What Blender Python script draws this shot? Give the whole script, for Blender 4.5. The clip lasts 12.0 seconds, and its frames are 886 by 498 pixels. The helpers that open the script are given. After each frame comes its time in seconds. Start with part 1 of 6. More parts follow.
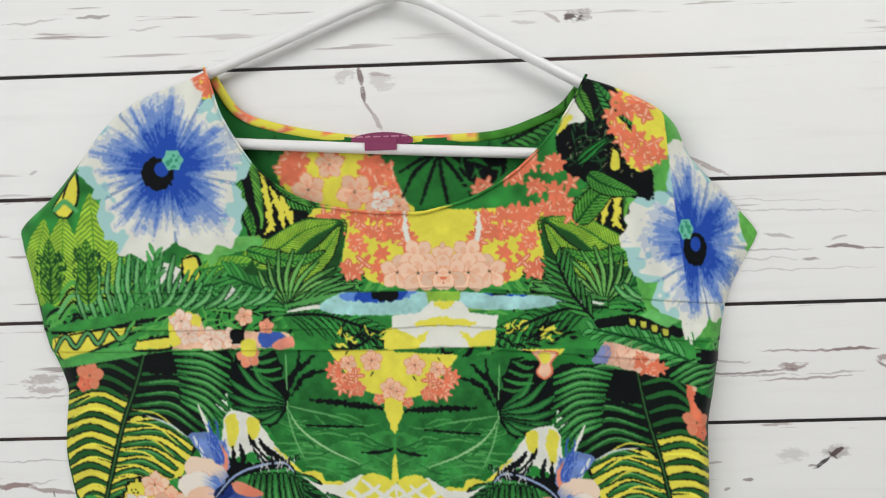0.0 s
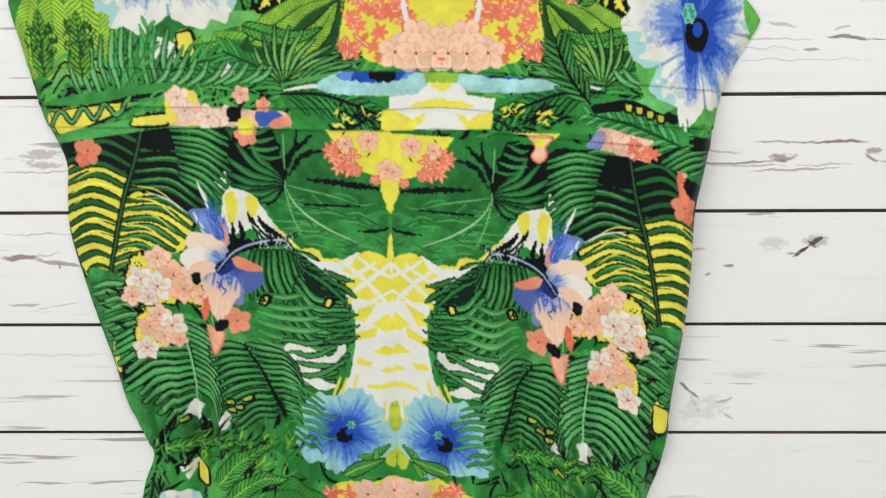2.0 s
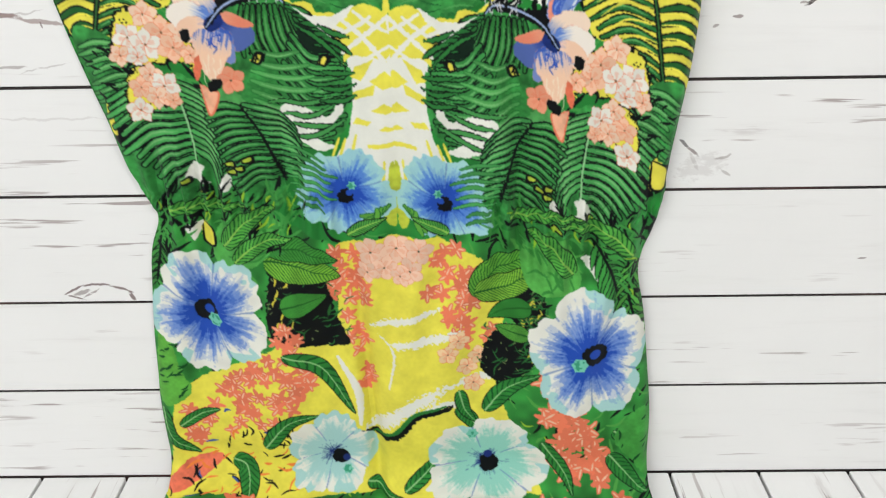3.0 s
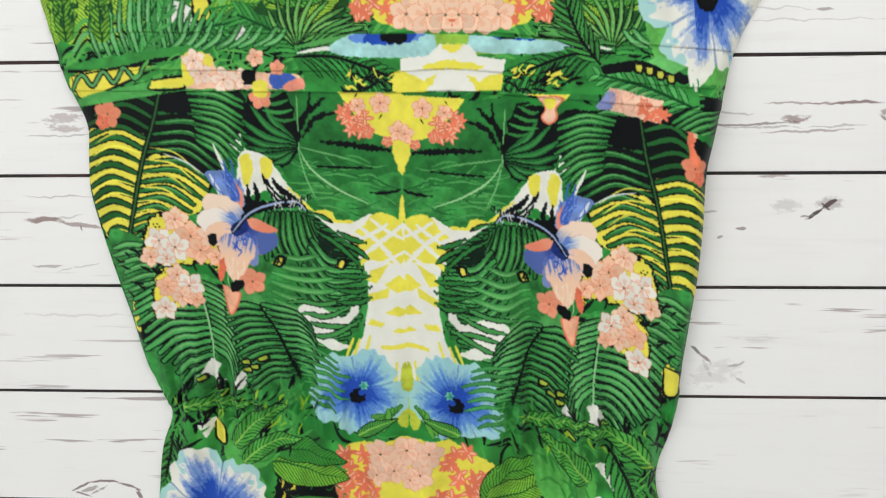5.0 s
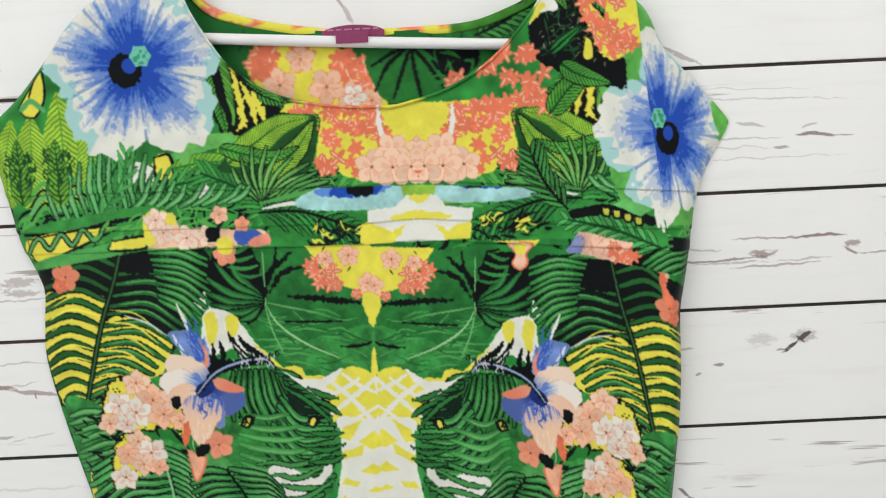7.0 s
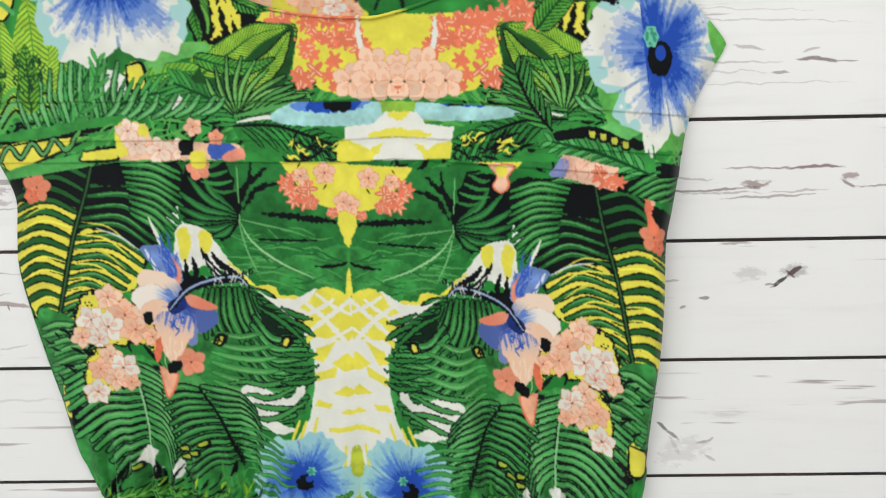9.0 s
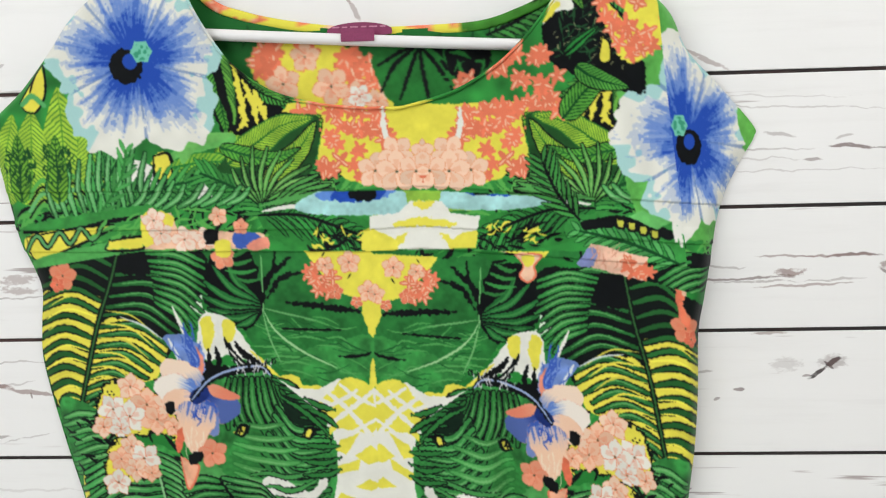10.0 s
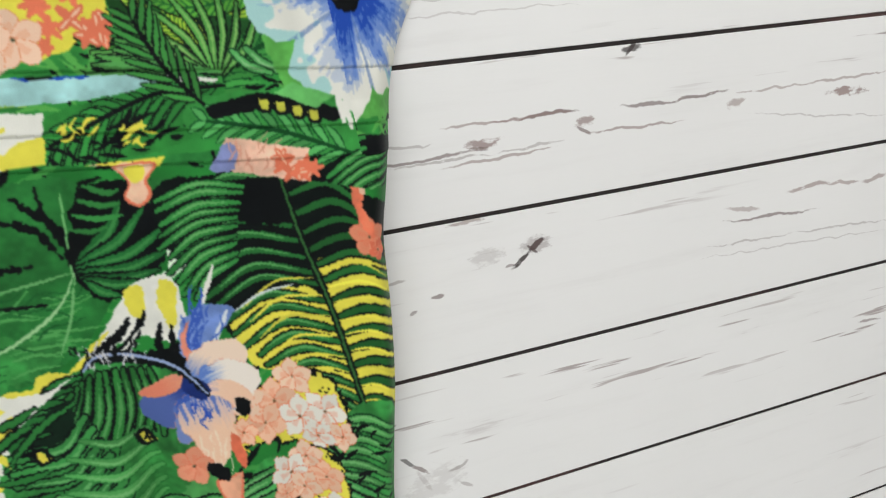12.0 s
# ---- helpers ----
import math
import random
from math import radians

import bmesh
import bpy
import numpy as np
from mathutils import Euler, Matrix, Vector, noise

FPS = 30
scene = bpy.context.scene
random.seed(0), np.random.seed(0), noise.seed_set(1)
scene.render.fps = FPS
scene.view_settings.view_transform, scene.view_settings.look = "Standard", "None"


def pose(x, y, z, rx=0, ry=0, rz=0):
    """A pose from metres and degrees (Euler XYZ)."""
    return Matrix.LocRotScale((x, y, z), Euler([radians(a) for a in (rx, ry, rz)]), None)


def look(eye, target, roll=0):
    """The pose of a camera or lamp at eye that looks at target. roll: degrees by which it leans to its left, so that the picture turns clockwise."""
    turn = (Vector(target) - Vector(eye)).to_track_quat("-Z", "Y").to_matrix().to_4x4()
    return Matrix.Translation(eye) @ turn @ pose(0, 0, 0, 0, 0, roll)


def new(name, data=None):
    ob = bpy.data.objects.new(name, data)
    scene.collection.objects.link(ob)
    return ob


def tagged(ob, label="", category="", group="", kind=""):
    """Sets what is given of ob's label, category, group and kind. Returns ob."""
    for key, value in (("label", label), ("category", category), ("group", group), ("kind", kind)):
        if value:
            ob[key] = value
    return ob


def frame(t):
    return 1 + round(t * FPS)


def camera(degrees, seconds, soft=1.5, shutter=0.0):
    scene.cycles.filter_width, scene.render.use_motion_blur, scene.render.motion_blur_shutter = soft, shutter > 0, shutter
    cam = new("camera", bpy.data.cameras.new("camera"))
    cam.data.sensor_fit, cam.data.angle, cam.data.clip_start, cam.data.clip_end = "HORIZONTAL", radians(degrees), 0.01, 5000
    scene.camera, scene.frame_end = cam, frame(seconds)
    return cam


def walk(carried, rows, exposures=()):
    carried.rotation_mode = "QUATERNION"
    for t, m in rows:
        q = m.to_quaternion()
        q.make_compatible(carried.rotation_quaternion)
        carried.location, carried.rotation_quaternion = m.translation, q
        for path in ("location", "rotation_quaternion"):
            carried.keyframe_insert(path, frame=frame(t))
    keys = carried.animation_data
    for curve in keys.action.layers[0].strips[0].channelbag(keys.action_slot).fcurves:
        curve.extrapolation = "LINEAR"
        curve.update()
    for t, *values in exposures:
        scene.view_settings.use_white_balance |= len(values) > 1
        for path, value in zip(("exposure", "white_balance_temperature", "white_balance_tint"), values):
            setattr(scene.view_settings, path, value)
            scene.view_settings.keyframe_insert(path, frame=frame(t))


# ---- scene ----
cam = camera(56.1, 12.0, soft=1.2)
PATH = [
    (0, (0.058, -0.652, 1.504), (0.009, 1.347, 1.466), -1.7),
    (0.5, (0.057, -0.655, 1.49), (0.031, 1.343, 1.419), -0.8),
    (1, (0.054, -0.652, 1.488), (0.047, 1.344, 1.35), -0.7),
    (1.5, (0.051, -0.66, 1.479), (0.043, 1.325, 1.235), -0.5),
    (2, (0.051, -0.663, 1.462), (0.025, 1.292, 1.04), -0.3),
    (2.5, (0.049, -0.665, 1.448), (0.02, 1.244, 0.851), -1.2),
    (2.7, (0.049, -0.665, 1.443), (0.029, 1.205, 0.732), -1.1),
    (3.1, (0.049, -0.667, 1.43), (0.025, 1.1, 0.5), -0.9),
    (3.5, (0.05, -0.669, 1.42), (0.018, 1.06, 0.42), -0.7),
    (3.9, (0.052, -0.671, 1.415), (0.008, 1.09, 0.475), -0.6),
    (4.3, (0.056, -0.672, 1.415), (-0.001, 1.151, 0.593), -0.6),
    (4.5, (0.065, -0.673, 1.428), (-0.02, 1.187, 0.698), -0.5),
    (5, (0.067, -0.675, 1.437), (-0.033, 1.275, 1.004), -0.6),
    (5.5, (0.069, -0.678, 1.455), (-0.045, 1.305, 1.219), -1.5),
    (6, (0.069, -0.683, 1.471), (-0.06, 1.308, 1.33), -1.8),
    (6.5, (0.066, -0.663, 1.474), (-0.03, 1.33, 1.332), -2.1),
    (7, (0.058, -0.656, 1.467), (0.059, 1.336, 1.288), -2.7),
    (7.5, (0.038, -0.658, 1.457), (0.131, 1.328, 1.238), -2.6),
    (7.7, (0.036, -0.656, 1.455), (0.151, 1.327, 1.224), -2.0),
    (9.3, (0.093, -0.629, 1.443), (0.016, 1.346, 1.138), -1.2),
    (9.5, (0.093, -0.623, 1.446), (0.007, 1.36, 1.198), -1.3),
    (10, (0.089, -0.626, 1.47), (-0.021, 1.364, 1.295), -1.4),
    (10.5, (0.108, -0.617, 1.464), (0.032, 1.374, 1.284), -1.3),
    (11, (0.139, -0.614, 1.452), (0.118, 1.373, 1.225), 0.8),
    (11.5, (0.142, -0.56, 1.423), (0.382, 1.382, 1.009), -1.7),
    (12, (0.11, -0.448, 1.469), (0.798, 1.35, 0.925), -5.1),
]
EXPOSURES = [(0.0, -0.15), (1.5, 0.0), (2.7, 0.14), (4.5, 0.1), (5.5, 0.03), (6.5, -0.03), (9.5, 0.05), (11.0, 0.0), (12.0, -0.08)]
walk(cam, [(t, look(eye, target, roll)) for t, eye, target, roll in PATH], EXPOSURES)


# ---- daylight from a lamp for an unseen window behind the camera, an added overhead fill and the room's own bounce ----
world = bpy.data.worlds.new("sky")
scene.world = world
world.use_nodes = True
sky = world.node_tree.nodes.new("ShaderNodeTexSky")
sky.sky_type, sky.sun_disc = "NISHITA", False
sky.sun_elevation, sky.sun_rotation = radians(40), radians(200)
back = world.node_tree.nodes["Background"]
back.inputs["Strength"].default_value = 0.1
world.node_tree.links.new(sky.outputs["Color"], back.inputs["Color"])


def area_lamp(name, eye, target, wide, high, watts, color):
    lamp = bpy.data.lights.new(name, "AREA")
    lamp.shape, lamp.size, lamp.size_y, lamp.energy, lamp.color = "RECTANGLE", wide, high, watts, color
    ob = new(name, lamp)
    ob.matrix_world = look(eye, target)
    return ob


# area lamp inside the room in place of an unseen window; walls have no opening
area_lamp("window_stand_in", (-1.5, -2.1, 2.0), (0.25, 0, 1.35), 1.5, 1.1, 24.5, (0.97, 0.985, 1.0))
# added fill under the ceiling, evens out wall brightness; no fitting belongs to it
area_lamp("overhead_fill", (0.6, -0.95, 2.6), (0.35, -0.25, 1.2), 0.9, 0.9, 17.5, (0.99, 0.985, 0.975))


# ---- materials ----
def material(name, rough=0.6, color=(0.8, 0.8, 0.8), metal=0.0):
    m = bpy.data.materials.new(name)
    m.use_nodes = True
    b = m.node_tree.nodes["Principled BSDF"]
    b.inputs["Roughness"].default_value = rough
    b.inputs["Base Color"].default_value = (*color, 1)
    b.inputs["Metallic"].default_value = metal
    return m, m.node_tree.nodes, m.node_tree.links, b


def mixed(n, l, fac, a, b, how="MIX"):
    x = n.new("ShaderNodeMix")
    x.data_type, x.blend_type = "RGBA", how
    for socket, v in ((x.inputs[0], fac), (x.inputs[6], a), (x.inputs[7], b)):
        if isinstance(v, tuple):
            socket.default_value = (*v, 1)
        elif isinstance(v, (int, float)):
            socket.default_value = v
        else:
            l.new(v, socket)
    return x.outputs[2]


def sums(n, l, op, a, b=None, c=None):
    x = n.new("ShaderNodeMath")
    x.operation = op
    for i, v in enumerate((a, b, c)):
        if v is None:
            continue
        if isinstance(v, (int, float)):
            x.inputs[i].default_value = v
        else:
            l.new(v, x.inputs[i])
    return x.outputs[0]


def scaled(n, l, vector, scale, place=(0, 0, 0), turn=(0, 0, 0)):
    x = n.new("ShaderNodeMapping")
    x.vector_type = "POINT"
    x.inputs["Scale"].default_value, x.inputs["Location"].default_value, x.inputs["Rotation"].default_value = scale, place, turn
    l.new(vector, x.inputs["Vector"])
    return x.outputs[0]


def grain(n, l, vector, scale, detail=4.0, rough=0.55):
    x = n.new("ShaderNodeTexNoise")
    x.inputs["Scale"].default_value, x.inputs["Detail"].default_value, x.inputs["Roughness"].default_value = scale, detail, rough
    l.new(vector, x.inputs["Vector"])
    return x.outputs[0]


def ramp(n, l, value, low, high):
    x = n.new("ShaderNodeMapRange")
    x.interpolation_type = "SMOOTHSTEP"
    x.inputs["From Min"].default_value, x.inputs["From Max"].default_value = low, high
    l.new(value, x.inputs["Value"])
    return x.outputs[0]


def bumped(n, l, b, height, strength, distance):
    x = n.new("ShaderNodeBump")
    x.inputs["Strength"].default_value, x.inputs["Distance"].default_value = strength, distance
    l.new(height, x.inputs["Height"])
    l.new(x.outputs[0], b.inputs["Normal"])


plaster, n, l, b = material("white_room_paint", 0.85, (0.78, 0.77, 0.75))
l.new(mixed(n, l, grain(n, l, n.new("ShaderNodeNewGeometry").outputs["Position"], 6), (0.74, 0.73, 0.71), (0.8, 0.79, 0.77)), b.inputs["Base Color"])

joint_dark, n, l, b = material("dark_joint", 0.9, (0.03, 0.022, 0.02))
p = n.new("ShaderNodeNewGeometry").outputs["Position"]
l.new(mixed(n, l, ramp(n, l, grain(n, l, scaled(n, l, p, (6, 6, 40)), 1.0), 0.5, 0.75), (0.022, 0.017, 0.016), (0.11, 0.05, 0.045)), b.inputs["Base Color"])


def boards(name, along, marks):
    """White-washed board: paint over grain, brown streaks along the grain and single knots or cracks at their places."""
    m, n, l, b = material(name, 0.5)
    p = n.new("ShaderNodeNewGeometry").outputs["Position"]
    info = n.new("ShaderNodeObjectInfo").outputs["Random"]
    shift = n.new("ShaderNodeCombineXYZ")
    l.new(sums(n, l, "MULTIPLY", info, 37.0), shift.inputs[0 if along[0] < along[1] else 1])
    add = n.new("ShaderNodeVectorMath")
    l.new(p, add.inputs[0])
    l.new(shift.outputs[0], add.inputs[1])
    q = add.outputs[0]
    fine = grain(n, l, scaled(n, l, q, along), 60.0, 6.0, 0.65)
    wide = grain(n, l, scaled(n, l, q, along), 11.0, 4.0)
    cloud = grain(n, l, p, 7.0, 3.0)
    color = mixed(n, l, cloud, (0.82, 0.82, 0.81), (0.88, 0.88, 0.872))
    color = mixed(n, l, sums(n, l, "MULTIPLY", ramp(n, l, fine, 0.5, 0.8), 0.22), color, (0.6, 0.58, 0.57))
    streak = sums(n, l, "MULTIPLY", ramp(n, l, fine, 0.62, 0.68), ramp(n, l, wide, 0.55, 0.68))
    color = mixed(n, l, sums(n, l, "MULTIPLY", streak, 0.75), color, (0.36, 0.31, 0.30))
    hair = grain(n, l, scaled(n, l, q, tuple(a * (0.6 if a < 1 else 1.0) for a in along)), 130.0, 3.0, 0.6)
    color = mixed(n, l, sums(n, l, "MULTIPLY", sums(n, l, "MULTIPLY", ramp(n, l, hair, 0.60, 0.65), ramp(n, l, wide, 0.47, 0.6)), 0.7), color, (0.24, 0.17, 0.16))
    ragged = sums(n, l, "SUBTRACT", grain(n, l, scaled(n, l, p, (1, 1, 2.2)), 170.0, 4.0, 0.7), 0.5)
    broken = grain(n, l, scaled(n, l, p, (1, 1, 2)), 90.0, 3.0)
    soft_worn, hard_worn = ramp(n, l, broken, 0.28, 0.42), ramp(n, l, broken, 0.34, 0.5)
    wave = n.new("ShaderNodeCombineXYZ")
    l.new(sums(n, l, "MULTIPLY_ADD", grain(n, l, p, 55.0, 2.0), 0.008, -0.004), wave.inputs[2])
    shifted = n.new("ShaderNodeVectorMath")
    l.new(p, shifted.inputs[0])
    l.new(wave.outputs[0], shifted.inputs[1])
    bent = shifted.outputs[0]
    for (x, z), half, high, turn, strength, tone in marks:
        c, k = math.cos(radians(turn)), math.sin(radians(turn))
        v = scaled(n, l, bent, (1, 0, 1), (-x * c - z * k, 0, x * k - z * c), (0, radians(turn), 0))
        v = scaled(n, l, v, (1 / half, 1, 1 / high))
        size = n.new("ShaderNodeVectorMath")
        size.operation = "LENGTH"
        l.new(v, size.inputs[0])
        edge = sums(n, l, "ADD", size.outputs["Value"], sums(n, l, "MULTIPLY", ragged, 1.0 if high < 0.003 else 1.7))
        mask = sums(n, l, "SUBTRACT", 1.0, ramp(n, l, edge, 0.62, 1.02))
        worn = soft_worn if high < 0.003 else hard_worn
        color = mixed(n, l, sums(n, l, "MULTIPLY", sums(n, l, "MULTIPLY", mask, worn), strength), color, tone)
    l.new(color, b.inputs["Base Color"])
    l.new(sums(n, l, "MULTIPLY_ADD", wide, 0.25, 0.38), b.inputs["Roughness"])
    bumped(n, l, b, fine, 0.15, 0.002)
    return m


BROWN, GREY, DARK, ROSE = (0.14, 0.08, 0.075), (0.32, 0.28, 0.27), (0.04, 0.028, 0.028), (0.25, 0.155, 0.14)
MARKS_A = [
    ((0.333, 1.317), 0.0100, 0.0019, 38, 0.95, DARK), ((0.344, 1.325), 0.0068, 0.0026, 24, 0.95, DARK), ((0.341, 1.323), 0.0060, 0.0013, -41, 0.80, DARK),
    ((0.344, 1.325), 0.0123, 0.0060, -3, 0.40, BROWN), ((0.310, 1.323), 0.0135, 0.0060, 5, 0.30, GREY), ((0.355, 1.485), 0.0185, 0.0016, -2, 0.80, BROWN),
    ((0.350, 1.492), 0.0075, 0.0014, 13, 0.50, GREY), ((0.327, 1.476), 0.0079, 0.0013, -4, 0.60, BROWN), ((0.303, 1.495), 0.0142, 0.0016, -9, 0.55, GREY),
    ((0.310, 1.514), 0.0846, 0.0007, -2, 0.40, GREY), ((0.282, 1.484), 0.0538, 0.0009, -1, 0.50, GREY), ((0.377, 1.484), 0.0090, 0.0008, -4, 0.60, BROWN),
    ((0.279, 1.477), 0.0465, 0.0007, -1, 0.35, GREY), ((0.309, 1.468), 0.0846, 0.0006, -1, 0.35, GREY), ((0.302, 1.522), 0.0605, 0.0006, -2, 0.30, GREY),
]
MARKS_B = [
    ((0.312, 1.405), 0.0280, 0.0010, 0, 0.60, ROSE), ((0.357, 1.405), 0.0241, 0.0015, 1, 0.75, BROWN), ((0.266, 1.388), 0.0454, 0.0012, 1, 0.70, BROWN),
    ((0.323, 1.383), 0.0415, 0.0011, 2, 0.60, ROSE), ((0.254, 1.398), 0.0320, 0.0009, -3, 0.50, GREY), ((0.312, 1.393), 0.0123, 0.0036, 3, 0.75, ROSE),
    ((0.310, 1.390), 0.0067, 0.0018, 0, 0.60, BROWN), ((0.297, 1.347), 0.0140, 0.0016, 0, 0.60, ROSE), ((0.233, 1.329), 0.0045, 0.0013, -60, 0.50, GREY),
    ((0.240, 1.327), 0.0073, 0.0011, 4, 0.50, GREY), ((0.249, 1.319), 0.0073, 0.0013, 0, 0.55, GREY), ((0.232, 1.306), 0.0029, 0.0026, 11, 0.70, GREY),
    ((0.275, 1.305), 0.0051, 0.0016, 6, 0.70, BROWN), ((0.259, 1.297), 0.0029, 0.0014, 11, 0.60, BROWN), ((0.325, 1.314), 0.0035, 0.0012, 18, 0.60, BROWN),
]
MARKS_C = [
    ((-0.019, 1.629), 0.0091, 0.0028, -79, 0.85, BROWN), ((-0.017, 1.615), 0.0079, 0.0022, -82, 0.85, BROWN), ((-0.013, 1.603), 0.0073, 0.0016, -58, 0.60, ROSE),
    ((-0.007, 1.593), 0.0090, 0.0022, -60, 0.50, ROSE), ((-0.031, 1.629), 0.0103, 0.0050, 13, 0.35, GREY), ((-0.002, 1.624), 0.0128, 0.0080, -15, 0.30, GREY),
    ((-0.004, 1.629), 0.0096, 0.0020, -7, 0.50, ROSE), ((0.149, 1.669), 0.0095, 0.0040, 3, 0.90, DARK), ((0.152, 1.670), 0.0118, 0.0065, 5, 0.45, BROWN),
    # the mark at (0.250, 1.550) is a crack with its shadow painted in
    ((0.132, 1.669), 0.0089, 0.0020, -35, 0.50, ROSE), ((0.110, 1.666), 0.0112, 0.0020, 0, 0.35, GREY), ((0.250, 1.550), 0.0213, 0.0020, -27, 0.55, ROSE),
    ((-0.229, 1.683), 0.0162, 0.0014, 2, 0.60, BROWN), ((-0.278, 1.680), 0.0281, 0.0010, 3, 0.45, GREY), ((-0.187, 1.672), 0.0168, 0.0009, 4, 0.40, GREY),
]
MARKS_D = [
    ((-0.281, 1.561), 0.0045, 0.0016, 30, 0.50, GREY), ((-0.288, 1.538), 0.0230, 0.0009, 3, 0.50, GREY), ((-0.280, 1.397), 0.0180, 0.0045, 4, 0.50, ROSE),
    ((-0.277, 1.389), 0.0191, 0.0030, -5, 0.50, ROSE), ((-0.285, 1.383), 0.0330, 0.0009, 0, 0.55, GREY), ((-0.304, 1.312), 0.0157, 0.0026, 4, 0.60, ROSE),
    ((-0.306, 1.312), 0.0185, 0.0026, 2, 0.70, ROSE), ((-0.275, 1.308), 0.0244, 0.0022, -9, 0.70, ROSE), ((-0.289, 1.332), 0.0336, 0.0008, -1, 0.50, GREY),
    ((-0.284, 1.315), 0.0163, 0.0008, 6, 0.40, GREY), ((-0.274, 1.305), 0.0034, 0.0010, -81, 0.70, BROWN), ((-0.306, 1.272), 0.0151, 0.0012, 0, 0.50, BROWN),
    ((-0.280, 1.271), 0.0250, 0.0008, 10, 0.40, GREY), ((-0.287, 1.228), 0.0571, 0.0013, 0, 0.22, GREY), ((-0.299, 1.066), 0.0133, 0.0012, 28, 0.85, BROWN),
]
MARKS_E = [
    ((-0.277, 1.071), 0.0157, 0.0015, 4, 0.85, BROWN), ((-0.255, 1.067), 0.0128, 0.0015, -23, 0.85, BROWN), ((-0.246, 1.059), 0.0063, 0.0024, -63, 0.85, BROWN),
    ((-0.298, 1.058), 0.0087, 0.0013, -15, 0.80, BROWN), ((-0.292, 1.063), 0.0099, 0.0024, 16, 0.60, BROWN), ((-0.284, 1.062), 0.0108, 0.0012, 28, 0.60, BROWN),
    ((0.245, 1.200), 0.0068, 0.0015, -35, 0.75, DARK), ((0.253, 1.193), 0.0076, 0.0015, -36, 0.70, BROWN), ((0.255, 1.184), 0.0103, 0.0020, -61, 0.30, GREY),
    ((0.279, 1.188), 0.0083, 0.0016, 20, 0.60, GREY), ((0.283, 1.174), 0.0072, 0.0014, -39, 0.50, GREY), ((0.262, 1.179), 0.0239, 0.0140, 21, 0.22, GREY),
    ((0.416, 1.090), 0.0045, 0.0012, 0, 0.70, BROWN), ((0.237, 1.227), 0.0039, 0.0011, 0, 0.60, BROWN), ((0.431, 1.402), 0.0241, 0.0013, -1, 0.70, BROWN),
]
MARKS_F = [
    ((0.471, 1.403), 0.0241, 0.0015, 3, 0.75, BROWN), ((0.285, 1.386), 0.0364, 0.0010, 0, 0.55, GREY), ((0.345, 1.387), 0.0258, 0.0010, 2, 0.50, GREY),
    ((0.346, 1.405), 0.0330, 0.0011, 0, 0.55, ROSE), ((0.383, 1.397), 0.0079, 0.0036, 8, 0.70, ROSE), ((0.382, 1.391), 0.0060, 0.0014, -22, 0.70, BROWN),
    ((0.420, 1.389), 0.0392, 0.0011, -1, 0.65, ROSE), ((0.500, 1.394), 0.0090, 0.0034, 7, 0.55, ROSE), ((0.530, 1.401), 0.0353, 0.0010, -1, 0.50, ROSE),
    ((0.597, 1.401), 0.0442, 0.0012, 1, 0.55, ROSE), ((0.599, 1.391), 0.0191, 0.0032, -3, 0.80, ROSE), ((0.567, 1.327), 0.0224, 0.0020, 1, 0.65, ROSE),
    ((0.599, 1.325), 0.0186, 0.0014, -5, 0.60, ROSE), ((0.630, 1.324), 0.0135, 0.0020, 7, 0.60, ROSE), ((0.507, 1.320), 0.0170, 0.0020, -9, 0.50, ROSE),
]
MARKS_G = [
    ((0.532, 1.311), 0.0443, 0.0011, -3, 0.70, BROWN), ((0.514, 1.296), 0.0420, 0.0008, -2, 0.50, GREY), ((0.598, 1.292), 0.0528, 0.0008, -4, 0.50, GREY),
    ((0.560, 1.286), 0.0948, 0.0007, -3, 0.40, GREY), ((0.633, 1.209), 0.0129, 0.0014, -5, 0.60, BROWN), ((0.576, 1.377), 0.0706, 0.0007, -8, 0.40, GREY),
    ((0.418, 1.438), 0.0084, 0.0022, 4, 0.85, DARK), ((0.418, 1.438), 0.0060, 0.0015, 41, 0.85, DARK),
]
MARKS = MARKS_A + MARKS_B + MARKS_C + MARKS_D + MARKS_E + MARKS_F + MARKS_G
board_paint_ledge = boards("white_washed_ledge_board", (1.0, 0.09, 1.0), [])


def printed(name, sheen=0.25):
    """Light crepe that carries its print as a colour of the threads, with a fine weave."""
    m, n, l, b = material(name, 0.62)
    dye = n.new("ShaderNodeAttribute")
    dye.attribute_name = "dye"
    p = n.new("ShaderNodeNewGeometry").outputs["Position"]
    weave = grain(n, l, p, 1600.0, 2.0)
    crepe = grain(n, l, p, 260.0, 3.0)
    l.new(mixed(n, l, 0.10, dye.outputs["Color"], weave, "OVERLAY"), b.inputs["Base Color"])
    b.inputs["Sheen Weight"].default_value = sheen * 0.2
    b.inputs["Specular IOR Level"].default_value = 0.10
    bumped(n, l, b, sums(n, l, "ADD", weave, crepe), 0.12, 0.0006)
    return m


crepe_print = printed("printed_crepe")
hanger_white, n, l, b = material("white_plastic", 0.32, (0.82, 0.82, 0.82))
b.inputs["Coat Weight"].default_value = 0.2
p = n.new("ShaderNodeNewGeometry").outputs["Position"]
l.new(mixed(n, l, grain(n, l, p, 40), (0.80, 0.80, 0.80), (0.85, 0.85, 0.85)), b.inputs["Base Color"])
tag_satin, n, l, b = material("plum_satin", 0.5, (0.23, 0.02, 0.09))
p = n.new("ShaderNodeNewGeometry").outputs["Position"]
l.new(mixed(n, l, grain(n, l, p, 900, 2), (0.17, 0.015, 0.07), (0.28, 0.03, 0.12)), b.inputs["Base Color"])
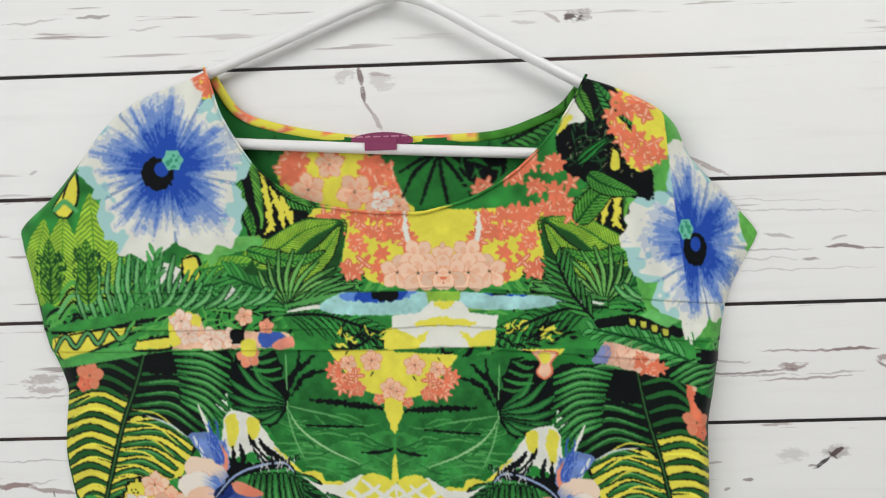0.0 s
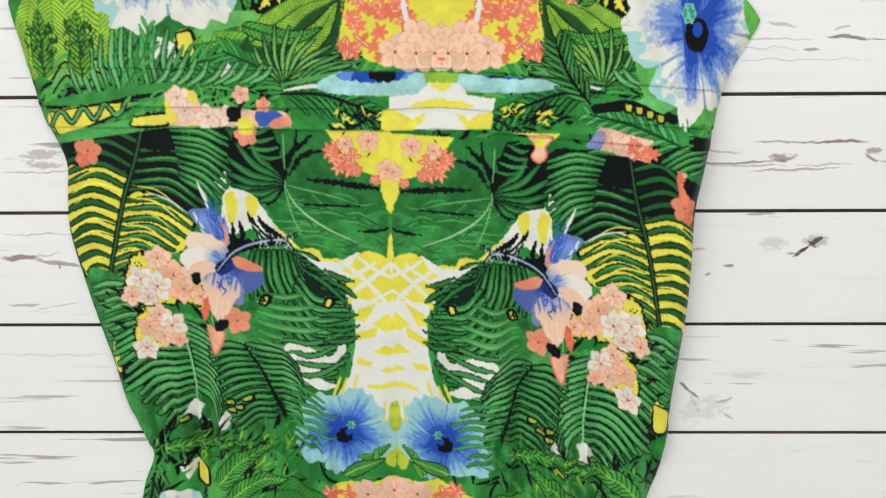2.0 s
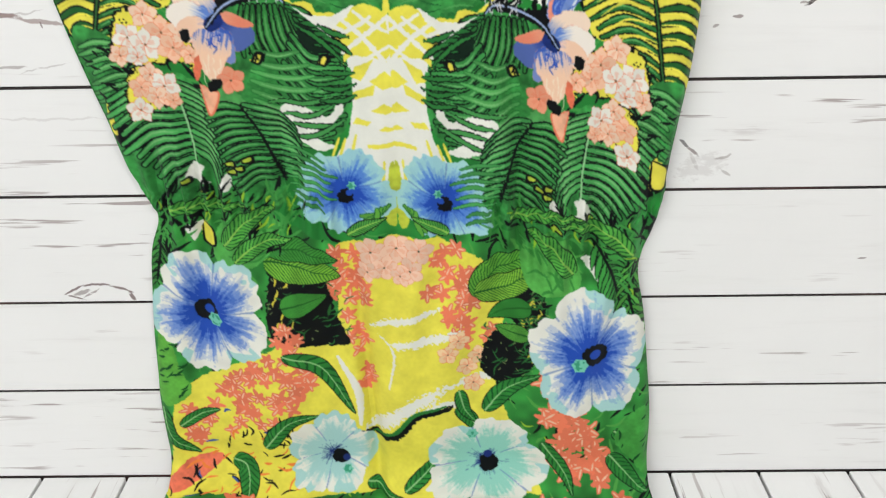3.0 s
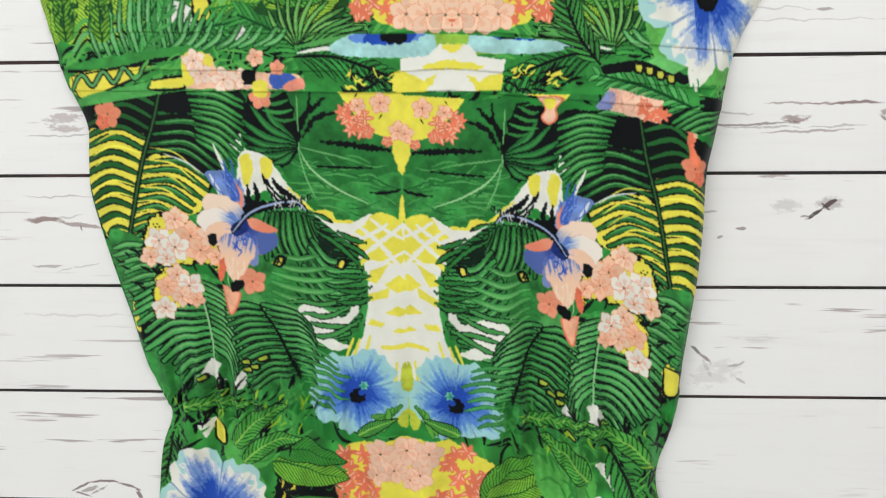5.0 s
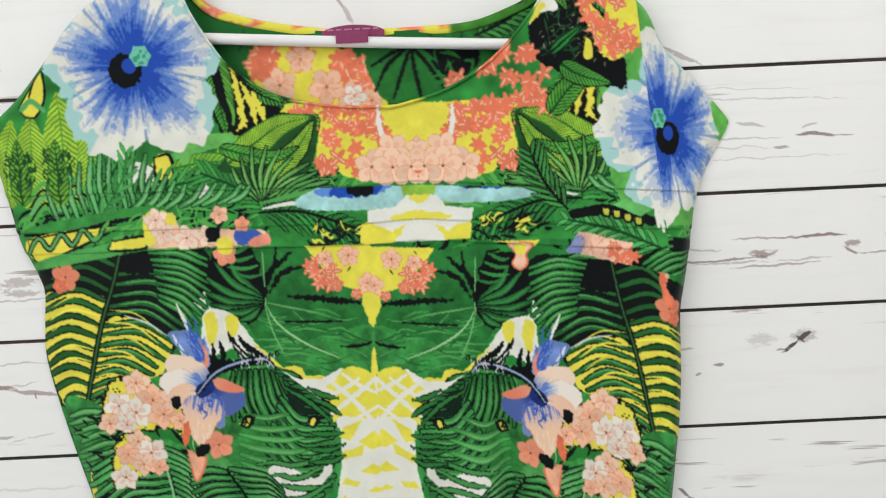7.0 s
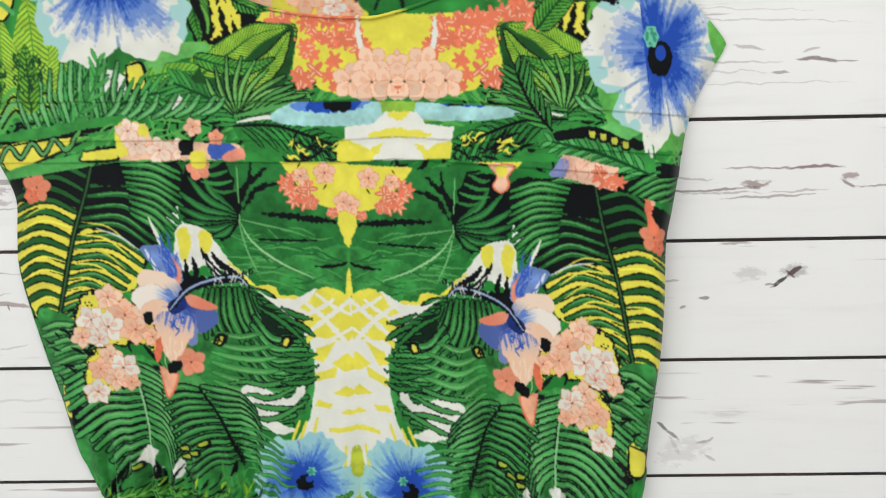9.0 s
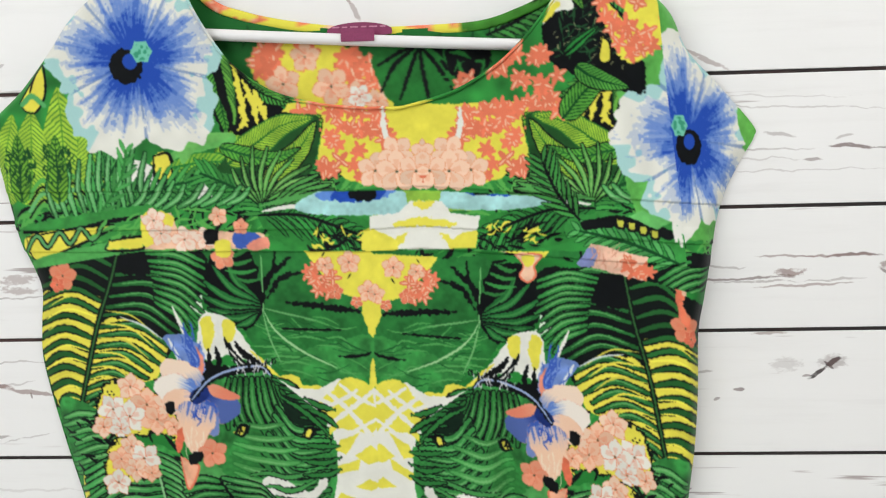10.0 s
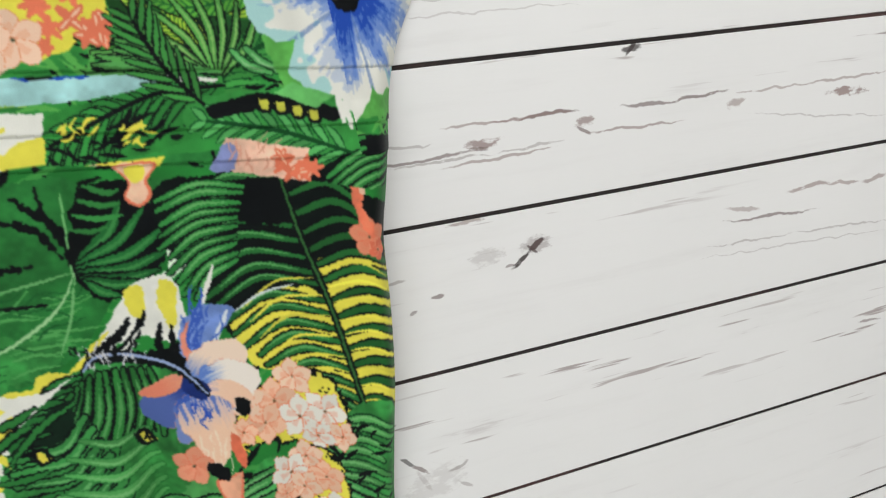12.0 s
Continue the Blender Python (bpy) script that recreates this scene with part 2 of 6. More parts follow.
tag_thread, n, l, b = material("pale_rose_thread", 0.6, (0.55, 0.22, 0.33))
steel, n, l, b = material("hook_steel", 0.25, (0.7, 0.7, 0.7), 1.0)


# ---- the setting: a wall and a ledge of white boards, in a plain room ----
def mesh_of(name, bm, mat, smooth=False):
    data = bpy.data.meshes.new(name)
    bm.normal_update()
    if smooth:
        for f in bm.faces:
            f.smooth = True
    bm.to_mesh(data)
    bm.free()
    data.materials.append(mat)
    return data


def part(name, bm, mat, parent, label="", smooth=False):
    ob = new(name, mesh_of(name, bm, mat, smooth))
    ob.parent = parent
    return tagged(ob, label)


def box(bm, lo, hi, bevel=0.0, steps=2):
    made = bmesh.ops.create_cube(bm, size=1, matrix=Matrix.Translation([(a + c) / 2 for a, c in zip(lo, hi)]) @ Matrix.Diagonal([c - a for a, c in zip(lo, hi)] + [1]))
    if bevel:
        edges = list({e for v in made["verts"] for e in v.link_edges})
        bmesh.ops.bevel(bm, geom=edges, offset=bevel, segments=steps, affect="EDGES", profile=0.5)
    return bm


def slab(name, lo, hi, mat, label, category):
    ob = new(name, mesh_of(name, box(bmesh.new(), lo, hi), mat))
    return tagged(ob, label, category, kind="structure")


slab("wall_north", (-2.2, 0.022, 0.0), (2.2, 0.12, 2.7), plaster, "plain white painted wall behind the boards", "wall")
slab("wall_west", (-2.3, -2.6, 0.0), (-2.2, 0.12, 2.7), plaster, "plain white painted side wall", "wall")
slab("wall_east", (2.2, -2.6, 0.0), (2.3, 0.12, 2.7), plaster, "plain white painted side wall", "wall")
slab("wall_south", (-2.3, -2.7, 0.0), (2.3, -2.6, 2.7), plaster, "plain white painted wall behind the camera", "wall")
slab("floor", (-2.3, -2.7, -0.1), (2.3, 0.12, 0.0), plaster, "plain pale room floor below the ledge", "floor")
slab("ceiling", (-2.3, -2.7, 2.7), (2.3, 0.12, 2.8), plaster, "plain white room ceiling", "ceiling")

# joints between the boards, from the ledge upwards
JOINTS = [0.845, 0.953, 1.052, 1.158, 1.2545, 1.3495, 1.442, 1.540, 1.637, 1.735, 1.832, 1.930, 2.028]
LEFT, RIGHT, GAP = -1.1, 1.3, 0.0014
board_wall = tagged(new("board_wall"), "white-washed wooden boards with dark joints, knots and cracks", "wall", kind="structure")
for low, high in zip(JOINTS, JOINTS[1:]):
    bm = box(bmesh.new(), (LEFT, 0.0, low + GAP), (RIGHT, 0.02, high - GAP), 0.0006, 2)
    own = [mark for mark in MARKS if low - 0.003 < mark[0][1] < high + 0.003]
    part("board", bm, boards("white_washed_board", (0.09, 1.0, 1.0), own), board_wall)
part("joint_backing", box(bmesh.new(), (LEFT, 0.0012, 0.80), (RIGHT, 0.0215, 2.05)), joint_dark, board_wall)

ledge = tagged(new("ledge"), "white-washed board ledge with boards running towards the camera", "ledge", kind="structure")
EDGES = [-0.93, -0.84, -0.745, -0.65, -0.56, -0.468, -0.378, -0.29, -0.2, -0.105, -0.01, 0.085, 0.18, 0.27, 0.361, 0.452, 0.545, 0.64, 0.735, 0.83, 0.925, 1.02]
for low, high in zip(EDGES, EDGES[1:]):
    bm = box(bmesh.new(), (low + 0.0016, -0.56, 0.827), (high - 0.0016, -0.001, 0.845), 0.0012, 2)
    part("board", bm, board_paint_ledge, ledge)
part("joint_backing", box(bmesh.new(), (-0.93, -0.56, 0.80), (1.02, -0.001, 0.838)), joint_dark, ledge)
part("apron", box(bmesh.new(), (-0.92, -0.54, 0.0), (1.01, -0.1, 0.80)), plaster, ledge)


# ---- the garment's resting shape, in metres: how far the front hangs before the boards ----
def cloth_fold(z):
    """The line down the shoulder where the far sleeve turns back."""
    return np.interp(z, [1.38, 1.45, 1.60], [0.232, 0.226, 0.207])


def cloth_depth(x, z):
    y = -0.017 - 0.03 * x
    y = y - 0.0095 * np.exp(-(((z - 1.60) / 0.06) ** 2))
    over = np.maximum(0, x - cloth_fold(z)) * np.clip((z - 1.40) / 0.03, 0, 1)
    y = y + 0.35 * over
    # gathers at the elastic waist and the soft folds that run from them
    waist = np.exp(-(((z - 1.142 + 0.12 * x) / 0.045) ** 2)) * np.clip((np.abs(x - 0.01) - 0.05) / 0.03, 0, 1)
    y = y + 0.0042 * waist * np.sin(x * 330 + 2.2 * np.sin(x * 41 + 1) + 9 * (z - 1.15)) + 0.004 * waist
    low = np.clip((1.13 - z) / 0.08, 0, 1)
    y = y + 0.010 * low * np.exp(-(((x + 0.036 - 0.05 * (1.05 - z)) / 0.007) ** 2)) - 0.006 * low * np.sin(x * 46 + 0.8)
    high = np.exp(-(((z - 1.22) / 0.07) ** 2))
    y = y + 0.013 * high * (np.exp(-(((x - 0.105 + 0.1 * (z - 1.2)) / 0.010) ** 2)) + 0.7 * np.exp(-(((x + 0.085) / 0.012) ** 2)))
    y = y - 0.003 * np.exp(-(((z - 1.3) / 0.12) ** 2)) * np.sin(x * 30 + 0.4)
    # soft upright folds that fade towards the chest and the hem
    soft = np.exp(-(((z - 1.12) / 0.16) ** 2))
    y = y - 0.0040 * soft * np.sin(x * 118 + 3.0 * np.sin(z * 9) + 1.3 * np.sin(x * 31))
    return np.minimum(y, -0.003)


# ---- a small brush box: the fabric's print, drawn in millimetres on the flat cloth ----
GREEN, LEAF, LIME, DEEP, INK = (40, 134, 58), (92, 178, 84), (158, 200, 48), (18, 76, 38), (12, 16, 20)
YELLOW, WHITE, CORAL, PEACH = (240, 228, 78), (238, 236, 234), (244, 128, 96), (248, 200, 174)
BLUE, AQUA, SKY, TEAL = (26, 78, 190), (168, 216, 222), (112, 146, 222), (120, 205, 185)
rng = np.random.default_rng(7)
LATTICE = rng.random((256, 256)).astype(np.float32)


def value_noise(x, z, size, seed=0):
    """Smooth noise from 0 to 1, with blotches of that size."""
    u, v = x / size + 17.3 * seed, z / size + 5.7 * seed
    i, j = np.floor(u).astype(int), np.floor(v).astype(int)
    a, b = u - i, v - j
    a, b = a * a * (3 - 2 * a), b * b * (3 - 2 * b)
    i, j, k, m = i % 256, j % 256, (i + 1) % 256, (j + 1) % 256
    return (LATTICE[i, j] * (1 - a) + LATTICE[k, j] * a) * (1 - b) + (LATTICE[i, m] * (1 - a) + LATTICE[k, m] * a) * b


def curve(points, closed=False, steps=6):
    """A smooth line through the points."""
    p = np.array(points, float)
    if closed:
        p = np.vstack([p[-1], p, p[0], p[1]])
    else:
        p = np.vstack([2 * p[0] - p[1], p, 2 * p[-1] - p[-2]])
    s = np.linspace(0, 1, steps, endpoint=False)[:, None]
    out = []
    for a, b, c, d in zip(p, p[1:], p[2:], p[3:]):
        out.append(0.5 * (2 * b + (c - a) * s + (2 * a - 5 * b + 4 * c - d) * s * s + (3 * b - a - 3 * c + d) * s ** 3))
    if not closed:
        out.append(p[-2][None])
    return np.vstack(out)


class Cloth:
    """A flat piece of fabric that is printed motif by motif."""

    def __init__(self, x0, x1, z0, z1, step, ground):
        self.x0, self.z1, self.step = x0, z1, step
        self.xs, self.zs = np.arange(x0, x1, step), np.arange(z1, z0, -step)
        self.rgb = np.zeros((len(self.zs), len(self.xs), 3), np.float32)
        self.rgb[:] = ground
        self.allow = None

    def window(self, x_low, x_high, z_low, z_high):
        c0, c1 = int(np.clip((x_low - self.x0) / self.step, 0, len(self.xs))), int(np.clip((x_high - self.x0) / self.step + 2, 0, len(self.xs)))
        r0, r1 = int(np.clip((self.z1 - z_high) / self.step, 0, len(self.zs))), int(np.clip((self.z1 - z_low) / self.step + 2, 0, len(self.zs)))
        x, z = np.meshgrid(self.xs[c0:c1], self.zs[r0:r1])
        return (slice(r0, r1), slice(c0, c1)), x, z

    def lay(self, where, mask, color, strength=1.0):
        a = np.asarray(mask, np.float32) * strength
        if self.allow is not None:
            a = a * self.allow[where]
        a = a[..., None]
        self.rgb[where] = self.rgb[where] * (1 - a) + np.asarray(color, np.float32) * a

    def inside(self, line, rough=0.0):
        where, x, z = self.window(line[:, 0].min() - rough, line[:, 0].max() + rough, line[:, 1].min() - rough, line[:, 1].max() + rough)
        if x.size == 0:
            return where, x, z, np.zeros_like(x, bool)
        px, pz = x, z
        if rough:
            px = x + rough * 2 * (value_noise(x, z, 3.5, 1) - 0.5) + rough * (value_noise(x, z, 1.6, 3) - 0.5)
            pz = z + rough * 2 * (value_noise(x, z, 3.5, 2) - 0.5) + rough * (value_noise(x, z, 1.6, 4) - 0.5)
        hit = np.zeros(x.shape, bool)
        for (ax, az), (bx, bz) in zip(line, np.roll(line, -1, 0)):
            if az == bz:
                continue
            hit ^= ((az > pz) != (bz > pz)) & (px < (bx - ax) * (pz - az) / (bz - az) + ax)
        return where, x, z, hit

    def along(self, line, reach):
        """Distance from a line (positive on its left), and how far along it, for all cloth within reach."""
        where, x, z = self.window(line[:, 0].min() - reach, line[:, 0].max() + reach, line[:, 1].min() - reach, line[:, 1].max() + reach)
        best, s, side = np.full(x.shape, 1e9), np.zeros(x.shape), np.ones(x.shape)
        run = np.concatenate([[0], np.cumsum(np.hypot(*np.diff(line, axis=0).T))])
        for i in range(len(line) - 1):
            ax, az = line[i]
            dx, dz = line[i + 1] - line[i]
            size = dx * dx + dz * dz + 1e-9
            k = np.clip(((x - ax) * dx + (z - az) * dz) / size, 0, 1)
            gap = np.hypot(x - ax - k * dx, z - az - k * dz)
            near = gap < best
            best = np.where(near, gap, best)
            s = np.where(near, (run[i] + k * (run[i + 1] - run[i])) / run[-1], s)
            side = np.where(near, np.where(dx * (z - az) - dz * (x - ax) > 0, 1.0, -1.0), side)
        return where, x, z, best * side, s

    def shape(self, points, color, rough=0.6, smooth=True, mottle=0.10, edge=None, wide=0.6):
        line = curve(points, True) if smooth else np.array(points, float)
        mottle = mottle * 0.35 if color in (YELLOW, WHITE) else mottle
        where, x, z, hit = self.inside(line, rough)
        tone = np.array(color, np.float32) * (1 + mottle * 2 * (value_noise(x, z, 9, 5) - 0.5) + mottle * (value_noise(x, z, 2.5, 6) - 0.5))[..., None]
        self.lay(where, hit, tone)
        if edge:
            self.stroke(points + points[:1], edge, wide, 0.8)

    def stroke(self, points, color, wide, taper=0.5, rough=0.25):
        """A brush line; taper 0 keeps its width, 1 brings both ends to a point."""
        line = curve(points, steps=5)
        where, x, z, d, s = self.along(line, wide + 1)
        w = wide * ((1 - taper) + taper * np.sin(np.pi * np.clip(s, 0.02, 0.98)) ** 0.7)
        self.lay(where, np.abs(d) + rough * wide * (value_noise(x, z, 1.8, 8) - 0.5) < w, color)

    def blade(self, points, wide, color, veins=16, slant=1.0, vein=DEEP, thick=0.22, rib=None, edge=INK, outline=0.7, low=0.6, high=0.7):
        """A leaf about a midrib, with veins that slant towards its tip."""
        line = curve(points, steps=6)
        length = np.hypot(*np.diff(line, axis=0).T).sum()
        where, x, z, d, s = self.along(line, wide + 2)
        w = wide * np.sin(np.pi * np.clip(s, 0.0, 1.0) ** low) ** high + 1e-3
        d = d + 0.5 * (value_noise(x, z, 4, 9) - 0.5)
        self.lay(where, np.abs(d) < w + outline, edge)
        inner = np.abs(d) < w
        tone = np.array(color, np.float32) * (0.92 + 0.22 * value_noise(x, z, 8, 4))[..., None]
        self.lay(where, inner, tone)
        if veins:
            phase = (s * length - slant * np.abs(d)) * veins / length + 0.35 * (value_noise(x, z, 6, 11) - 0.5)
            self.lay(where, inner & (np.abs(d) > 0.5) & ((phase % 1.0) < thick), vein, 0.85)
        self.lay(where, inner & (np.abs(d) < 0.7 * (1 - s) + 0.25), rib if rib else vein)

    def frond(self, points, count, left, right, wide, color, dark=INK, slant=62, droop=0.25, start=0.05, end=1.0, halo=0.8, pale=None):
        """A palm frond: leaflets on both sides of a spine."""
        line = curve(points, steps=10)
        run = np.concatenate([[0], np.cumsum(np.hypot(*np.diff(line, axis=0).T))])
        for i in range(count):
            f = start + (end - start) * i / (count - 1)
            at = np.array([np.interp(f * run[-1], run, line[:, k]) for k in (0, 1)])
            ahead = np.array([np.interp(min(1, f + 0.04) * run[-1], run, line[:, k]) for k in (0, 1)]) - np.array([np.interp(max(0, f - 0.04) * run[-1], run, line[:, k]) for k in (0, 1)])
            ahead = ahead / (np.hypot(*ahead) + 1e-9)
            for sign, reach in ((1, left), (-1, right)):
                if reach <= 0:
                    continue
                size = reach * (0.45 + 0.55 * np.sin(np.pi * min(1, 0.18 + 0.8 * f)) ** 0.6) * (0.9 + 0.2 * rng.random())
                a = radians(slant) * sign
                way = np.array([ahead[0] * np.cos(a) - ahead[1] * np.sin(a), ahead[0] * np.sin(a) + ahead[1] * np.cos(a)])
                bow = np.array([0, -droop * size])
                mid, tip = at + way * size * 0.55 - bow * 0.12, at + way * size + bow * 0.6
                three = [tuple(at), tuple(mid), tuple(tip)]
                if halo:
                    self.stroke(three, dark, wide + halo, 0.75)
                shade = np.array(color) * (0.86 + 0.3 * rng.random())
                self.stroke(three, shade, wide, 0.8)
                if pale and i % 3 == 0:
                    self.stroke([tuple(at + way * size * 0.2), tuple(mid), tuple(at + way * size * 0.9 + bow * 0.5)], pale, wide * 0.28, 0.9)
        if halo:
            self.stroke([tuple(v) for v in line[::5]], dark, wide * 0.45 + 0.4, 0.3)

    def hibiscus(self, centre, size, turn, stretch=(1, 1), lean=0.0, deep=0.46, outer=WHITE, mid=SKY, core=BLUE, eye=(-6, -5), style=(9, 6), seed=1, petals=5):
        """A large five-petalled bloom with brush streaks from its dark eye."""
        cx, cz = centre
        where, x, z = self.window(cx - size * 1.3, cx + size * 1.3, cz - size * 1.3, cz + size * 1.3)
        ux, uz = (x - cx) / stretch[0], (z - cz) / stretch[1]
        ux = ux + lean * uz
        r, a = np.hypot(ux, uz), np.arctan2(uz, ux)
        lobe = np.abs(np.cos(petals / 2 * (a - radians(turn))))
        edge = size * (0.76 + 0.24 * lobe ** 0.6) * (1 + 0.07 * (value_noise(a * 9 + 30, r * 0 + seed, 1, seed) - 0.5) * 2 + 0.05 * (value_noise(x, z, 5, seed) - 0.5))
        f = r / edge
        body = f < 1
        tone = np.array(outer, np.float32) * (0.965 + 0.06 * value_noise(x, z, 10, seed + 2))[..., None]
        self.lay(where, body, tone)
        tint = value_noise(np.cos(a) * 2.4 + 9, np.sin(a) * 2.4 + 9, 1.0, seed + 4)
        self.lay(where, body & (f > 0.70 + 0.25 * value_noise(x, z, 6, 7)) & (tint > 0.5), AQUA, 0.9)
        streak = 0.45 * value_noise(a * 15 + 50, f * 2.5, 1, seed + 1) + 0.3 * value_noise(a * 44 + 50, f * 6.0, 1, seed + 5) + 0.25 * value_noise(x, z, 2.0, seed)
        fall = (0.50 + 0.5 * lobe) * (0.78 + 0.44 * value_noise(np.cos(a) * 1.7 + 20, np.sin(a) * 1.7 + 20, 1.0, seed + 7))
        streak = streak + 0.30 * (value_noise(x, z, 9, seed + 3) - 0.5)
        for limit, color, strength in ((0.86, mid, 0.30), (0.74, mid, 0.7), (0.66, mid, 0.9), (deep + 0.10, tuple(np.array(mid) * 0.5 + np.array(core) * 0.5), 0.8), (deep, core, 0.95)):
            self.lay(where, body & (f + 0.50 * (streak - 0.40) < limit * (0.72 + 0.28 * fall)), color, strength)
        self.lay(where, body & (lobe < 0.06) & (f > 0.35) & (streak > 0.35), (86, 120, 190), 0.55)
        dark = np.hypot((x - cx - eye[0]) / 1.0, (z - cz - eye[1]) / 1.0) + 2.5 * (value_noise(x, z, 2.5, 3) - 0.5)
        self.lay(where, dark < size * 0.165, INK)
        self.lay(where, np.hypot(x - cx - eye[0] - 0.13 * style[0] - 2, z - cz - eye[1] - 0.13 * style[1] - 2) < size * 0.075, core)
        sx, sz = cx + style[0] * 0.6, cz + style[1] * 0.6
        bud = np.hypot(x - sx, z - sz)
        self.lay(where, bud + 1.6 * np.abs(np.sin(3 * np.arctan2(z - sz, x - sx))) < size * 0.115, TEAL)
        self.lay(where, (bud < size * 0.08) & (value_noise(x, z, 2.2, 5) > 0.55), (60, 160, 130))

    def petal(self, base, tip, wide, inner, outer, streaks, low=0.8, seed=1):
        """One brushed petal: one colour runs into another, with streaks from its base."""
        line = curve([base, ((base[0] + tip[0]) / 2 + 0.06 * (tip[1] - base[1]), (base[1] + tip[1]) / 2 - 0.06 * (tip[0] - base[0])), tip], steps=6)
        where, x, z, d, s = self.along(line, wide + 2)
        w = wide * np.sin(np.pi * (0.04 + 0.94 * np.clip(s, 0, 1) ** low)) ** 0.55 * (1 + 0.22 * (value_noise(x, z, 4, seed) - 0.5))
        body = (np.abs(d) < w) & (s < 0.995)
        k = np.clip(2.4 * s - 0.1 + 0.5 * (value_noise(d * 2.2 + 40, s * 3, 1, seed) - 0.5), 0, 1)[..., None]
        self.lay(where, body, np.array(inner) * (1 - k) + np.array(outer) * k)
        self.lay(where, body & (value_noise(d * 1.6 + 60, s * 2, 1, seed + 2) > 0.30 + 1.5 * s), streaks, 0.85)
        self.lay(where, body & (np.abs(d) > w - 0.5) & (value_noise(x, z, 3, seed) > 0.45), (236, 150, 120), 0.6)

    def plumeria(self, centre, size, turn, color=PEACH, edge=CORAL, heart=(70, 80, 60), flat=1.0):
        cx, cz = centre
        for i in range(5):
            a = radians(turn + 72 * i)
            tip = (cx + size * np.cos(a), cz + flat * size * np.sin(a))
            line = curve([(cx, cz), tip], steps=5)
            where, x, z, d, s = self.along(line, size * 0.5)
            w = size * 0.40 * np.sin(np.pi * np.clip(s, 0, 1) ** 1.35 * 0.93 + 0.08) ** 0.6
            over = np.hypot(x - cx, z - cz) < size * 1.06
            d = d + 0.5 * (value_noise(x, z, 3, 12) - 0.5)
            if edge:
                self.lay(where, (np.abs(d) < w + 0.4) & over, edge)
            self.lay(where, (np.abs(d) < w) & over, np.array(color, np.float32) * (0.94 + 0.1 * rng.random()))
            self.lay(where, (np.abs(d) < w * 0.35) & over & (s < 0.6), edge if edge else heart, 0.3)
        where, x, z = self.window(cx - 3, cx + 3, cz - 3, cz + 3)
        self.lay(where, np.hypot(x - cx, z - cz) < size * 0.07, heart)

    def blossoms(self, points, count, size, color=CORAL, pale=PEACH):
        """A ragged cluster of small blossoms inside an outline."""
        line = curve(points, True)
        low, high = line.min(0), line.max(0)
        made = 0
        for _ in range(count * 6):
            p = low + (high - low) * rng.random(2)
            hit = False
            for (ax, az), (bx, bz) in zip(line, np.roll(line, -1, 0)):
                if (az > p[1]) != (bz > p[1]) and p[0] < (bx - ax) * (p[1] - az) / (bz - az) + ax:
                    hit = not hit
            if not hit:
                continue
            turn, n = rng.random() * 360, rng.integers(4, 7)
            shade = np.array(color) * (0.94 + 0.1 * rng.random())
            for i in range(n):
                a = radians(turn + 360 / n * i)
                r = size * (0.7 + 0.5 * rng.random())
                q = (p[0] + r * np.cos(a), p[1] + r * np.sin(a))
                self.stroke([tuple(p), ((p[0] + q[0]) / 2 + rng.normal() * 0.3, (p[1] + q[1]) / 2), q], shade, size * 0.30, 0.45)
                if rng.random() < 0.5:
                    self.stroke([tuple(p), q], pale, size * 0.10, 0.8)
            made += 1
            if made >= count:
                break

    def scatter(self, points, count, size, wide, color, angle=0, spread=25, bend=0.15):
        """Loose brush marks inside an outline, lying roughly one way."""
        line = curve(points, True)
        low, high = line.min(0), line.max(0)
        for _ in range(count):
            p = low + (high - low) * rng.random(2)
            hit = False
            for (ax, az), (bx, bz) in zip(line, np.roll(line, -1, 0)):
                if (az > p[1]) != (bz > p[1]) and p[0] < (bx - ax) * (p[1] - az) / (bz - az) + ax:
                    hit = not hit
            if hit:
                a = radians(angle + rng.normal() * spread)
                r = size * (0.5 + rng.random())
                q, m = (p[0] + r * np.cos(a), p[1] + r * np.sin(a)), bend * r * rng.normal()
                self.stroke([tuple(p), ((p[0] + q[0]) / 2 - m * np.sin(a), (p[1] + q[1]) / 2 + m * np.cos(a)), q], color, wide * (0.6 + 0.7 * rng.random()), 0.8)

    def comb(self, root, tips, count, wide, color, edge=INK, bow=0.1, gap=0.9, pale=None, taper=0.6, start=0.0, end=1.0):
        """Leaflets side by side, each from a place on the root line to its place on the line of tips."""
        lines = []
        for points in (root, tips):
            line = curve(points, steps=10)
            run = np.concatenate([[0], np.cumsum(np.hypot(*np.diff(line, axis=0).T))]) / np.hypot(*np.diff(line, axis=0).T).sum()
            lines.append((line, run))
        for i in range(count):
            s = start + (end - start) * (i + 0.25 * (rng.random() - 0.5)) / max(1, count - 1)
            a, b = [np.array([np.interp(s, run, line[:, k]) for k in (0, 1)]) for line, run in lines]
            way = b - a
            side = np.array([-way[1], way[0]]) * bow
            b = b + way * 0.07 * rng.normal()
            three = [tuple(a), tuple(a + way * 0.5 + side), tuple(b)]
            w = wide * (0.85 + 0.3 * rng.random())
            if edge:
                self.stroke(three, edge, w + gap, taper * 0.8, 0.3)
            self.stroke(three, np.array(color) * (0.88 + 0.26 * rng.random()), w, taper, 0.2)
            if pale:
                self.stroke([tuple(a + way * 0.15 + side * 0.4), tuple(a + way * 0.5 + side * 1.12), tuple(a + way * 0.85 + side * 0.4)], pale, w * 0.36, 0.8, 0.4)

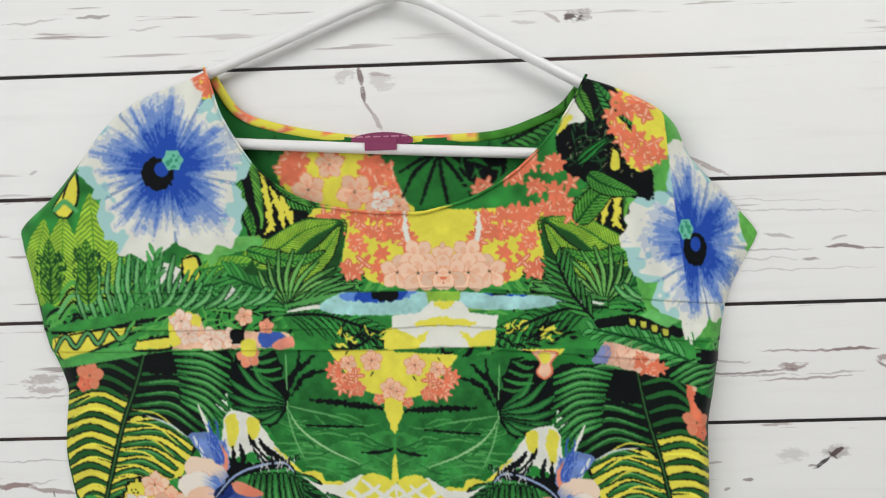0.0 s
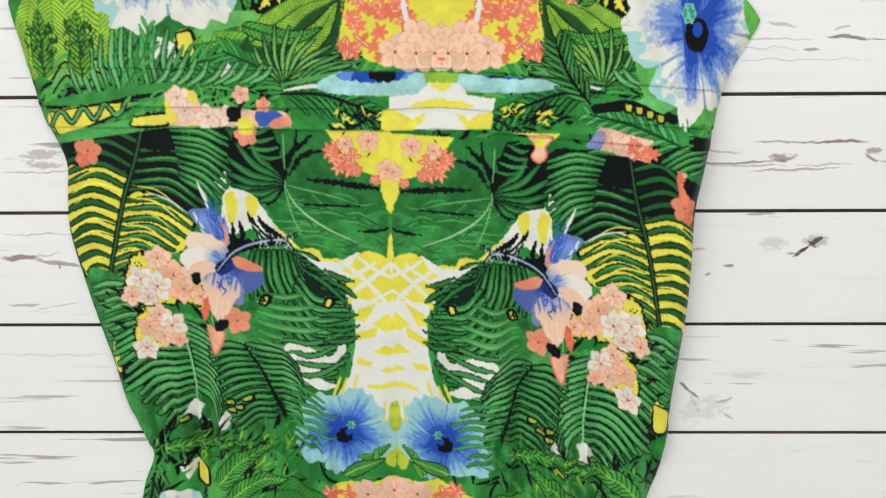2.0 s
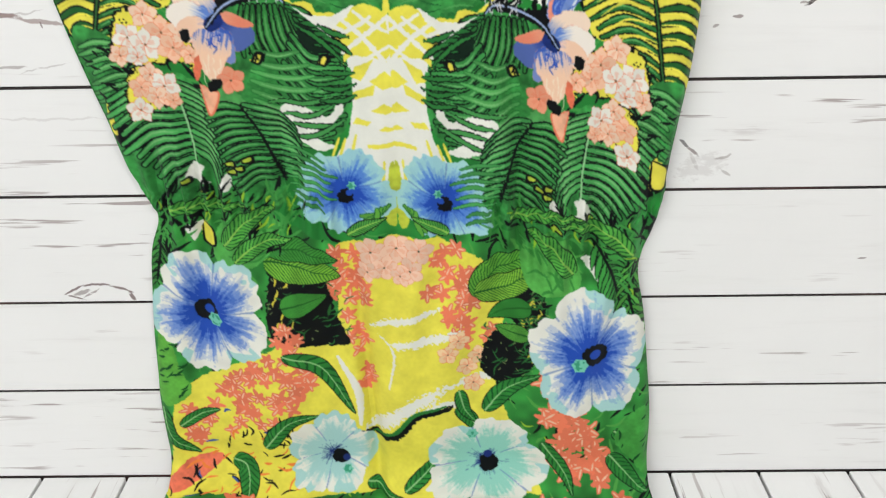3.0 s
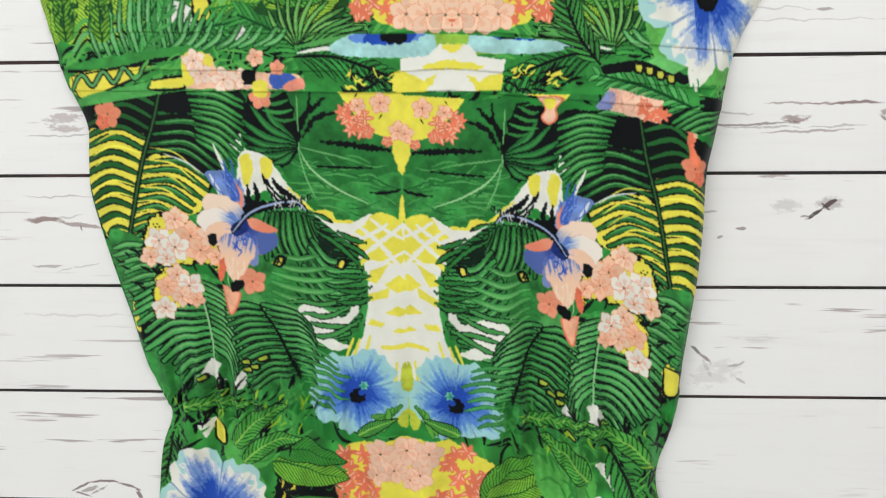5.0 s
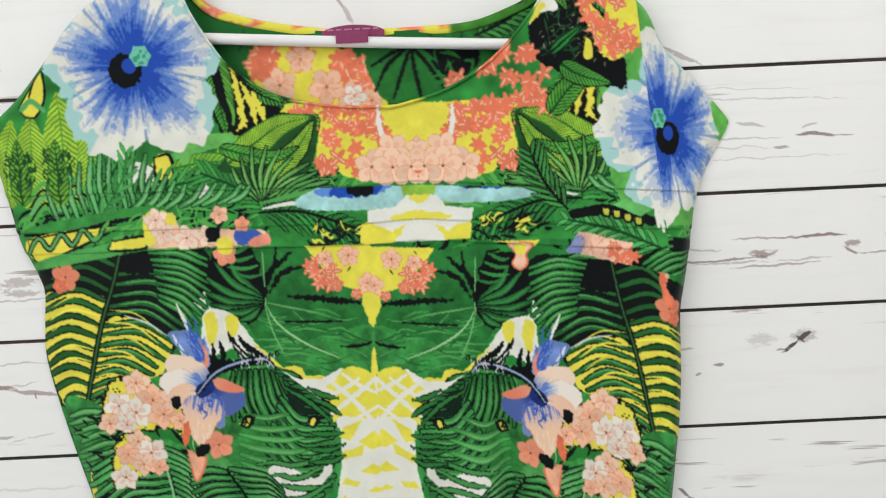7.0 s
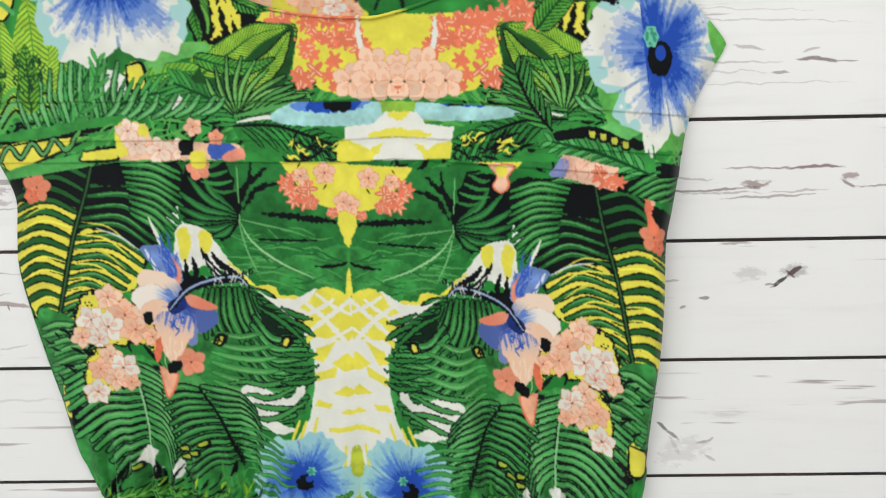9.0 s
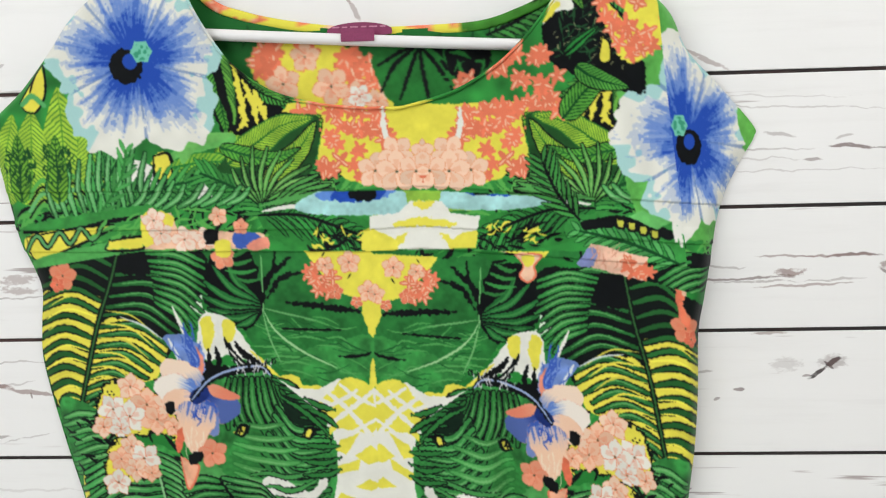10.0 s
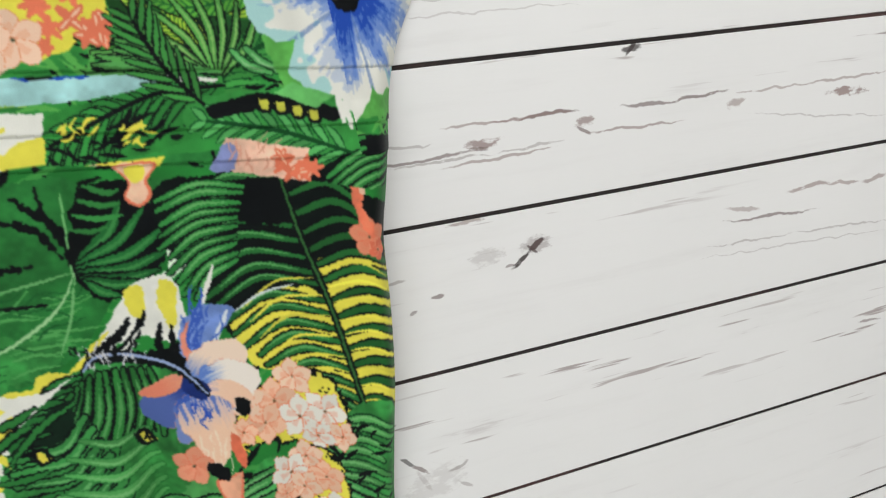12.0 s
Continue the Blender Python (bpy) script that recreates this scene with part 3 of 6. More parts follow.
    def spray(self, points, flowers, ground=YELLOW):
        """Peach blossoms over a yellow ground speckled with ink."""
        self.shape(points, INK, 2.4)
        middle = np.mean(np.array(points), 0)
        self.shape([tuple(middle + 0.93 * (np.array(p) - middle)) for p in points], ground, 2.4)
        self.scatter(points, 40, 1.6, 0.5, INK, 30, 60)
        for i, (at, size) in enumerate(flowers):
            self.plumeria(at, size, 37 * i + 12, ((250, 212, 190), (240, 234, 230), (248, 196, 170))[i % 3], (242, 132, 98), (120, 90, 60), 0.9)

    def soften(self):
        for axis in (0, 1):
            self.rgb = (np.roll(self.rgb, 1, axis) + 6 * self.rgb + np.roll(self.rgb, -1, axis)) / 8

    def sample(self, x, z):
        """Colours (linear light) at places on the cloth, between the nearest threads."""
        u, v = np.clip((x - self.x0) / self.step, 0, len(self.xs) - 1.01), np.clip((self.z1 - z) / self.step, 0, len(self.zs) - 1.01)
        i, j = u.astype(int), v.astype(int)
        a, b = (u - i)[..., None], (v - j)[..., None]
        c = self.rgb
        c = (c[j, i] * (1 - a) + c[j, i + 1] * a) * (1 - b) + (c[j + 1, i] * (1 - a) + c[j + 1, i + 1] * a) * b
        c = np.clip(c / 255, 0, 1)
        lin = np.where(c < 0.04045, c / 12.92, ((c + 0.055) / 1.055) ** 2.5)
        return (lin * 0.95 + 0.05 * lin.mean(-1, keepdims=True)) * np.array((0.895, 0.92, 0.85))


# ---- the tropical print of the front ----
front = Cloth(-300, 330, 760, 1650, 0.55, GREEN)
f = front
gx, gz = np.meshgrid(f.xs, f.zs)
f.rgb *= (0.86 + 0.28 * value_noise(gx, gz, 12, 2))[..., None]
YOKE_AXIS = 42.0

# the bodice, drawn on one side and mirrored
BRIGHT, MID, MOSS, SHADE = (86, 168, 92), (56, 142, 70), (42, 122, 58), (30, 96, 48)
LEAFLIGHT = (122, 192, 122)
whole = [(-265, 1440), (5, 1440), (5, 1130), (-225, 1130)]
f.scatter(whole, 260, 24, 1.6, INK, -30, 30)
f.scatter(whole, 160, 24, 1.2, (70, 160, 76), -30, 30)
# heart-shaped leaf with its pale veins
f.shape([(-90.0, 1420.0), (-47.0, 1418.0), (7.0, 1416.0), (3.0, 1312.0), (-8.0, 1326.0), (-14.0, 1316.0), (-25.0, 1319.0), (-34.0, 1308.0), (-52.0, 1316.0), (-68.0, 1324.0), (-81.0, 1335.0), (-94.0, 1351.0), (-100.0, 1365.0), (-90.0, 1378.0)], MOSS, 0.7, True, 0.14)
f.shape([(-78.0, 1342.0), (-51.0, 1341.0), (4.0, 1354.0), (3.0, 1331.0), (-11.0, 1318.0), (-34.0, 1314.0), (-61.0, 1323.0)], MID, 2.0, True, 0.2)
f.scatter([(-75.0, 1360.0), (-1.0, 1358.0), (-2.0, 1318.0), (-52.0, 1319.0)], 34, 26, 0.7, BRIGHT, 168, 10)
f.scatter([(-77.0, 1365.0), (-0.0, 1363.0), (-2.0, 1318.0), (-52.0, 1319.0)], 22, 22, 0.5, SHADE, 168, 10)
for wide, way in ((2.4, [(-82.0, 1377.0), (-79.0, 1395.0), (-60.0, 1412.0)]), (2.0, [(-78.0, 1382.0), (-68.0, 1396.0), (-52.0, 1401.0)]), (1.8, [(-84.0, 1380.0), (-88.0, 1396.0), (-90.0, 1416.0)]), (1.4, [(-81.0, 1385.0), (-73.0, 1405.0), (-71.0, 1417.0)]), (2.4, [(-64.0, 1378.0), (-38.0, 1375.0), (-8.0, 1371.0)]), (1.2, [(-26.0, 1337.0), (-10.0, 1337.0), (-0.0, 1340.0)]), (0.9, [(-68.0, 1358.0), (-46.0, 1357.0), (-23.0, 1357.0)])):
    f.stroke(way, INK, wide, 0.75, 1.1)
for way in ([(-86.0, 1378.0), (-96.0, 1397.0), (-107.0, 1413.0)], [(-86.0, 1376.0), (-103.0, 1386.0), (-121.0, 1397.0)], [(-86.0, 1373.0), (-102.0, 1372.0), (-116.0, 1372.0)], [(-85.0, 1369.0), (-95.0, 1361.0), (-106.0, 1360.0)]):
    f.stroke(way, INK, 2.0, 0.8, 1.0)
f.stroke([(-82.0, 1414.0), (-82.0, 1392.0), (-82.0, 1373.0)], LEAFLIGHT, 0.7, 0.5)
f.stroke([(-83.0, 1374.0), (-73.0, 1356.0), (-51.0, 1339.0), (-27.0, 1328.0)], (164, 210, 156), 0.9, 0.8, 0.3)
f.stroke([(-83.0, 1374.0), (-63.0, 1369.0), (-41.0, 1364.0)], (110, 176, 112), 0.7, 0.7)
f.stroke([(-83.0, 1373.0), (-78.0, 1351.0), (-70.0, 1332.0)], (120, 186, 120), 0.7, 0.7)
# split dark leaf beside it
f.shape([(-136.0, 1421.0), (-93.0, 1418.0), (-84.0, 1396.0), (-82.0, 1374.0), (-93.0, 1359.0), (-109.0, 1364.0), (-127.0, 1379.0), (-133.0, 1398.0)], INK, 1.4)
f.comb([(-85.0, 1380.0), (-84.0, 1374.0), (-87.0, 1369.0)], [(-110.0, 1414.0), (-128.0, 1400.0), (-126.0, 1378.0), (-104.0, 1360.0)], 7, 2.6, (36, 110, 54), INK, 0.10, 1.2, (66, 146, 78), 0.95)
f.shape([(-138.0, 1420.0), (-120.0, 1420.0), (-128.0, 1398.0), (-136.0, 1380.0), (-139.0, 1398.0)], MOSS, 1.0)
f.stroke([(-135.0, 1418.0), (-133.0, 1398.0), (-135.0, 1381.0)], INK, 1.6, 0.6, 0.9)
f.comb([(-93.0, 1418.0), (-83.0, 1396.0)], [(-113.0, 1415.0), (-103.0, 1397.0)], 4, 1.6, MID, None, 0.1, 0.5)
f.shape([(-139.0, 1382.0), (-129.0, 1385.0), (-127.0, 1374.0), (-109.0, 1361.0), (-106.0, 1358.0), (-123.0, 1366.0), (-136.0, 1374.0)], (206, 226, 206), 0.8)
# yellow palm at the side
f.shape([(-261.0, 1401.0), (-247.0, 1421.0), (-191.0, 1426.0), (-129.0, 1420.0), (-128.0, 1389.0), (-141.0, 1371.0), (-152.0, 1343.0), (-169.0, 1325.0), (-191.0, 1317.0), (-216.0, 1297.0), (-249.0, 1294.0), (-260.0, 1341.0)], (14, 22, 22), 0.9)
f.shape([(-263.0, 1383.0), (-233.0, 1389.0), (-206.0, 1381.0), (-217.0, 1345.0), (-227.0, 1298.0), (-249.0, 1296.0), (-260.0, 1336.0)], YELLOW, 0.9)
f.shape([(-211.0, 1359.0), (-192.0, 1368.0), (-170.0, 1357.0), (-156.0, 1344.0), (-168.0, 1321.0), (-191.0, 1317.0), (-216.0, 1296.0), (-229.0, 1296.0)], YELLOW, 0.9)
spine = [(-190.0, 1426.0), (-199.0, 1395.0), (-214.0, 1354.0), (-229.0, 1296.0)]
f.comb(spine, [(-231.0, 1427.0), (-256.0, 1383.0), (-261.0, 1327.0), (-244.0, 1293.0)], 15, 1.9, (38, 104, 50), INK, -0.2, 1.1, None, 0.45)
f.comb(spine, [(-139.0, 1407.0), (-138.0, 1380.0), (-156.0, 1339.0), (-199.0, 1300.0)], 17, 1.9, (40, 112, 54), INK, 0.16, 0.9, (96, 172, 100), 0.5)
f.comb([(-207.0, 1379.0), (-214.0, 1354.0), (-227.0, 1303.0)], [(-255.0, 1377.0), (-259.0, 1346.0), (-246.0, 1301.0)], 9, 0.8, YELLOW, None, -0.16, 0.0, None, 0.7)
f.comb([(-204.0, 1374.0), (-212.0, 1354.0), (-224.0, 1308.0)], [(-167.0, 1355.0), (-171.0, 1332.0), (-201.0, 1311.0)], 7, 0.8, YELLOW, None, 0.14, 0.0, None, 0.75)
f.shape([(-188.0, 1426.0), (-166.0, 1423.0), (-164.0, 1408.0), (-172.0, 1399.0), (-190.0, 1404.0), (-194.0, 1413.0)], INK, 1.6)
f.comb([(-170.0, 1421.0), (-165.0, 1399.0), (-164.0, 1380.0)], [(-127.0, 1411.0), (-128.0, 1379.0), (-138.0, 1356.0)], 10, 2.0, (52, 136, 66), INK, 0.1, 0.7, (110, 182, 110), 0.6)
f.stroke([(-192.0, 1369.0), (-174.0, 1362.0), (-160.0, 1352.0)], (214, 222, 230), 0.8, 0.8)
f.stroke([(-151.0, 1377.0), (-144.0, 1359.0), (-142.0, 1351.0)], WHITE, 1.4, 0.8)
f.stroke(spine, INK, 2.2, 0.15)
f.stroke(spine, (54, 108, 56), 0.9, 0.15)
f.plumeria((-237.0, 1401.0), 11, 80, (244, 150, 118), (240, 118, 86))
f.plumeria((-242.0, 1394.0), 6, 40, (244, 120, 90), (246, 160, 130))
# white and yellow flame between palm and heart leaf
f.shape([(-129.0, 1370.0), (-109.0, 1366.0), (-96.0, 1348.0), (-79.0, 1327.0), (-61.0, 1314.0), (-53.0, 1296.0), (-71.0, 1305.0), (-88.0, 1328.0), (-110.0, 1338.0), (-125.0, 1334.0), (-133.0, 1343.0)], WHITE, 0.8)
f.shape([(-130.0, 1365.0), (-123.0, 1368.0), (-120.0, 1357.0), (-125.0, 1342.0), (-129.0, 1348.0)], YELLOW, 0.8)
f.shape([(-113.0, 1365.0), (-105.0, 1363.0), (-105.0, 1355.0), (-111.0, 1346.0), (-114.0, 1353.0)], YELLOW, 0.8)
f.shape([(-94.0, 1342.0), (-83.0, 1333.0), (-70.0, 1319.0), (-79.0, 1322.0)], YELLOW, 0.7)
f.shape([(-73.0, 1319.0), (-59.0, 1322.0), (-53.0, 1314.0), (-41.0, 1314.0), (-34.0, 1307.0), (-48.0, 1309.0), (-57.0, 1304.0)], YELLOW, 0.7)
f.shape([(-57.0, 1304.0), (-47.0, 1308.0), (-34.0, 1306.0), (-38.0, 1296.0), (-46.0, 1300.0)], WHITE, 0.5)
f.shape([(-133.0, 1310.0), (-133.0, 1323.0), (-126.0, 1333.0), (-115.0, 1330.0), (-97.0, 1330.0), (-84.0, 1327.0), (-98.0, 1319.0), (-116.0, 1315.0)], INK, 1.6)
for way in ([(-120.0, 1345.0), (-118.0, 1331.0), (-126.0, 1315.0)], [(-113.0, 1351.0), (-106.0, 1338.0), (-95.0, 1329.0)], [(-105.0, 1348.0), (-97.0, 1337.0), (-84.0, 1329.0)], [(-100.0, 1342.0), (-88.0, 1331.0), (-77.0, 1319.0)], [(-126.0, 1343.0), (-125.0, 1331.0), (-130.0, 1315.0)]):
    f.stroke(way, INK, 2.2, 0.8, 0.8)
f.stroke([(-110.0, 1343.0), (-101.0, 1332.0), (-95.0, 1329.0)], WHITE, 0.9, 0.8)
# tangled fern beside the column
f.shape([(-126.0, 1315.0), (-88.0, 1324.0), (-70.0, 1319.0), (-48.0, 1305.0), (-34.0, 1286.0), (-29.0, 1268.0), (-29.0, 1230.0), (-139.0, 1231.0), (-128.0, 1269.0)], MID, 1.0, True, 0.2)
f.shape([(-111.0, 1300.0), (-43.0, 1297.0), (-39.0, 1280.0), (-33.0, 1257.0), (-32.0, 1233.0), (-44.0, 1213.0), (-73.0, 1204.0), (-103.0, 1183.0), (-125.0, 1209.0), (-127.0, 1253.0)], MID, 1.0, True, 0.22)
f.comb([(-111.0, 1320.0), (-84.0, 1319.0), (-71.0, 1310.0)], [(-113.0, 1283.0), (-77.0, 1273.0), (-40.0, 1282.0)], 11, 2.3, (46, 124, 58), INK, -0.08, 1.1, (92, 168, 96), 0.6)
f.shape([(-71.0, 1308.0), (-53.0, 1298.0), (-39.0, 1286.0), (-49.0, 1280.0), (-65.0, 1287.0)], (16, 40, 28), 1.2)
f.comb([(-77.0, 1319.0), (-62.0, 1301.0), (-54.0, 1282.0)], [(-53.0, 1305.0), (-35.0, 1289.0), (-34.0, 1273.0)], 6, 1.8, MOSS, INK, 0.12, 1.0, None, 0.7)
f.comb([(-75.0, 1297.0), (-86.0, 1267.0), (-99.0, 1229.0)], [(-40.0, 1278.0), (-34.0, 1250.0), (-46.0, 1209.0)], 10, 2.5, (60, 146, 74), INK, -0.20, 1.0, (106, 182, 110), 0.4)
f.comb([(-105.0, 1285.0), (-109.0, 1267.0), (-109.0, 1246.0)], [(-69.0, 1284.0), (-59.0, 1261.0), (-61.0, 1232.0)], 6, 2.2, BRIGHT, MOSS, -0.12, 0.7, LEAFLIGHT, 0.7)
f.shape([(-91.0, 1237.0), (-75.0, 1241.0), (-52.0, 1232.0), (-42.0, 1242.0), (-38.0, 1237.0), (-50.0, 1222.0), (-63.0, 1214.0), (-81.0, 1223.0)], WHITE, 0.8)
f.shape([(-90.0, 1220.0), (-69.0, 1220.0), (-58.0, 1212.0), (-44.0, 1206.0), (-63.0, 1204.0)], WHITE, 0.8)
for way in ([(-89.0, 1232.0), (-66.0, 1232.0), (-46.0, 1240.0)], [(-88.0, 1223.0), (-64.0, 1224.0), (-43.0, 1224.0)], [(-98.0, 1243.0), (-70.0, 1242.0), (-46.0, 1248.0)], [(-91.0, 1213.0), (-65.0, 1215.0), (-37.0, 1228.0)]):
    f.stroke(way, INK, 2.6, 0.7, 0.6)
    f.stroke(way, (74, 158, 84), 1.8, 0.7, 0.5)
for at in ((-104.0, 1279.0), (-52.0, 1277.0)):
    f.shape([(at[0] - 4, at[1] - 2), (at[0], at[1] + 4), (at[0] + 5, at[1] + 3), (at[0] + 2, at[1] - 4)], (220, 206, 70), 1.4, True, 0.1, INK, 1.2)
    f.scatter([(at[0] - 5, at[1] - 4), (at[0] + 5, at[1] - 4), (at[0] + 5, at[1] + 4), (at[0] - 5, at[1] + 4)], 6, 5, 0.7, INK, 70, 30)

# chest ornament
f.shape([(-50.0, 1419.0), (5.0, 1418.0), (3.0, 1351.0), (-1.0, 1355.0), (-5.0, 1366.0), (-7.0, 1379.0), (-23.0, 1386.0), (-39.0, 1404.0)], YELLOW, 0.7, False)
f.blossoms([(-46.0, 1408.0), (-26.0, 1401.0), (-23.0, 1386.0), (-41.0, 1387.0)], 9, 6)
f.plumeria((-15.0, 1408.0), 8.5, 20)
f.plumeria((-33.0, 1406.0), 6.5, 60)
f.plumeria((-1.0, 1386.0), 8, 90)
f.plumeria((-26.0, 1386.0), 6, 10, CORAL, PEACH)
f.plumeria((-10.0, 1378.0), 4.5, 50, CORAL, PEACH)
for at in ((-16.0, 1396.0), (-35.0, 1413.0)):
    f.stroke([at, (at[0] + 2, at[1] + 3)], INK, 0.5)
# pineapple column in yellow and white
f.shape([(-74.0, 1320.0), (-60.0, 1312.0), (-42.0, 1311.0), (-26.0, 1320.0), (-14.0, 1317.0), (-5.0, 1313.0), (8.0, 1313.0), (3.0, 1163.0), (-7.0, 1165.0), (-31.0, 1192.0), (-48.0, 1195.0),
         (-35.0, 1215.0), (-30.0, 1240.0), (-29.0, 1265.0), (-34.0, 1284.0), (-48.0, 1298.0)], WHITE, 0.5, False, 0.04)
f.shape([(-23.0, 1320.0), (-11.0, 1320.0), (-1.0, 1310.0), (-16.0, 1292.0), (-38.0, 1289.0), (-43.0, 1300.0), (-31.0, 1310.0)], YELLOW, 0.6)
f.stroke([(-43.0, 1304.0), (-20.0, 1292.0), (7.0, 1268.0)], WHITE, 2.0, 0.3)
f.stroke([(9.0, 1313.0), (-6.0, 1299.0), (-31.0, 1274.0)], WHITE, 1.6, 0.3)
for a, b, c, d in (((-1.0, 1304.0), (8.0, 1289.0), (-3.0, 1276.0), (-12.0, 1290.0)), ((-3.0, 1269.0), (7.0, 1259.0), (-4.0, 1254.0), (-15.0, 1261.0)), ((-26.0, 1272.0), (-11.0, 1279.0), (-22.0, 1261.0), (-31.0, 1264.0)),
                   ((-30.0, 1251.0), (-10.0, 1259.0), (-13.0, 1250.0), (-29.0, 1245.0)), ((-4.0, 1243.0), (6.0, 1238.0), (-3.0, 1234.0), (-15.0, 1237.0)), ((-5.0, 1224.0), (5.0, 1222.0), (5.0, 1219.0), (-10.0, 1221.0)),
                   ((-28.0, 1230.0), (-15.0, 1228.0), (-19.0, 1224.0), (-31.0, 1225.0)), ((-20.0, 1208.0), (5.0, 1211.0), (5.0, 1207.0), (-18.0, 1205.0))):
    f.shape([a, b, c, d], YELLOW, 0.5, False)
for a, b in (((-44.0, 1195.0), (-38.0, 1212.0)), ((-35.0, 1192.0), (-29.0, 1215.0)), ((-49.0, 1198.0), (-43.0, 1213.0)), ((-6.0, 1194.0), (-9.0, 1160.0)), ((-2.0, 1175.0), (2.0, 1152.0))):
    f.stroke([a, b], YELLOW, 1.3, 0.4)
f.shape([(-1.0, 1193.0), (4.0, 1184.0), (2.0, 1136.0), (-8.0, 1143.0), (-5.0, 1170.0)], (190, 200, 60), 0.6)
f.shape([(-3.0, 1310.0), (-1.0, 1331.0), (1.0, 1336.0), (3.0, 1331.0), (2.0, 1310.0)], YELLOW, 0.3, False)

f.shape([(-30.0, 1312.0), (-23.0, 1318.0), (-16.0, 1317.0), (-10.0, 1310.0), (0.0, 1318.0), (-1.0, 1275.0), (-13.0, 1281.0), (-29.0, 1281.0), (-36.0, 1273.0), (-33.0, 1288.0), (-40.0, 1297.0), (-32.0, 1301.0)], YELLOW, 0.7, False, 0.05)
for wide, way in ((2.2, [(-34.0, 1308.0), (-17.0, 1294.0), (1.0, 1272.0)]), (2.0, [(1.0, 1311.0), (-17.0, 1297.0), (-35.0, 1283.0)]), (1.6, [(-25.0, 1315.0), (-12.0, 1306.0), (2.0, 1299.0)]), (1.8, [(-12.0, 1311.0), (-25.0, 1303.0), (-38.0, 1296.0)]), (1.5, [(2.0, 1289.0), (-13.0, 1281.0), (-31.0, 1272.0)])):
    f.stroke(way, WHITE, wide, 0.3, 0.5)
for way in ([(-53.0, 1304.0), (-42.0, 1298.0), (-30.0, 1295.0)], [(-50.0, 1295.0), (-39.0, 1290.0), (-29.0, 1282.0)], [(-54.0, 1268.0), (-38.0, 1266.0), (-27.0, 1267.0)], [(-56.0, 1256.0), (-39.0, 1253.0), (-27.0, 1258.0)], [(-55.0, 1245.0), (-37.0, 1244.0), (-27.0, 1249.0)], [(-71.0, 1305.0), (-53.0, 1293.0), (-36.0, 1276.0)]):
    f.stroke(way, INK, 2.7, 0.75, 0.6)
    f.stroke(way, (48, 130, 62), 1.7, 0.75, 0.6)
# lower palms
f.shape([(-250.0, 1299.0), (-214.0, 1296.0), (-197.0, 1268.0), (-165.0, 1268.0), (-145.0, 1239.0), (-113.0, 1229.0), (-94.0, 1178.0), (-106.0, 1147.0), (-215.0, 1147.0), (-228.0, 1204.0)], MID, 1.0, True, 0.22)
f.comb([(-207.0, 1291.0), (-194.0, 1273.0), (-185.0, 1253.0)], [(-249.0, 1289.0), (-242.0, 1263.0), (-234.0, 1244.0)], 7, 1.9, BRIGHT, (24, 66, 38), -0.1, 1.1, LEAFLIGHT, 0.6)
f.scatter([(-243.0, 1296.0), (-204.0, 1282.0), (-209.0, 1249.0), (-237.0, 1254.0)], 26, 9, 1.3, INK, -15, 18)
f.shape([(-229.0, 1227.0), (-204.0, 1222.0), (-185.0, 1219.0), (-191.0, 1209.0), (-216.0, 1204.0), (-227.0, 1209.0)], INK, 1.2)
f.shape([(-231.0, 1243.0), (-227.0, 1238.0), (-226.0, 1218.0), (-232.0, 1220.0)], YELLOW, 0.6)
f.comb([(-174.0, 1259.0), (-167.0, 1234.0), (-165.0, 1204.0), (-166.0, 1184.0)], [(-226.0, 1247.0), (-230.0, 1220.0), (-211.0, 1192.0), (-188.0, 1166.0)], 13, 2.4, (72, 160, 86), INK, -0.12, 1.2, LEAFLIGHT, 0.4)
f.comb([(-171.0, 1263.0), (-164.0, 1234.0), (-163.0, 1204.0)], [(-141.0, 1231.0), (-139.0, 1204.0), (-147.0, 1172.0)], 12, 2.3, (78, 166, 90), INK, 0.12, 1.0, LEAFLIGHT, 0.45)
f.stroke([(-174.0, 1268.0), (-167.0, 1234.0), (-164.0, 1204.0), (-165.0, 1184.0)], (150, 205, 150), 0.9, 0.4)
f.shape([(-142.0, 1263.0), (-120.0, 1251.0), (-113.0, 1234.0), (-122.0, 1229.0), (-138.0, 1236.0)], BRIGHT, 1.0, True, 0.12)
f.comb([(-120.0, 1241.0), (-107.0, 1214.0), (-94.0, 1178.0)], [(-149.0, 1239.0), (-145.0, 1204.0), (-134.0, 1163.0)], 12, 2.0, (58, 146, 72), INK, -0.12, 1.2, (96, 176, 102), 0.5)
f.comb([(-118.0, 1243.0), (-106.0, 1216.0), (-91.0, 1181.0)], [(-81.0, 1219.0), (-73.0, 1199.0), (-66.0, 1163.0)], 11, 2.0, (70, 156, 84), INK, 0.1, 1.1, LEAFLIGHT, 0.5)
f.stroke([(-121.0, 1243.0), (-106.0, 1214.0), (-92.0, 1173.0)], INK, 1.0, 0.4, 0.8)
f.shape([(-175.0, 1179.0), (-167.0, 1193.0), (-159.0, 1188.0), (-162.0, 1180.0), (-156.0, 1172.0)], WHITE, 0.6)
f.shape([(-148.0, 1169.0), (-141.0, 1183.0), (-137.0, 1178.0), (-139.0, 1168.0)], WHITE, 0.6)
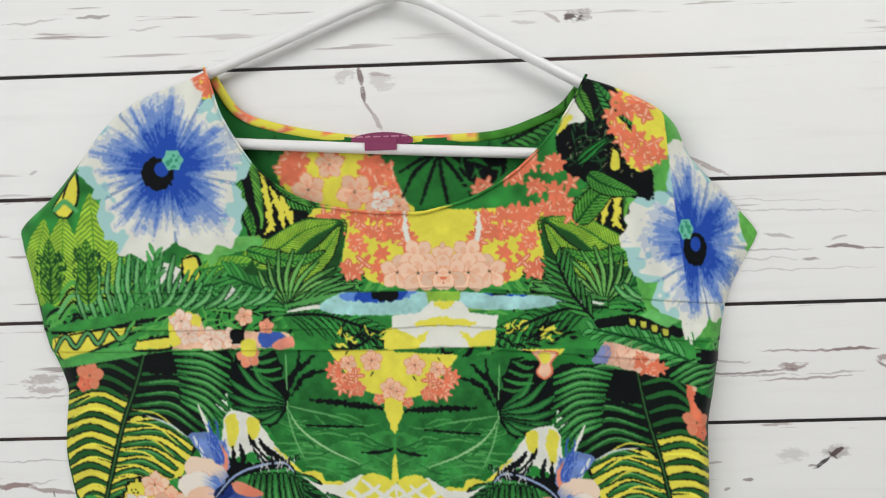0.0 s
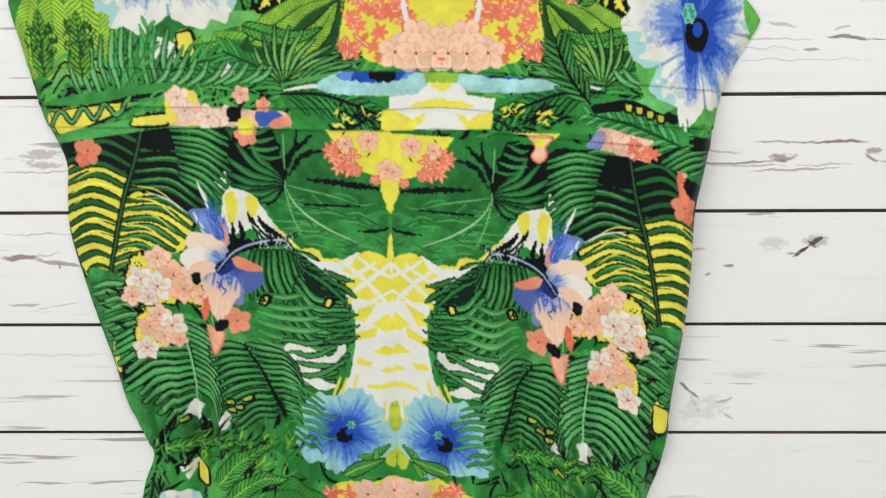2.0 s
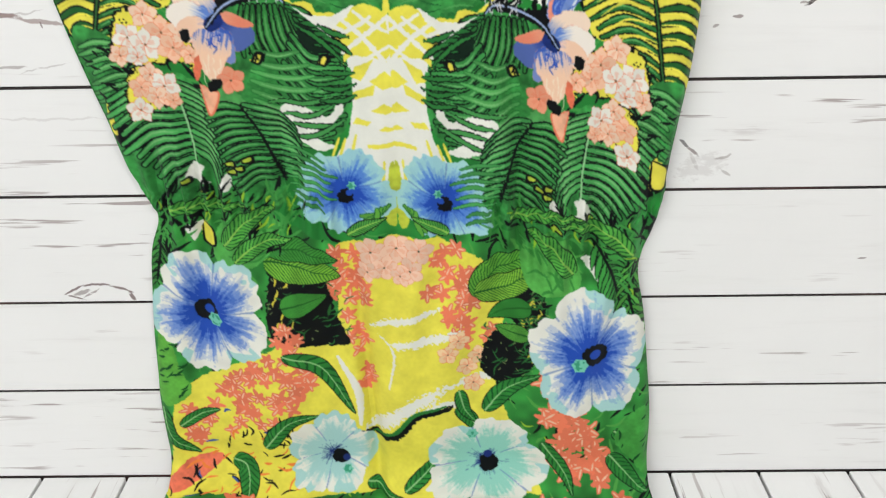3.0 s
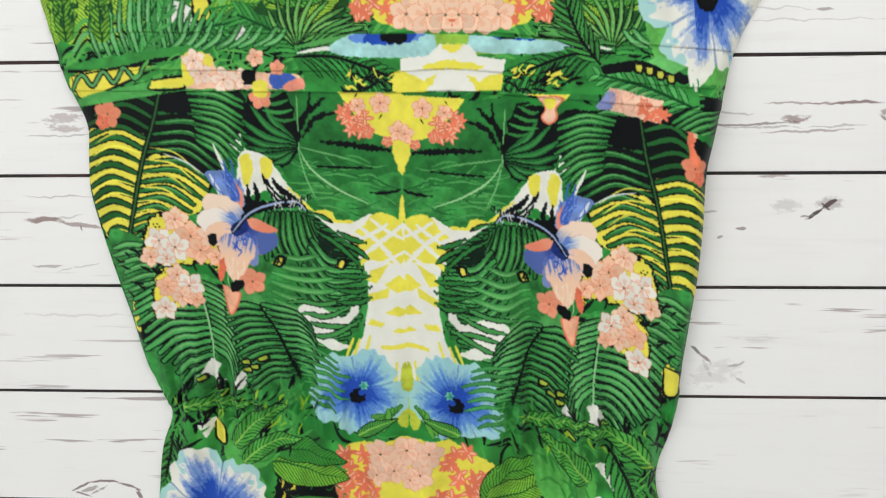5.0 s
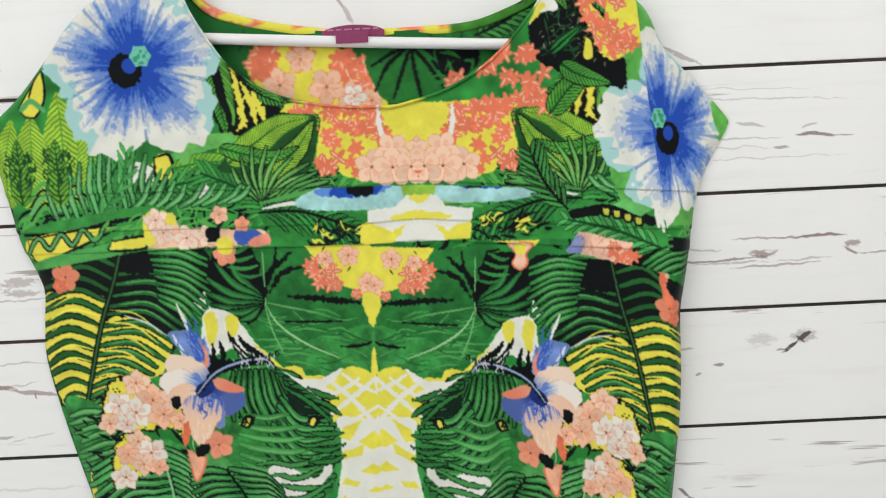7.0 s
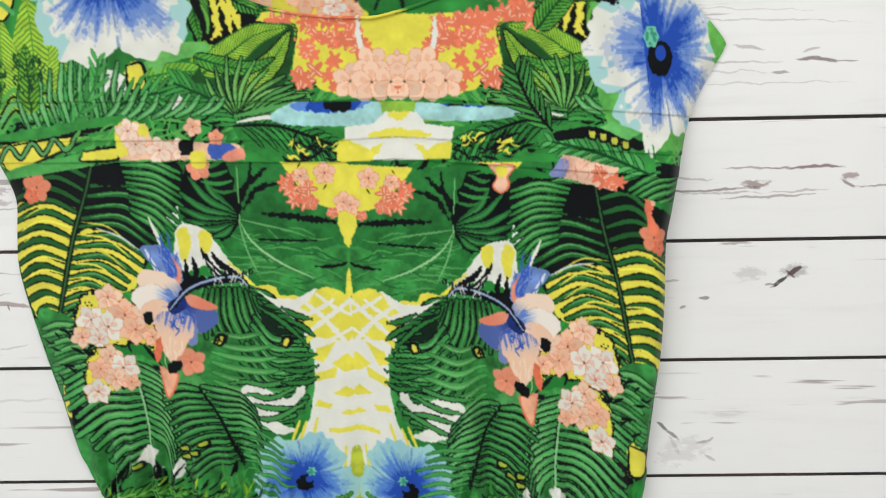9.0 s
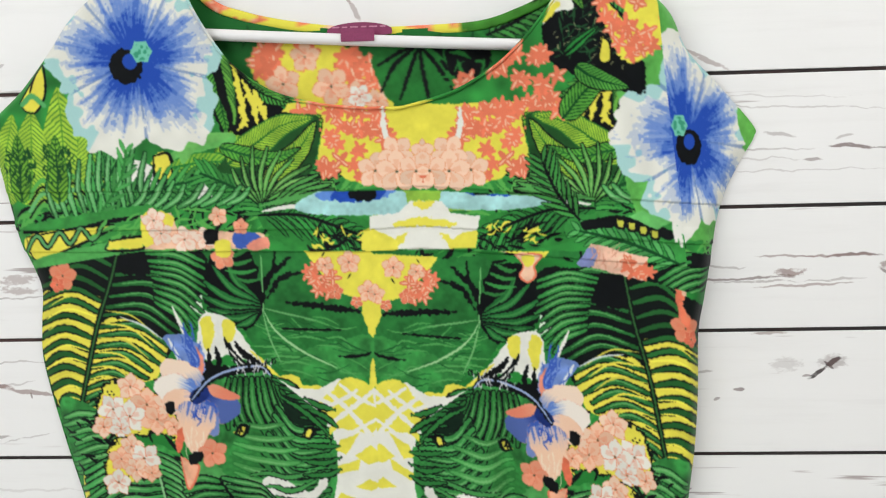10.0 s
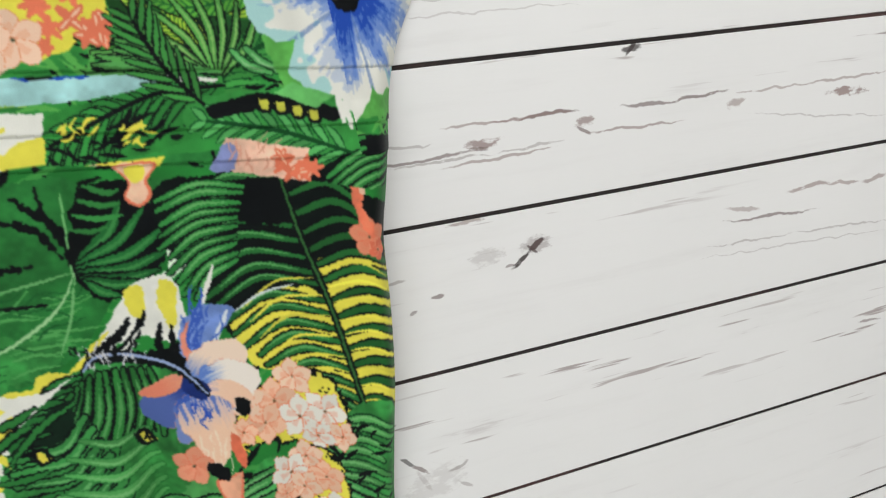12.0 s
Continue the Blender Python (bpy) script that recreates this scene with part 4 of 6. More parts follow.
for at in ((-136.0, 1191.0), (-128.0, 1188.0), (-135.0, 1184.0), (-121.0, 1195.0), (-144.0, 1160.0), (-176.0, 1176.0), (-163.0, 1165.0)):
    f.shape([(at[0] - 4, at[1] + 1), (at[0] + 3, at[1] + 3), (at[0] + 4, at[1] - 2), (at[0] - 3, at[1] - 2)], (176, 196, 60), 0.5, True, 0.1, INK, 1.0)
# small blooms beside the axis at the waist
f.hibiscus((-41.0, 1165.0), 40, 60, (1.12, 1.0), 0, 0.42, (160, 210, 226), (84, 136, 222), BLUE, (0, -4), (9, 9), 3)
f.comb([(-92.0, 1204.0), (-91.0, 1183.0), (-86.0, 1157.0)], [(-57.0, 1193.0), (-47.0, 1168.0), (-60.0, 1147.0)], 8, 1.4, (74, 160, 88), SHADE, 0.06, 0.5, None, 0.7)
f.comb([(-4.0, 1154.0), (-14.0, 1152.0)], [(-29.0, 1144.0), (-19.0, 1133.0)], 4, 2.2, (92, 160, 60), SHADE, 0.1, 0.7)
# the orchid and its peach sprays
f.spray([(-209.0, 1317.0), (-186.0, 1321.0), (-170.0, 1311.0), (-152.0, 1295.0), (-149.0, 1274.0), (-170.0, 1277.0), (-193.0, 1275.0), (-218.0, 1282.0), (-215.0, 1301.0)], [((-187.0, 1315.0), 11), ((-203.0, 1297.0), 12), ((-175.0, 1301.0), 13), ((-211.0, 1283.0), 9), ((-189.0, 1292.0), 13), ((-168.0, 1289.0), 12), ((-158.0, 1302.0), 11), ((-198.0, 1282.0), 9), ((-155.0, 1283.0), 8)])
f.spray([(-207.0, 1270.0), (-186.0, 1275.0), (-173.0, 1256.0), (-172.0, 1245.0), (-191.0, 1241.0), (-210.0, 1231.0), (-213.0, 1247.0)], [((-189.0, 1268.0), 10), ((-179.0, 1259.0), 12), ((-199.0, 1257.0), 10), ((-186.0, 1250.0), 10), ((-203.0, 1238.0), 11), ((-174.0, 1247.0), 7)])
f.shape([(-159.0, 1353.0), (-144.0, 1356.0), (-132.0, 1347.0), (-128.0, 1333.0), (-133.0, 1313.0), (-142.0, 1310.0), (-144.0, 1325.0), (-150.0, 1339.0)], (122, 152, 226), 0.8)
f.stroke([(-155.0, 1352.0), (-147.0, 1334.0), (-143.0, 1316.0)], (226, 230, 242), 1.6, 0.7)
f.scatter([(-144.0, 1353.0), (-131.0, 1343.0), (-133.0, 1313.0), (-142.0, 1316.0)], 40, 13, 0.6, (60, 98, 200), 105, 12)
f.shape([(-135.0, 1346.0), (-129.0, 1334.0), (-132.0, 1315.0), (-135.0, 1325.0), (-132.0, 1334.0)], (226, 140, 120), 0.6)
f.petal((-138.0, 1306.0), (-161.0, 1334.0), 16, (84, 120, 210), (250, 222, 206), (96, 134, 218), 0.55, 5)
f.petal((-139.0, 1305.0), (-169.0, 1316.0), 14, (110, 146, 222), (248, 236, 232), (92, 130, 216), 0.6, 6)
f.petal((-139.0, 1305.0), (-163.0, 1302.0), 8, (250, 214, 194), (248, 204, 180), (220, 190, 200), 0.7, 8)
f.petal((-134.0, 1305.0), (-103.0, 1296.0), 15, (30, 56, 140), (84, 106, 180), (50, 86, 190), 0.62, 7)
f.petal((-126.0, 1314.0), (-103.0, 1305.0), 4.5, (240, 160, 130), (238, 138, 112), (236, 150, 128), 0.6, 12)
f.petal((-128.0, 1302.0), (-122.0, 1276.0), 8, (60, 96, 190), (120, 140, 205), (60, 96, 196), 0.6, 10)
f.petal((-134.0, 1302.0), (-138.0, 1263.0), 15, (210, 190, 205), (250, 206, 180), (80, 114, 204), 0.5, 9)
f.scatter([(-145.0, 1283.0), (-129.0, 1283.0), (-133.0, 1267.0), (-144.0, 1267.0)], 14, 9, 0.5, (252, 226, 208), -90, 12)
f.scatter([(-139.0, 1301.0), (-130.0, 1301.0), (-130.0, 1293.0), (-140.0, 1293.0)], 12, 9, 0.4, (44, 82, 192), -90, 14)
f.shape([(-140.0, 1310.0), (-130.0, 1315.0), (-126.0, 1311.0), (-130.0, 1303.0), (-138.0, 1302.0)], (26, 48, 120), 0.8)
f.stroke([(-139.0, 1305.0), (-125.0, 1320.0), (-107.0, 1327.0), (-87.0, 1329.0), (-79.0, 1323.0)], INK, 2.6, 0.4, 0.8)
f.stroke([(-139.0, 1305.0), (-125.0, 1320.0), (-107.0, 1327.0), (-87.0, 1329.0), (-79.0, 1322.0)], (160, 178, 226), 1.0, 0.4)
f.scatter([(-109.0, 1332.0), (-81.0, 1332.0), (-79.0, 1322.0), (-107.0, 1322.0)], 26, 5, 0.5, (216, 214, 226), 85, 25)
f.scatter([(-108.0, 1333.0), (-81.0, 1334.0), (-79.0, 1327.0), (-106.0, 1328.0)], 20, 5, 0.6, INK, 85, 25)
f.plumeria((-125.0, 1263.0), 11, 30, (246, 160, 130), (238, 120, 90))
f.shape([(-151.0, 1260.0), (-142.0, 1255.0), (-136.0, 1253.0), (-140.0, 1241.0), (-146.0, 1234.0), (-149.0, 1246.0)], (248, 180, 150), 0.8, True, 0.08, CORAL, 0.9)
f.shape([(-143.0, 1262.0), (-132.0, 1264.0), (-134.0, 1256.0), (-143.0, 1255.0)], INK, 1.2)
f.shape([(-154.0, 1274.0), (-148.0, 1283.0), (-148.0, 1269.0), (-153.0, 1262.0)], (242, 120, 88), 0.9)
f.shape([(-161.0, 1301.0), (-155.0, 1303.0), (-153.0, 1296.0), (-158.0, 1293.0)], INK, 0.8)

# mirror the bodice; the far side hangs a little wider and lower
right = (gx > 2)
ru, rv = gx / 200, (gz - 1300) / 100
mx = 1.3 - 210.6 * ru + 0.2 * rv + 0.2 * ru ** 2 + 3.5 * ru * rv + 2.1 * rv ** 2
mz = 1298.9 + 17.3 * ru + 102.0 * rv + 20.9 * ru ** 2 - 5.5 * ru * rv + 2.1 * rv ** 2
u, v = np.clip(((mx - f.x0) / f.step).round().astype(int), 0, len(f.xs) - 1), np.clip(((f.z1 - mz) / f.step).round().astype(int), 0, len(f.zs) - 1)
f.rgb = np.where(right[..., None], f.rgb[v, u], f.rgb)

# far side: a yellow patch by the seam and a loose coral spray
f.shape([(214.0, 1193.0), (229.0, 1184.0), (229.0, 1167.0), (216.0, 1167.0)], YELLOW, 0.8, True, 0.08, INK, 1.2)
f.shape([(223.0, 1403.0), (230.0, 1394.0), (228.0, 1377.0), (233.0, 1356.0), (226.0, 1360.0), (222.0, 1382.0)], CORAL, 1.2)
f.shape([(225.0, 1403.0), (230.0, 1403.0), (230.0, 1382.0), (226.0, 1382.0)], PEACH, 0.8)

# ---- yoke: everything above the chest bands, mirrored about its own axis ----
seam = np.interp(gx, [(-281.0, 1431.0)[0], (-170.0, 1447.0)[0], (-38.0, 1447.0)[0], (43.0, 1446.0)[0], (134.0, 1439.0)[0], (230.0, 1424.0)[0]],
                 [(-281.0, 1431.0)[1], (-170.0, 1447.0)[1], (-38.0, 1447.0)[1], (43.0, 1446.0)[1], (134.0, 1439.0)[1], (230.0, 1424.0)[1]])
lower = np.interp(gx, [(-264.0, 1406.0)[0], (-171.0, 1419.0)[0], (1.0, 1416.0)[0], (78.0, 1417.0)[0], (159.0, 1404.0)[0], (233.0, 1382.0)[0]],
                  [(-264.0, 1406.0)[1], (-171.0, 1419.0)[1], (1.0, 1416.0)[1], (78.0, 1417.0)[1], (159.0, 1404.0)[1], (233.0, 1382.0)[1]])
f.allow = (gz > lower).astype(np.float32)
f.lay((slice(None), slice(None)), np.ones(gx.shape), np.array((50, 142, 64)) * (0.8 + 0.4 * value_noise(gx, gz, 9, 6))[..., None])
f.scatter([(-279.0, 1449.0), (-168.0, 1482.0), (-27.0, 1478.0), (-30.0, 1426.0), (-273.0, 1413.0)], 240, 16, 1.1, INK, 25, 30)
f.scatter([(-279.0, 1449.0), (-168.0, 1482.0), (-27.0, 1478.0), (-30.0, 1426.0), (-273.0, 1413.0)], 200, 18, 1.2, LEAF, 20, 30)
# scalloped leaves of the cap sleeve
for a, b, c, w in (((-279.0, 1456.0), (-277.0, 1489.0), (-268.0, 1524.0), 14), ((-231.0, 1455.0), (-230.0, 1501.0), (-230.0, 1543.0), 19), ((-258.0, 1455.0), (-256.0, 1489.0), (-253.0, 1526.0), 18), ((-208.0, 1461.0), (-207.0, 1496.0), (-214.0, 1530.0), 13)):
    f.blade([a, b, c], w, (170, 206, 62), 22, -0.8, (60, 128, 48), 0.28, (96, 160, 50), (70, 140, 50), 0.2)
for at in ((-264.0, 1487.0), (-236.0, 1488.0)):
    f.scatter([(at[0] - 9, at[1] + 10), (at[0] + 9, at[1] + 10), (at[0] + 9, at[1] - 8), (at[0] - 9, at[1] - 8)], 40, 4, 0.7, (28, 84, 40), 80, 40)
    f.blade([(at[0], at[1] - 30), (at[0], at[1] - 14), (at[0], at[1] - 2)], 5, LIME, 7, 0.8, GREEN, 0.4, None, GREEN, 0.3)
f.shape([(-261.0, 1532.0), (-242.0, 1559.0), (-239.0, 1550.0), (-241.0, 1536.0), (-249.0, 1525.0), (-257.0, 1526.0)], YELLOW, 0.5, False, 0.08, INK, 0.9)
f.stroke([(-259.0, 1531.0), (-251.0, 1537.0), (-242.0, 1530.0)], (92, 178, 110), 2.0, 0.1)
f.stroke([(-252.0, 1540.0), (-247.0, 1554.0)], INK, 0.9, 0.4)
f.shape([(-226.0, 1575.0), (-211.0, 1593.0), (-207.0, 1582.0), (-219.0, 1577.0)], (130, 190, 60), 0.5)
# zigzag weave
for row, tone in ((500, LEAF), (514, INK), (528, (110, 190, 120)), (542, INK), (552, LEAF)):
    points = [(-275.0, 1449.0), (-260.0, 1455.0)]
    for i in range(9):
        px = i * 12.0 - 260
        points.append((px, (-237.0, 1457.0)[1] + (528 - row) * 0.36 + (6 if i % 2 else -6) + (px + 260) * 0.10))
    f.stroke(points[2:], tone, 1.7 if tone != INK else 0.8, 0.1)
# big leaves round the yellow breast
f.shape([(-114.0, 1558.0), (-94.0, 1557.0), (-60.0, 1522.0), (-52.0, 1513.0), (-79.0, 1501.0), (-105.0, 1498.0)], INK, 1.0)
f.blade([(-109.0, 1568.0), (-107.0, 1537.0), (-103.0, 1504.0)], 8, (84, 160, 56), 20, 0.9, DEEP, 0.4)
f.blade([(-97.0, 1555.0), (-77.0, 1535.0), (-51.0, 1524.0)], 7, (78, 166, 66), 18, 0.9, INK, 0.35)
for a, b in (((-95.0, 1551.0), (-87.0, 1523.0)), ((-89.0, 1544.0), (-75.0, 1520.0)), ((-93.0, 1536.0), (-86.0, 1510.0)), ((-83.0, 1536.0), (-77.0, 1523.0))):
    f.stroke([a, ((a[0] + b[0]) / 2 + 1.5, (a[1] + b[1]) / 2), b], YELLOW, 2.4, 0.6, 0.8)
    f.stroke([(a[0] + 2, a[1]), (b[0] + 1, b[1] + 3)], INK, 0.6, 0.6)
f.shape([(-113.0, 1485.0), (-87.0, 1510.0), (-52.0, 1517.0), (-33.0, 1516.0), (-35.0, 1495.0), (-63.0, 1470.0), (-107.0, 1471.0)], (70, 150, 52), 0.8)
f.shape([(-56.0, 1526.0), (9.0, 1523.0), (46.0, 1522.0), (44.0, 1464.0), (-2.0, 1465.0), (-31.0, 1477.0), (-36.0, 1482.0), (-32.0, 1504.0), (-34.0, 1516.0), (-60.0, 1519.0)], YELLOW, 0.8, False)
f.blade([(-111.0, 1482.0), (-83.0, 1497.0), (-57.0, 1507.0), (-32.0, 1516.0)], 17, (150, 194, 54), 26, 1.1, (44, 118, 40), 0.36)
f.blade([(-72.0, 1457.0), (-53.0, 1483.0), (-40.0, 1500.0), (-31.0, 1514.0)], 10, (140, 190, 52), 18, 0.9, (40, 112, 40), 0.36)
f.blade([(-63.0, 1470.0), (-41.0, 1470.0), (-19.0, 1475.0)], 6, (60, 140, 50), 14, 0.8, INK, 0.3)
f.blade([(-68.0, 1457.0), (-71.0, 1475.0), (-60.0, 1492.0)], 6, (50, 120, 48), 12, 0.8, INK, 0.4)
f.blossoms([(-51.0, 1524.0), (9.0, 1521.0), (10.0, 1498.0), (-18.0, 1491.0), (-33.0, 1504.0)], 22, 6)
f.blossoms([(-32.0, 1485.0), (-18.0, 1486.0), (-19.0, 1473.0), (-31.0, 1476.0)], 5, 7)
f.blossoms([(-12.0, 1495.0), (3.0, 1490.0), (3.0, 1473.0), (-10.0, 1469.0)], 6, 5, CORAL, CORAL)
f.blossoms([(5.0, 1520.0), (17.0, 1520.0), (18.0, 1485.0), (4.0, 1494.0)], 7, 6)
f.stroke([(14.0, 1520.0), (15.0, 1503.0), (23.0, 1489.0)], WHITE, 2.2, 0.6, 1.0)
for at, size, turn in (((7.0, 1475.0), 13, 10), ((23.0, 1487.0), 13, 50), ((23.0, 1474.0), 15, 20), ((37.0, 1474.0), 13, 70), ((44.0, 1488.0), 10, 90)):
    f.plumeria(at, size, turn, (248, 206, 184), (240, 150, 110))
f.blossoms([(37.0, 1475.0), (50.0, 1475.0), (48.0, 1465.0), (39.0, 1465.0)], 3, 4, CORAL, CORAL)
# pale ribbons and ferns under the flower
f.shape([(-155.0, 1486.0), (-132.0, 1498.0), (-100.0, 1505.0), (-99.0, 1497.0), (-123.0, 1492.0), (-88.0, 1484.0), (-107.0, 1475.0), (-142.0, 1480.0)], (106, 188, 98), 0.6)
f.shape([(-195.0, 1487.0), (-168.0, 1486.0), (-155.0, 1473.0), (-169.0, 1467.0)], WHITE, 0.7)
f.shape([(-160.0, 1490.0), (-148.0, 1491.0), (-146.0, 1472.0), (-159.0, 1473.0)], YELLOW, 0.8, True, 0.1, INK, 1.5)
f.shape([(-214.0, 1524.0), (-198.0, 1527.0), (-198.0, 1518.0), (-214.0, 1518.0)], YELLOW, 0.5, True, 0.1, INK, 0.9)
f.shape([(-211.0, 1509.0), (-199.0, 1516.0), (-186.0, 1474.0), (-196.0, 1474.0)], LEAF, 0.5)
f.blade([(-146.0, 1481.0), (-115.0, 1485.0), (-89.0, 1480.0)], 7, (140, 192, 60), 16, 0.9, GREEN, 0.3, None, GREEN)
f.frond([(-211.0, 1448.0), (-199.0, 1470.0), (-188.0, 1487.0)], 9, 26, 24, 1.5, (70, 158, 80), DEEP, 38, 0.0, 0.0, 0.95, 0.5)
f.frond([(-197.0, 1443.0), (-160.0, 1464.0), (-124.0, 1472.0)], 13, 22, 22, 1.5, (74, 160, 80), DEEP, 42, 0.1, 0.0, 0.98, 0.5)
f.frond([(-73.0, 1444.0), (-94.0, 1462.0), (-124.0, 1476.0)], 12, 26, 24, 1.4, (64, 150, 70), DEEP, 36, 0.1, 0.0, 0.95, 0.5)
f.frond([(-79.0, 1444.0), (-68.0, 1462.0), (-54.0, 1479.0)], 9, 26, 30, 1.3, (60, 144, 64), DEEP, 40, 0.1, 0.0, 0.9, 0.5)
f.shape([(-130.0, 1459.0), (-124.0, 1470.0), (-117.0, 1461.0), (-119.0, 1454.0)], WHITE, 0.4)
f.shape([(-111.0, 1579.0), (-99.0, 1561.0), (-86.0, 1543.0), (-66.0, 1517.0), (-75.0, 1505.0), (-97.0, 1504.0), (-103.0, 1522.0), (-109.0, 1539.0)], INK, 1.0)
f.comb([(-115.0, 1578.0), (-105.0, 1561.0), (-100.0, 1532.0)], [(-101.0, 1567.0), (-96.0, 1543.0), (-97.0, 1512.0)], 12, 1.1, (110, 176, 70), (40, 96, 44), 0.1, 0.7)
for way in ([(-94.0, 1551.0), (-91.0, 1532.0), (-88.0, 1511.0)], [(-88.0, 1543.0), (-82.0, 1527.0), (-79.0, 1511.0)], [(-92.0, 1525.0), (-89.0, 1514.0), (-94.0, 1508.0)], [(-81.0, 1536.0), (-74.0, 1520.0), (-72.0, 1513.0)]):
    f.stroke(way, YELLOW, 2.6, 0.6, 1.0)
f.comb([(-84.0, 1543.0), (-75.0, 1536.0), (-67.0, 1531.0)], [(-77.0, 1549.0), (-66.0, 1540.0), (-60.0, 1528.0)], 7, 1.1, (96, 168, 70), (30, 80, 40), 0.1, 0.5)
f.shape([(-112.0, 1480.0), (-88.0, 1501.0), (-61.0, 1515.0), (-37.0, 1517.0), (-33.0, 1509.0), (-36.0, 1488.0), (-45.0, 1471.0), (-63.0, 1462.0), (-77.0, 1459.0), (-94.0, 1473.0)], (34, 84, 40), 0.8)
f.blade([(-103.0, 1483.0), (-79.0, 1499.0), (-61.0, 1510.0), (-38.0, 1515.0)], 10, (168, 204, 60), 30, 1.0, (44, 110, 44), 0.34, (40, 110, 46), (46, 120, 50), 0.9)
f.blade([(-75.0, 1462.0), (-62.0, 1480.0), (-48.0, 1493.0), (-36.0, 1512.0)], 9, (164, 200, 58), 26, 1.0, (44, 110, 44), 0.34, (40, 110, 46), INK, 0.9)
f.blade([(-109.0, 1495.0), (-89.0, 1489.0), (-69.0, 1486.0), (-48.0, 1493.0)], 6, (92, 168, 60), 18, 1.0, SHADE, 0.34)
f.comb([(-82.0, 1454.0), (-77.0, 1455.0), (-73.0, 1456.0)], [(-103.0, 1482.0), (-73.0, 1494.0), (-27.0, 1467.0)], 9, 1.7, (88, 160, 76), INK, 0.08, 0.8, (140, 196, 110), 0.6)
f.comb([(-71.0, 1452.0), (-64.0, 1450.0), (-59.0, 1449.0)], [(-36.0, 1473.0), (-23.0, 1460.0), (-21.0, 1452.0)], 6, 1.6, (80, 152, 76), INK, 0.06, 0.8, None, 0.6)
f.comb([(-239.0, 1444.0), (-206.0, 1449.0), (-169.0, 1453.0)], [(-244.0, 1477.0), (-191.0, 1499.0), (-166.0, 1493.0)], 10, 1.9, (92, 168, 100), (24, 66, 38), 0.08, 0.9, (138, 200, 140), 0.5)
f.comb([(-183.0, 1448.0), (-146.0, 1451.0), (-104.0, 1453.0)], [(-163.0, 1474.0), (-122.0, 1468.0), (-86.0, 1465.0)], 9, 1.9, (84, 164, 92), (24, 66, 38), -0.1, 0.9, (138, 200, 140), 0.5)
f.shape([(-145.0, 1505.0), (-102.0, 1506.0), (-102.0, 1502.0), (-125.0, 1496.0), (-137.0, 1483.0), (-141.0, 1491.0)], (112, 186, 98), 0.5)
for at in ((-266.0, 1492.0), (-236.0, 1491.0)):
    f.blade([(at[0], at[1] - 34), (at[0], at[1] - 8), (at[0], at[1] + 16)], 8, (120, 176, 50), 12, 1.0, (30, 84, 40), 0.4, None, (46, 110, 44), 0.8)
    f.scatter([(at[0] - 11, at[1] + 2), (at[0] + 11, at[1] + 2), (at[0] + 10, at[1] - 20), (at[0] - 10, at[1] - 20)], 50, 5, 0.8, (26, 76, 40), 85, 30)
# the great blue bloom on the shoulder
f.shape([(-164.0, 1619.0), (-149.0, 1633.0), (-136.0, 1636.0), (-121.0, 1605.0), (-132.0, 1609.0), (-145.0, 1616.0)], YELLOW, 0.8)
f.blossoms([(-162.0, 1623.0), (-138.0, 1634.0), (-125.0, 1611.0), (-140.0, 1616.0)], 9, 7)
f.hibiscus((-168.0, 1560.0), 76, 22, (0.96, 0.98), 0, 0.45, WHITE, SKY, BLUE, (-7, -4), (9, 10), 1)
f.frond([(-204.0, 1448.0), (-186.0, 1474.0), (-181.0, 1495.0)], 6, 18, 16, 1.3, (76, 160, 84), (50, 130, 60), 30, 0.0, 0.0, 0.95, 0.4)
# mirror the yoke
mx = 2 * YOKE_AXIS - gx
u = np.clip(((mx - f.x0) / f.step).round().astype(int), 0, len(f.xs) - 1)
v = np.clip(((f.z1 - (gz + 0.035 * (gx - YOKE_AXIS))) / f.step).round().astype(int), 0, len(f.zs) - 1)
take = (gx > YOKE_AXIS) & (gz > lower)
f.rgb = np.where(take[..., None], f.rgb[v, u], f.rgb)
# the far shoulder: its own bloom, dark foliage, coral and yellow
sx, sz = (230.0, 1494.0)
f.shape([(sx - 40, sz + 110), (sx + 20, sz + 120), (sx + 110, sz + 60), (sx + 110, sz - 60), (sx - 20, sz - 66), (sx - 46, sz + 10)], (96, 178, 84), 0.8)
f.hibiscus((sx + 24, sz - 2), 76, 30, (1.0, 1.0), 0, 0.46, WHITE, SKY, BLUE, (2, -6), (-12, 16), 4)
f.shape([(sx + 80, sz + 20), (sx + 110, sz + 22), (sx + 110, sz - 6), (sx + 84, sz - 4)], (104, 184, 84), 0.5)
f.shape([(130.0, 1570.0), (137.0, 1590.0), (154.0, 1619.0), (174.0, 1609.0), (202.0, 1535.0), (186.0, 1527.0), (140.0, 1545.0)], INK, 1.4)
f.scatter([(137.0, 1586.0), (169.0, 1589.0), (173.0, 1548.0), (136.0, 1549.0)], 60, 10, 0.7, (36, 84, 50), 40, 40)
f.scatter([(137.0, 1582.0), (169.0, 1581.0), (190.0, 1543.0), (145.0, 1549.0)], 60, 3, 0.4, (150, 150, 110), 40, 60)
f.blade([(188.0, 1574.0), (171.0, 1593.0), (158.0, 1614.0)], 7, (60, 150, 70), 12, 1.0, INK, 0.3)
f.blade([(145.0, 1553.0), (157.0, 1563.0), (169.0, 1572.0)], 3, GREEN, 0, 1.0, INK)
f.shape([(174.0, 1609.0), (208.0, 1596.0), (217.0, 1567.0), (198.0, 1547.0), (182.0, 1552.0), (167.0, 1593.0), (190.0, 1572.0)], YELLOW, 1.0)
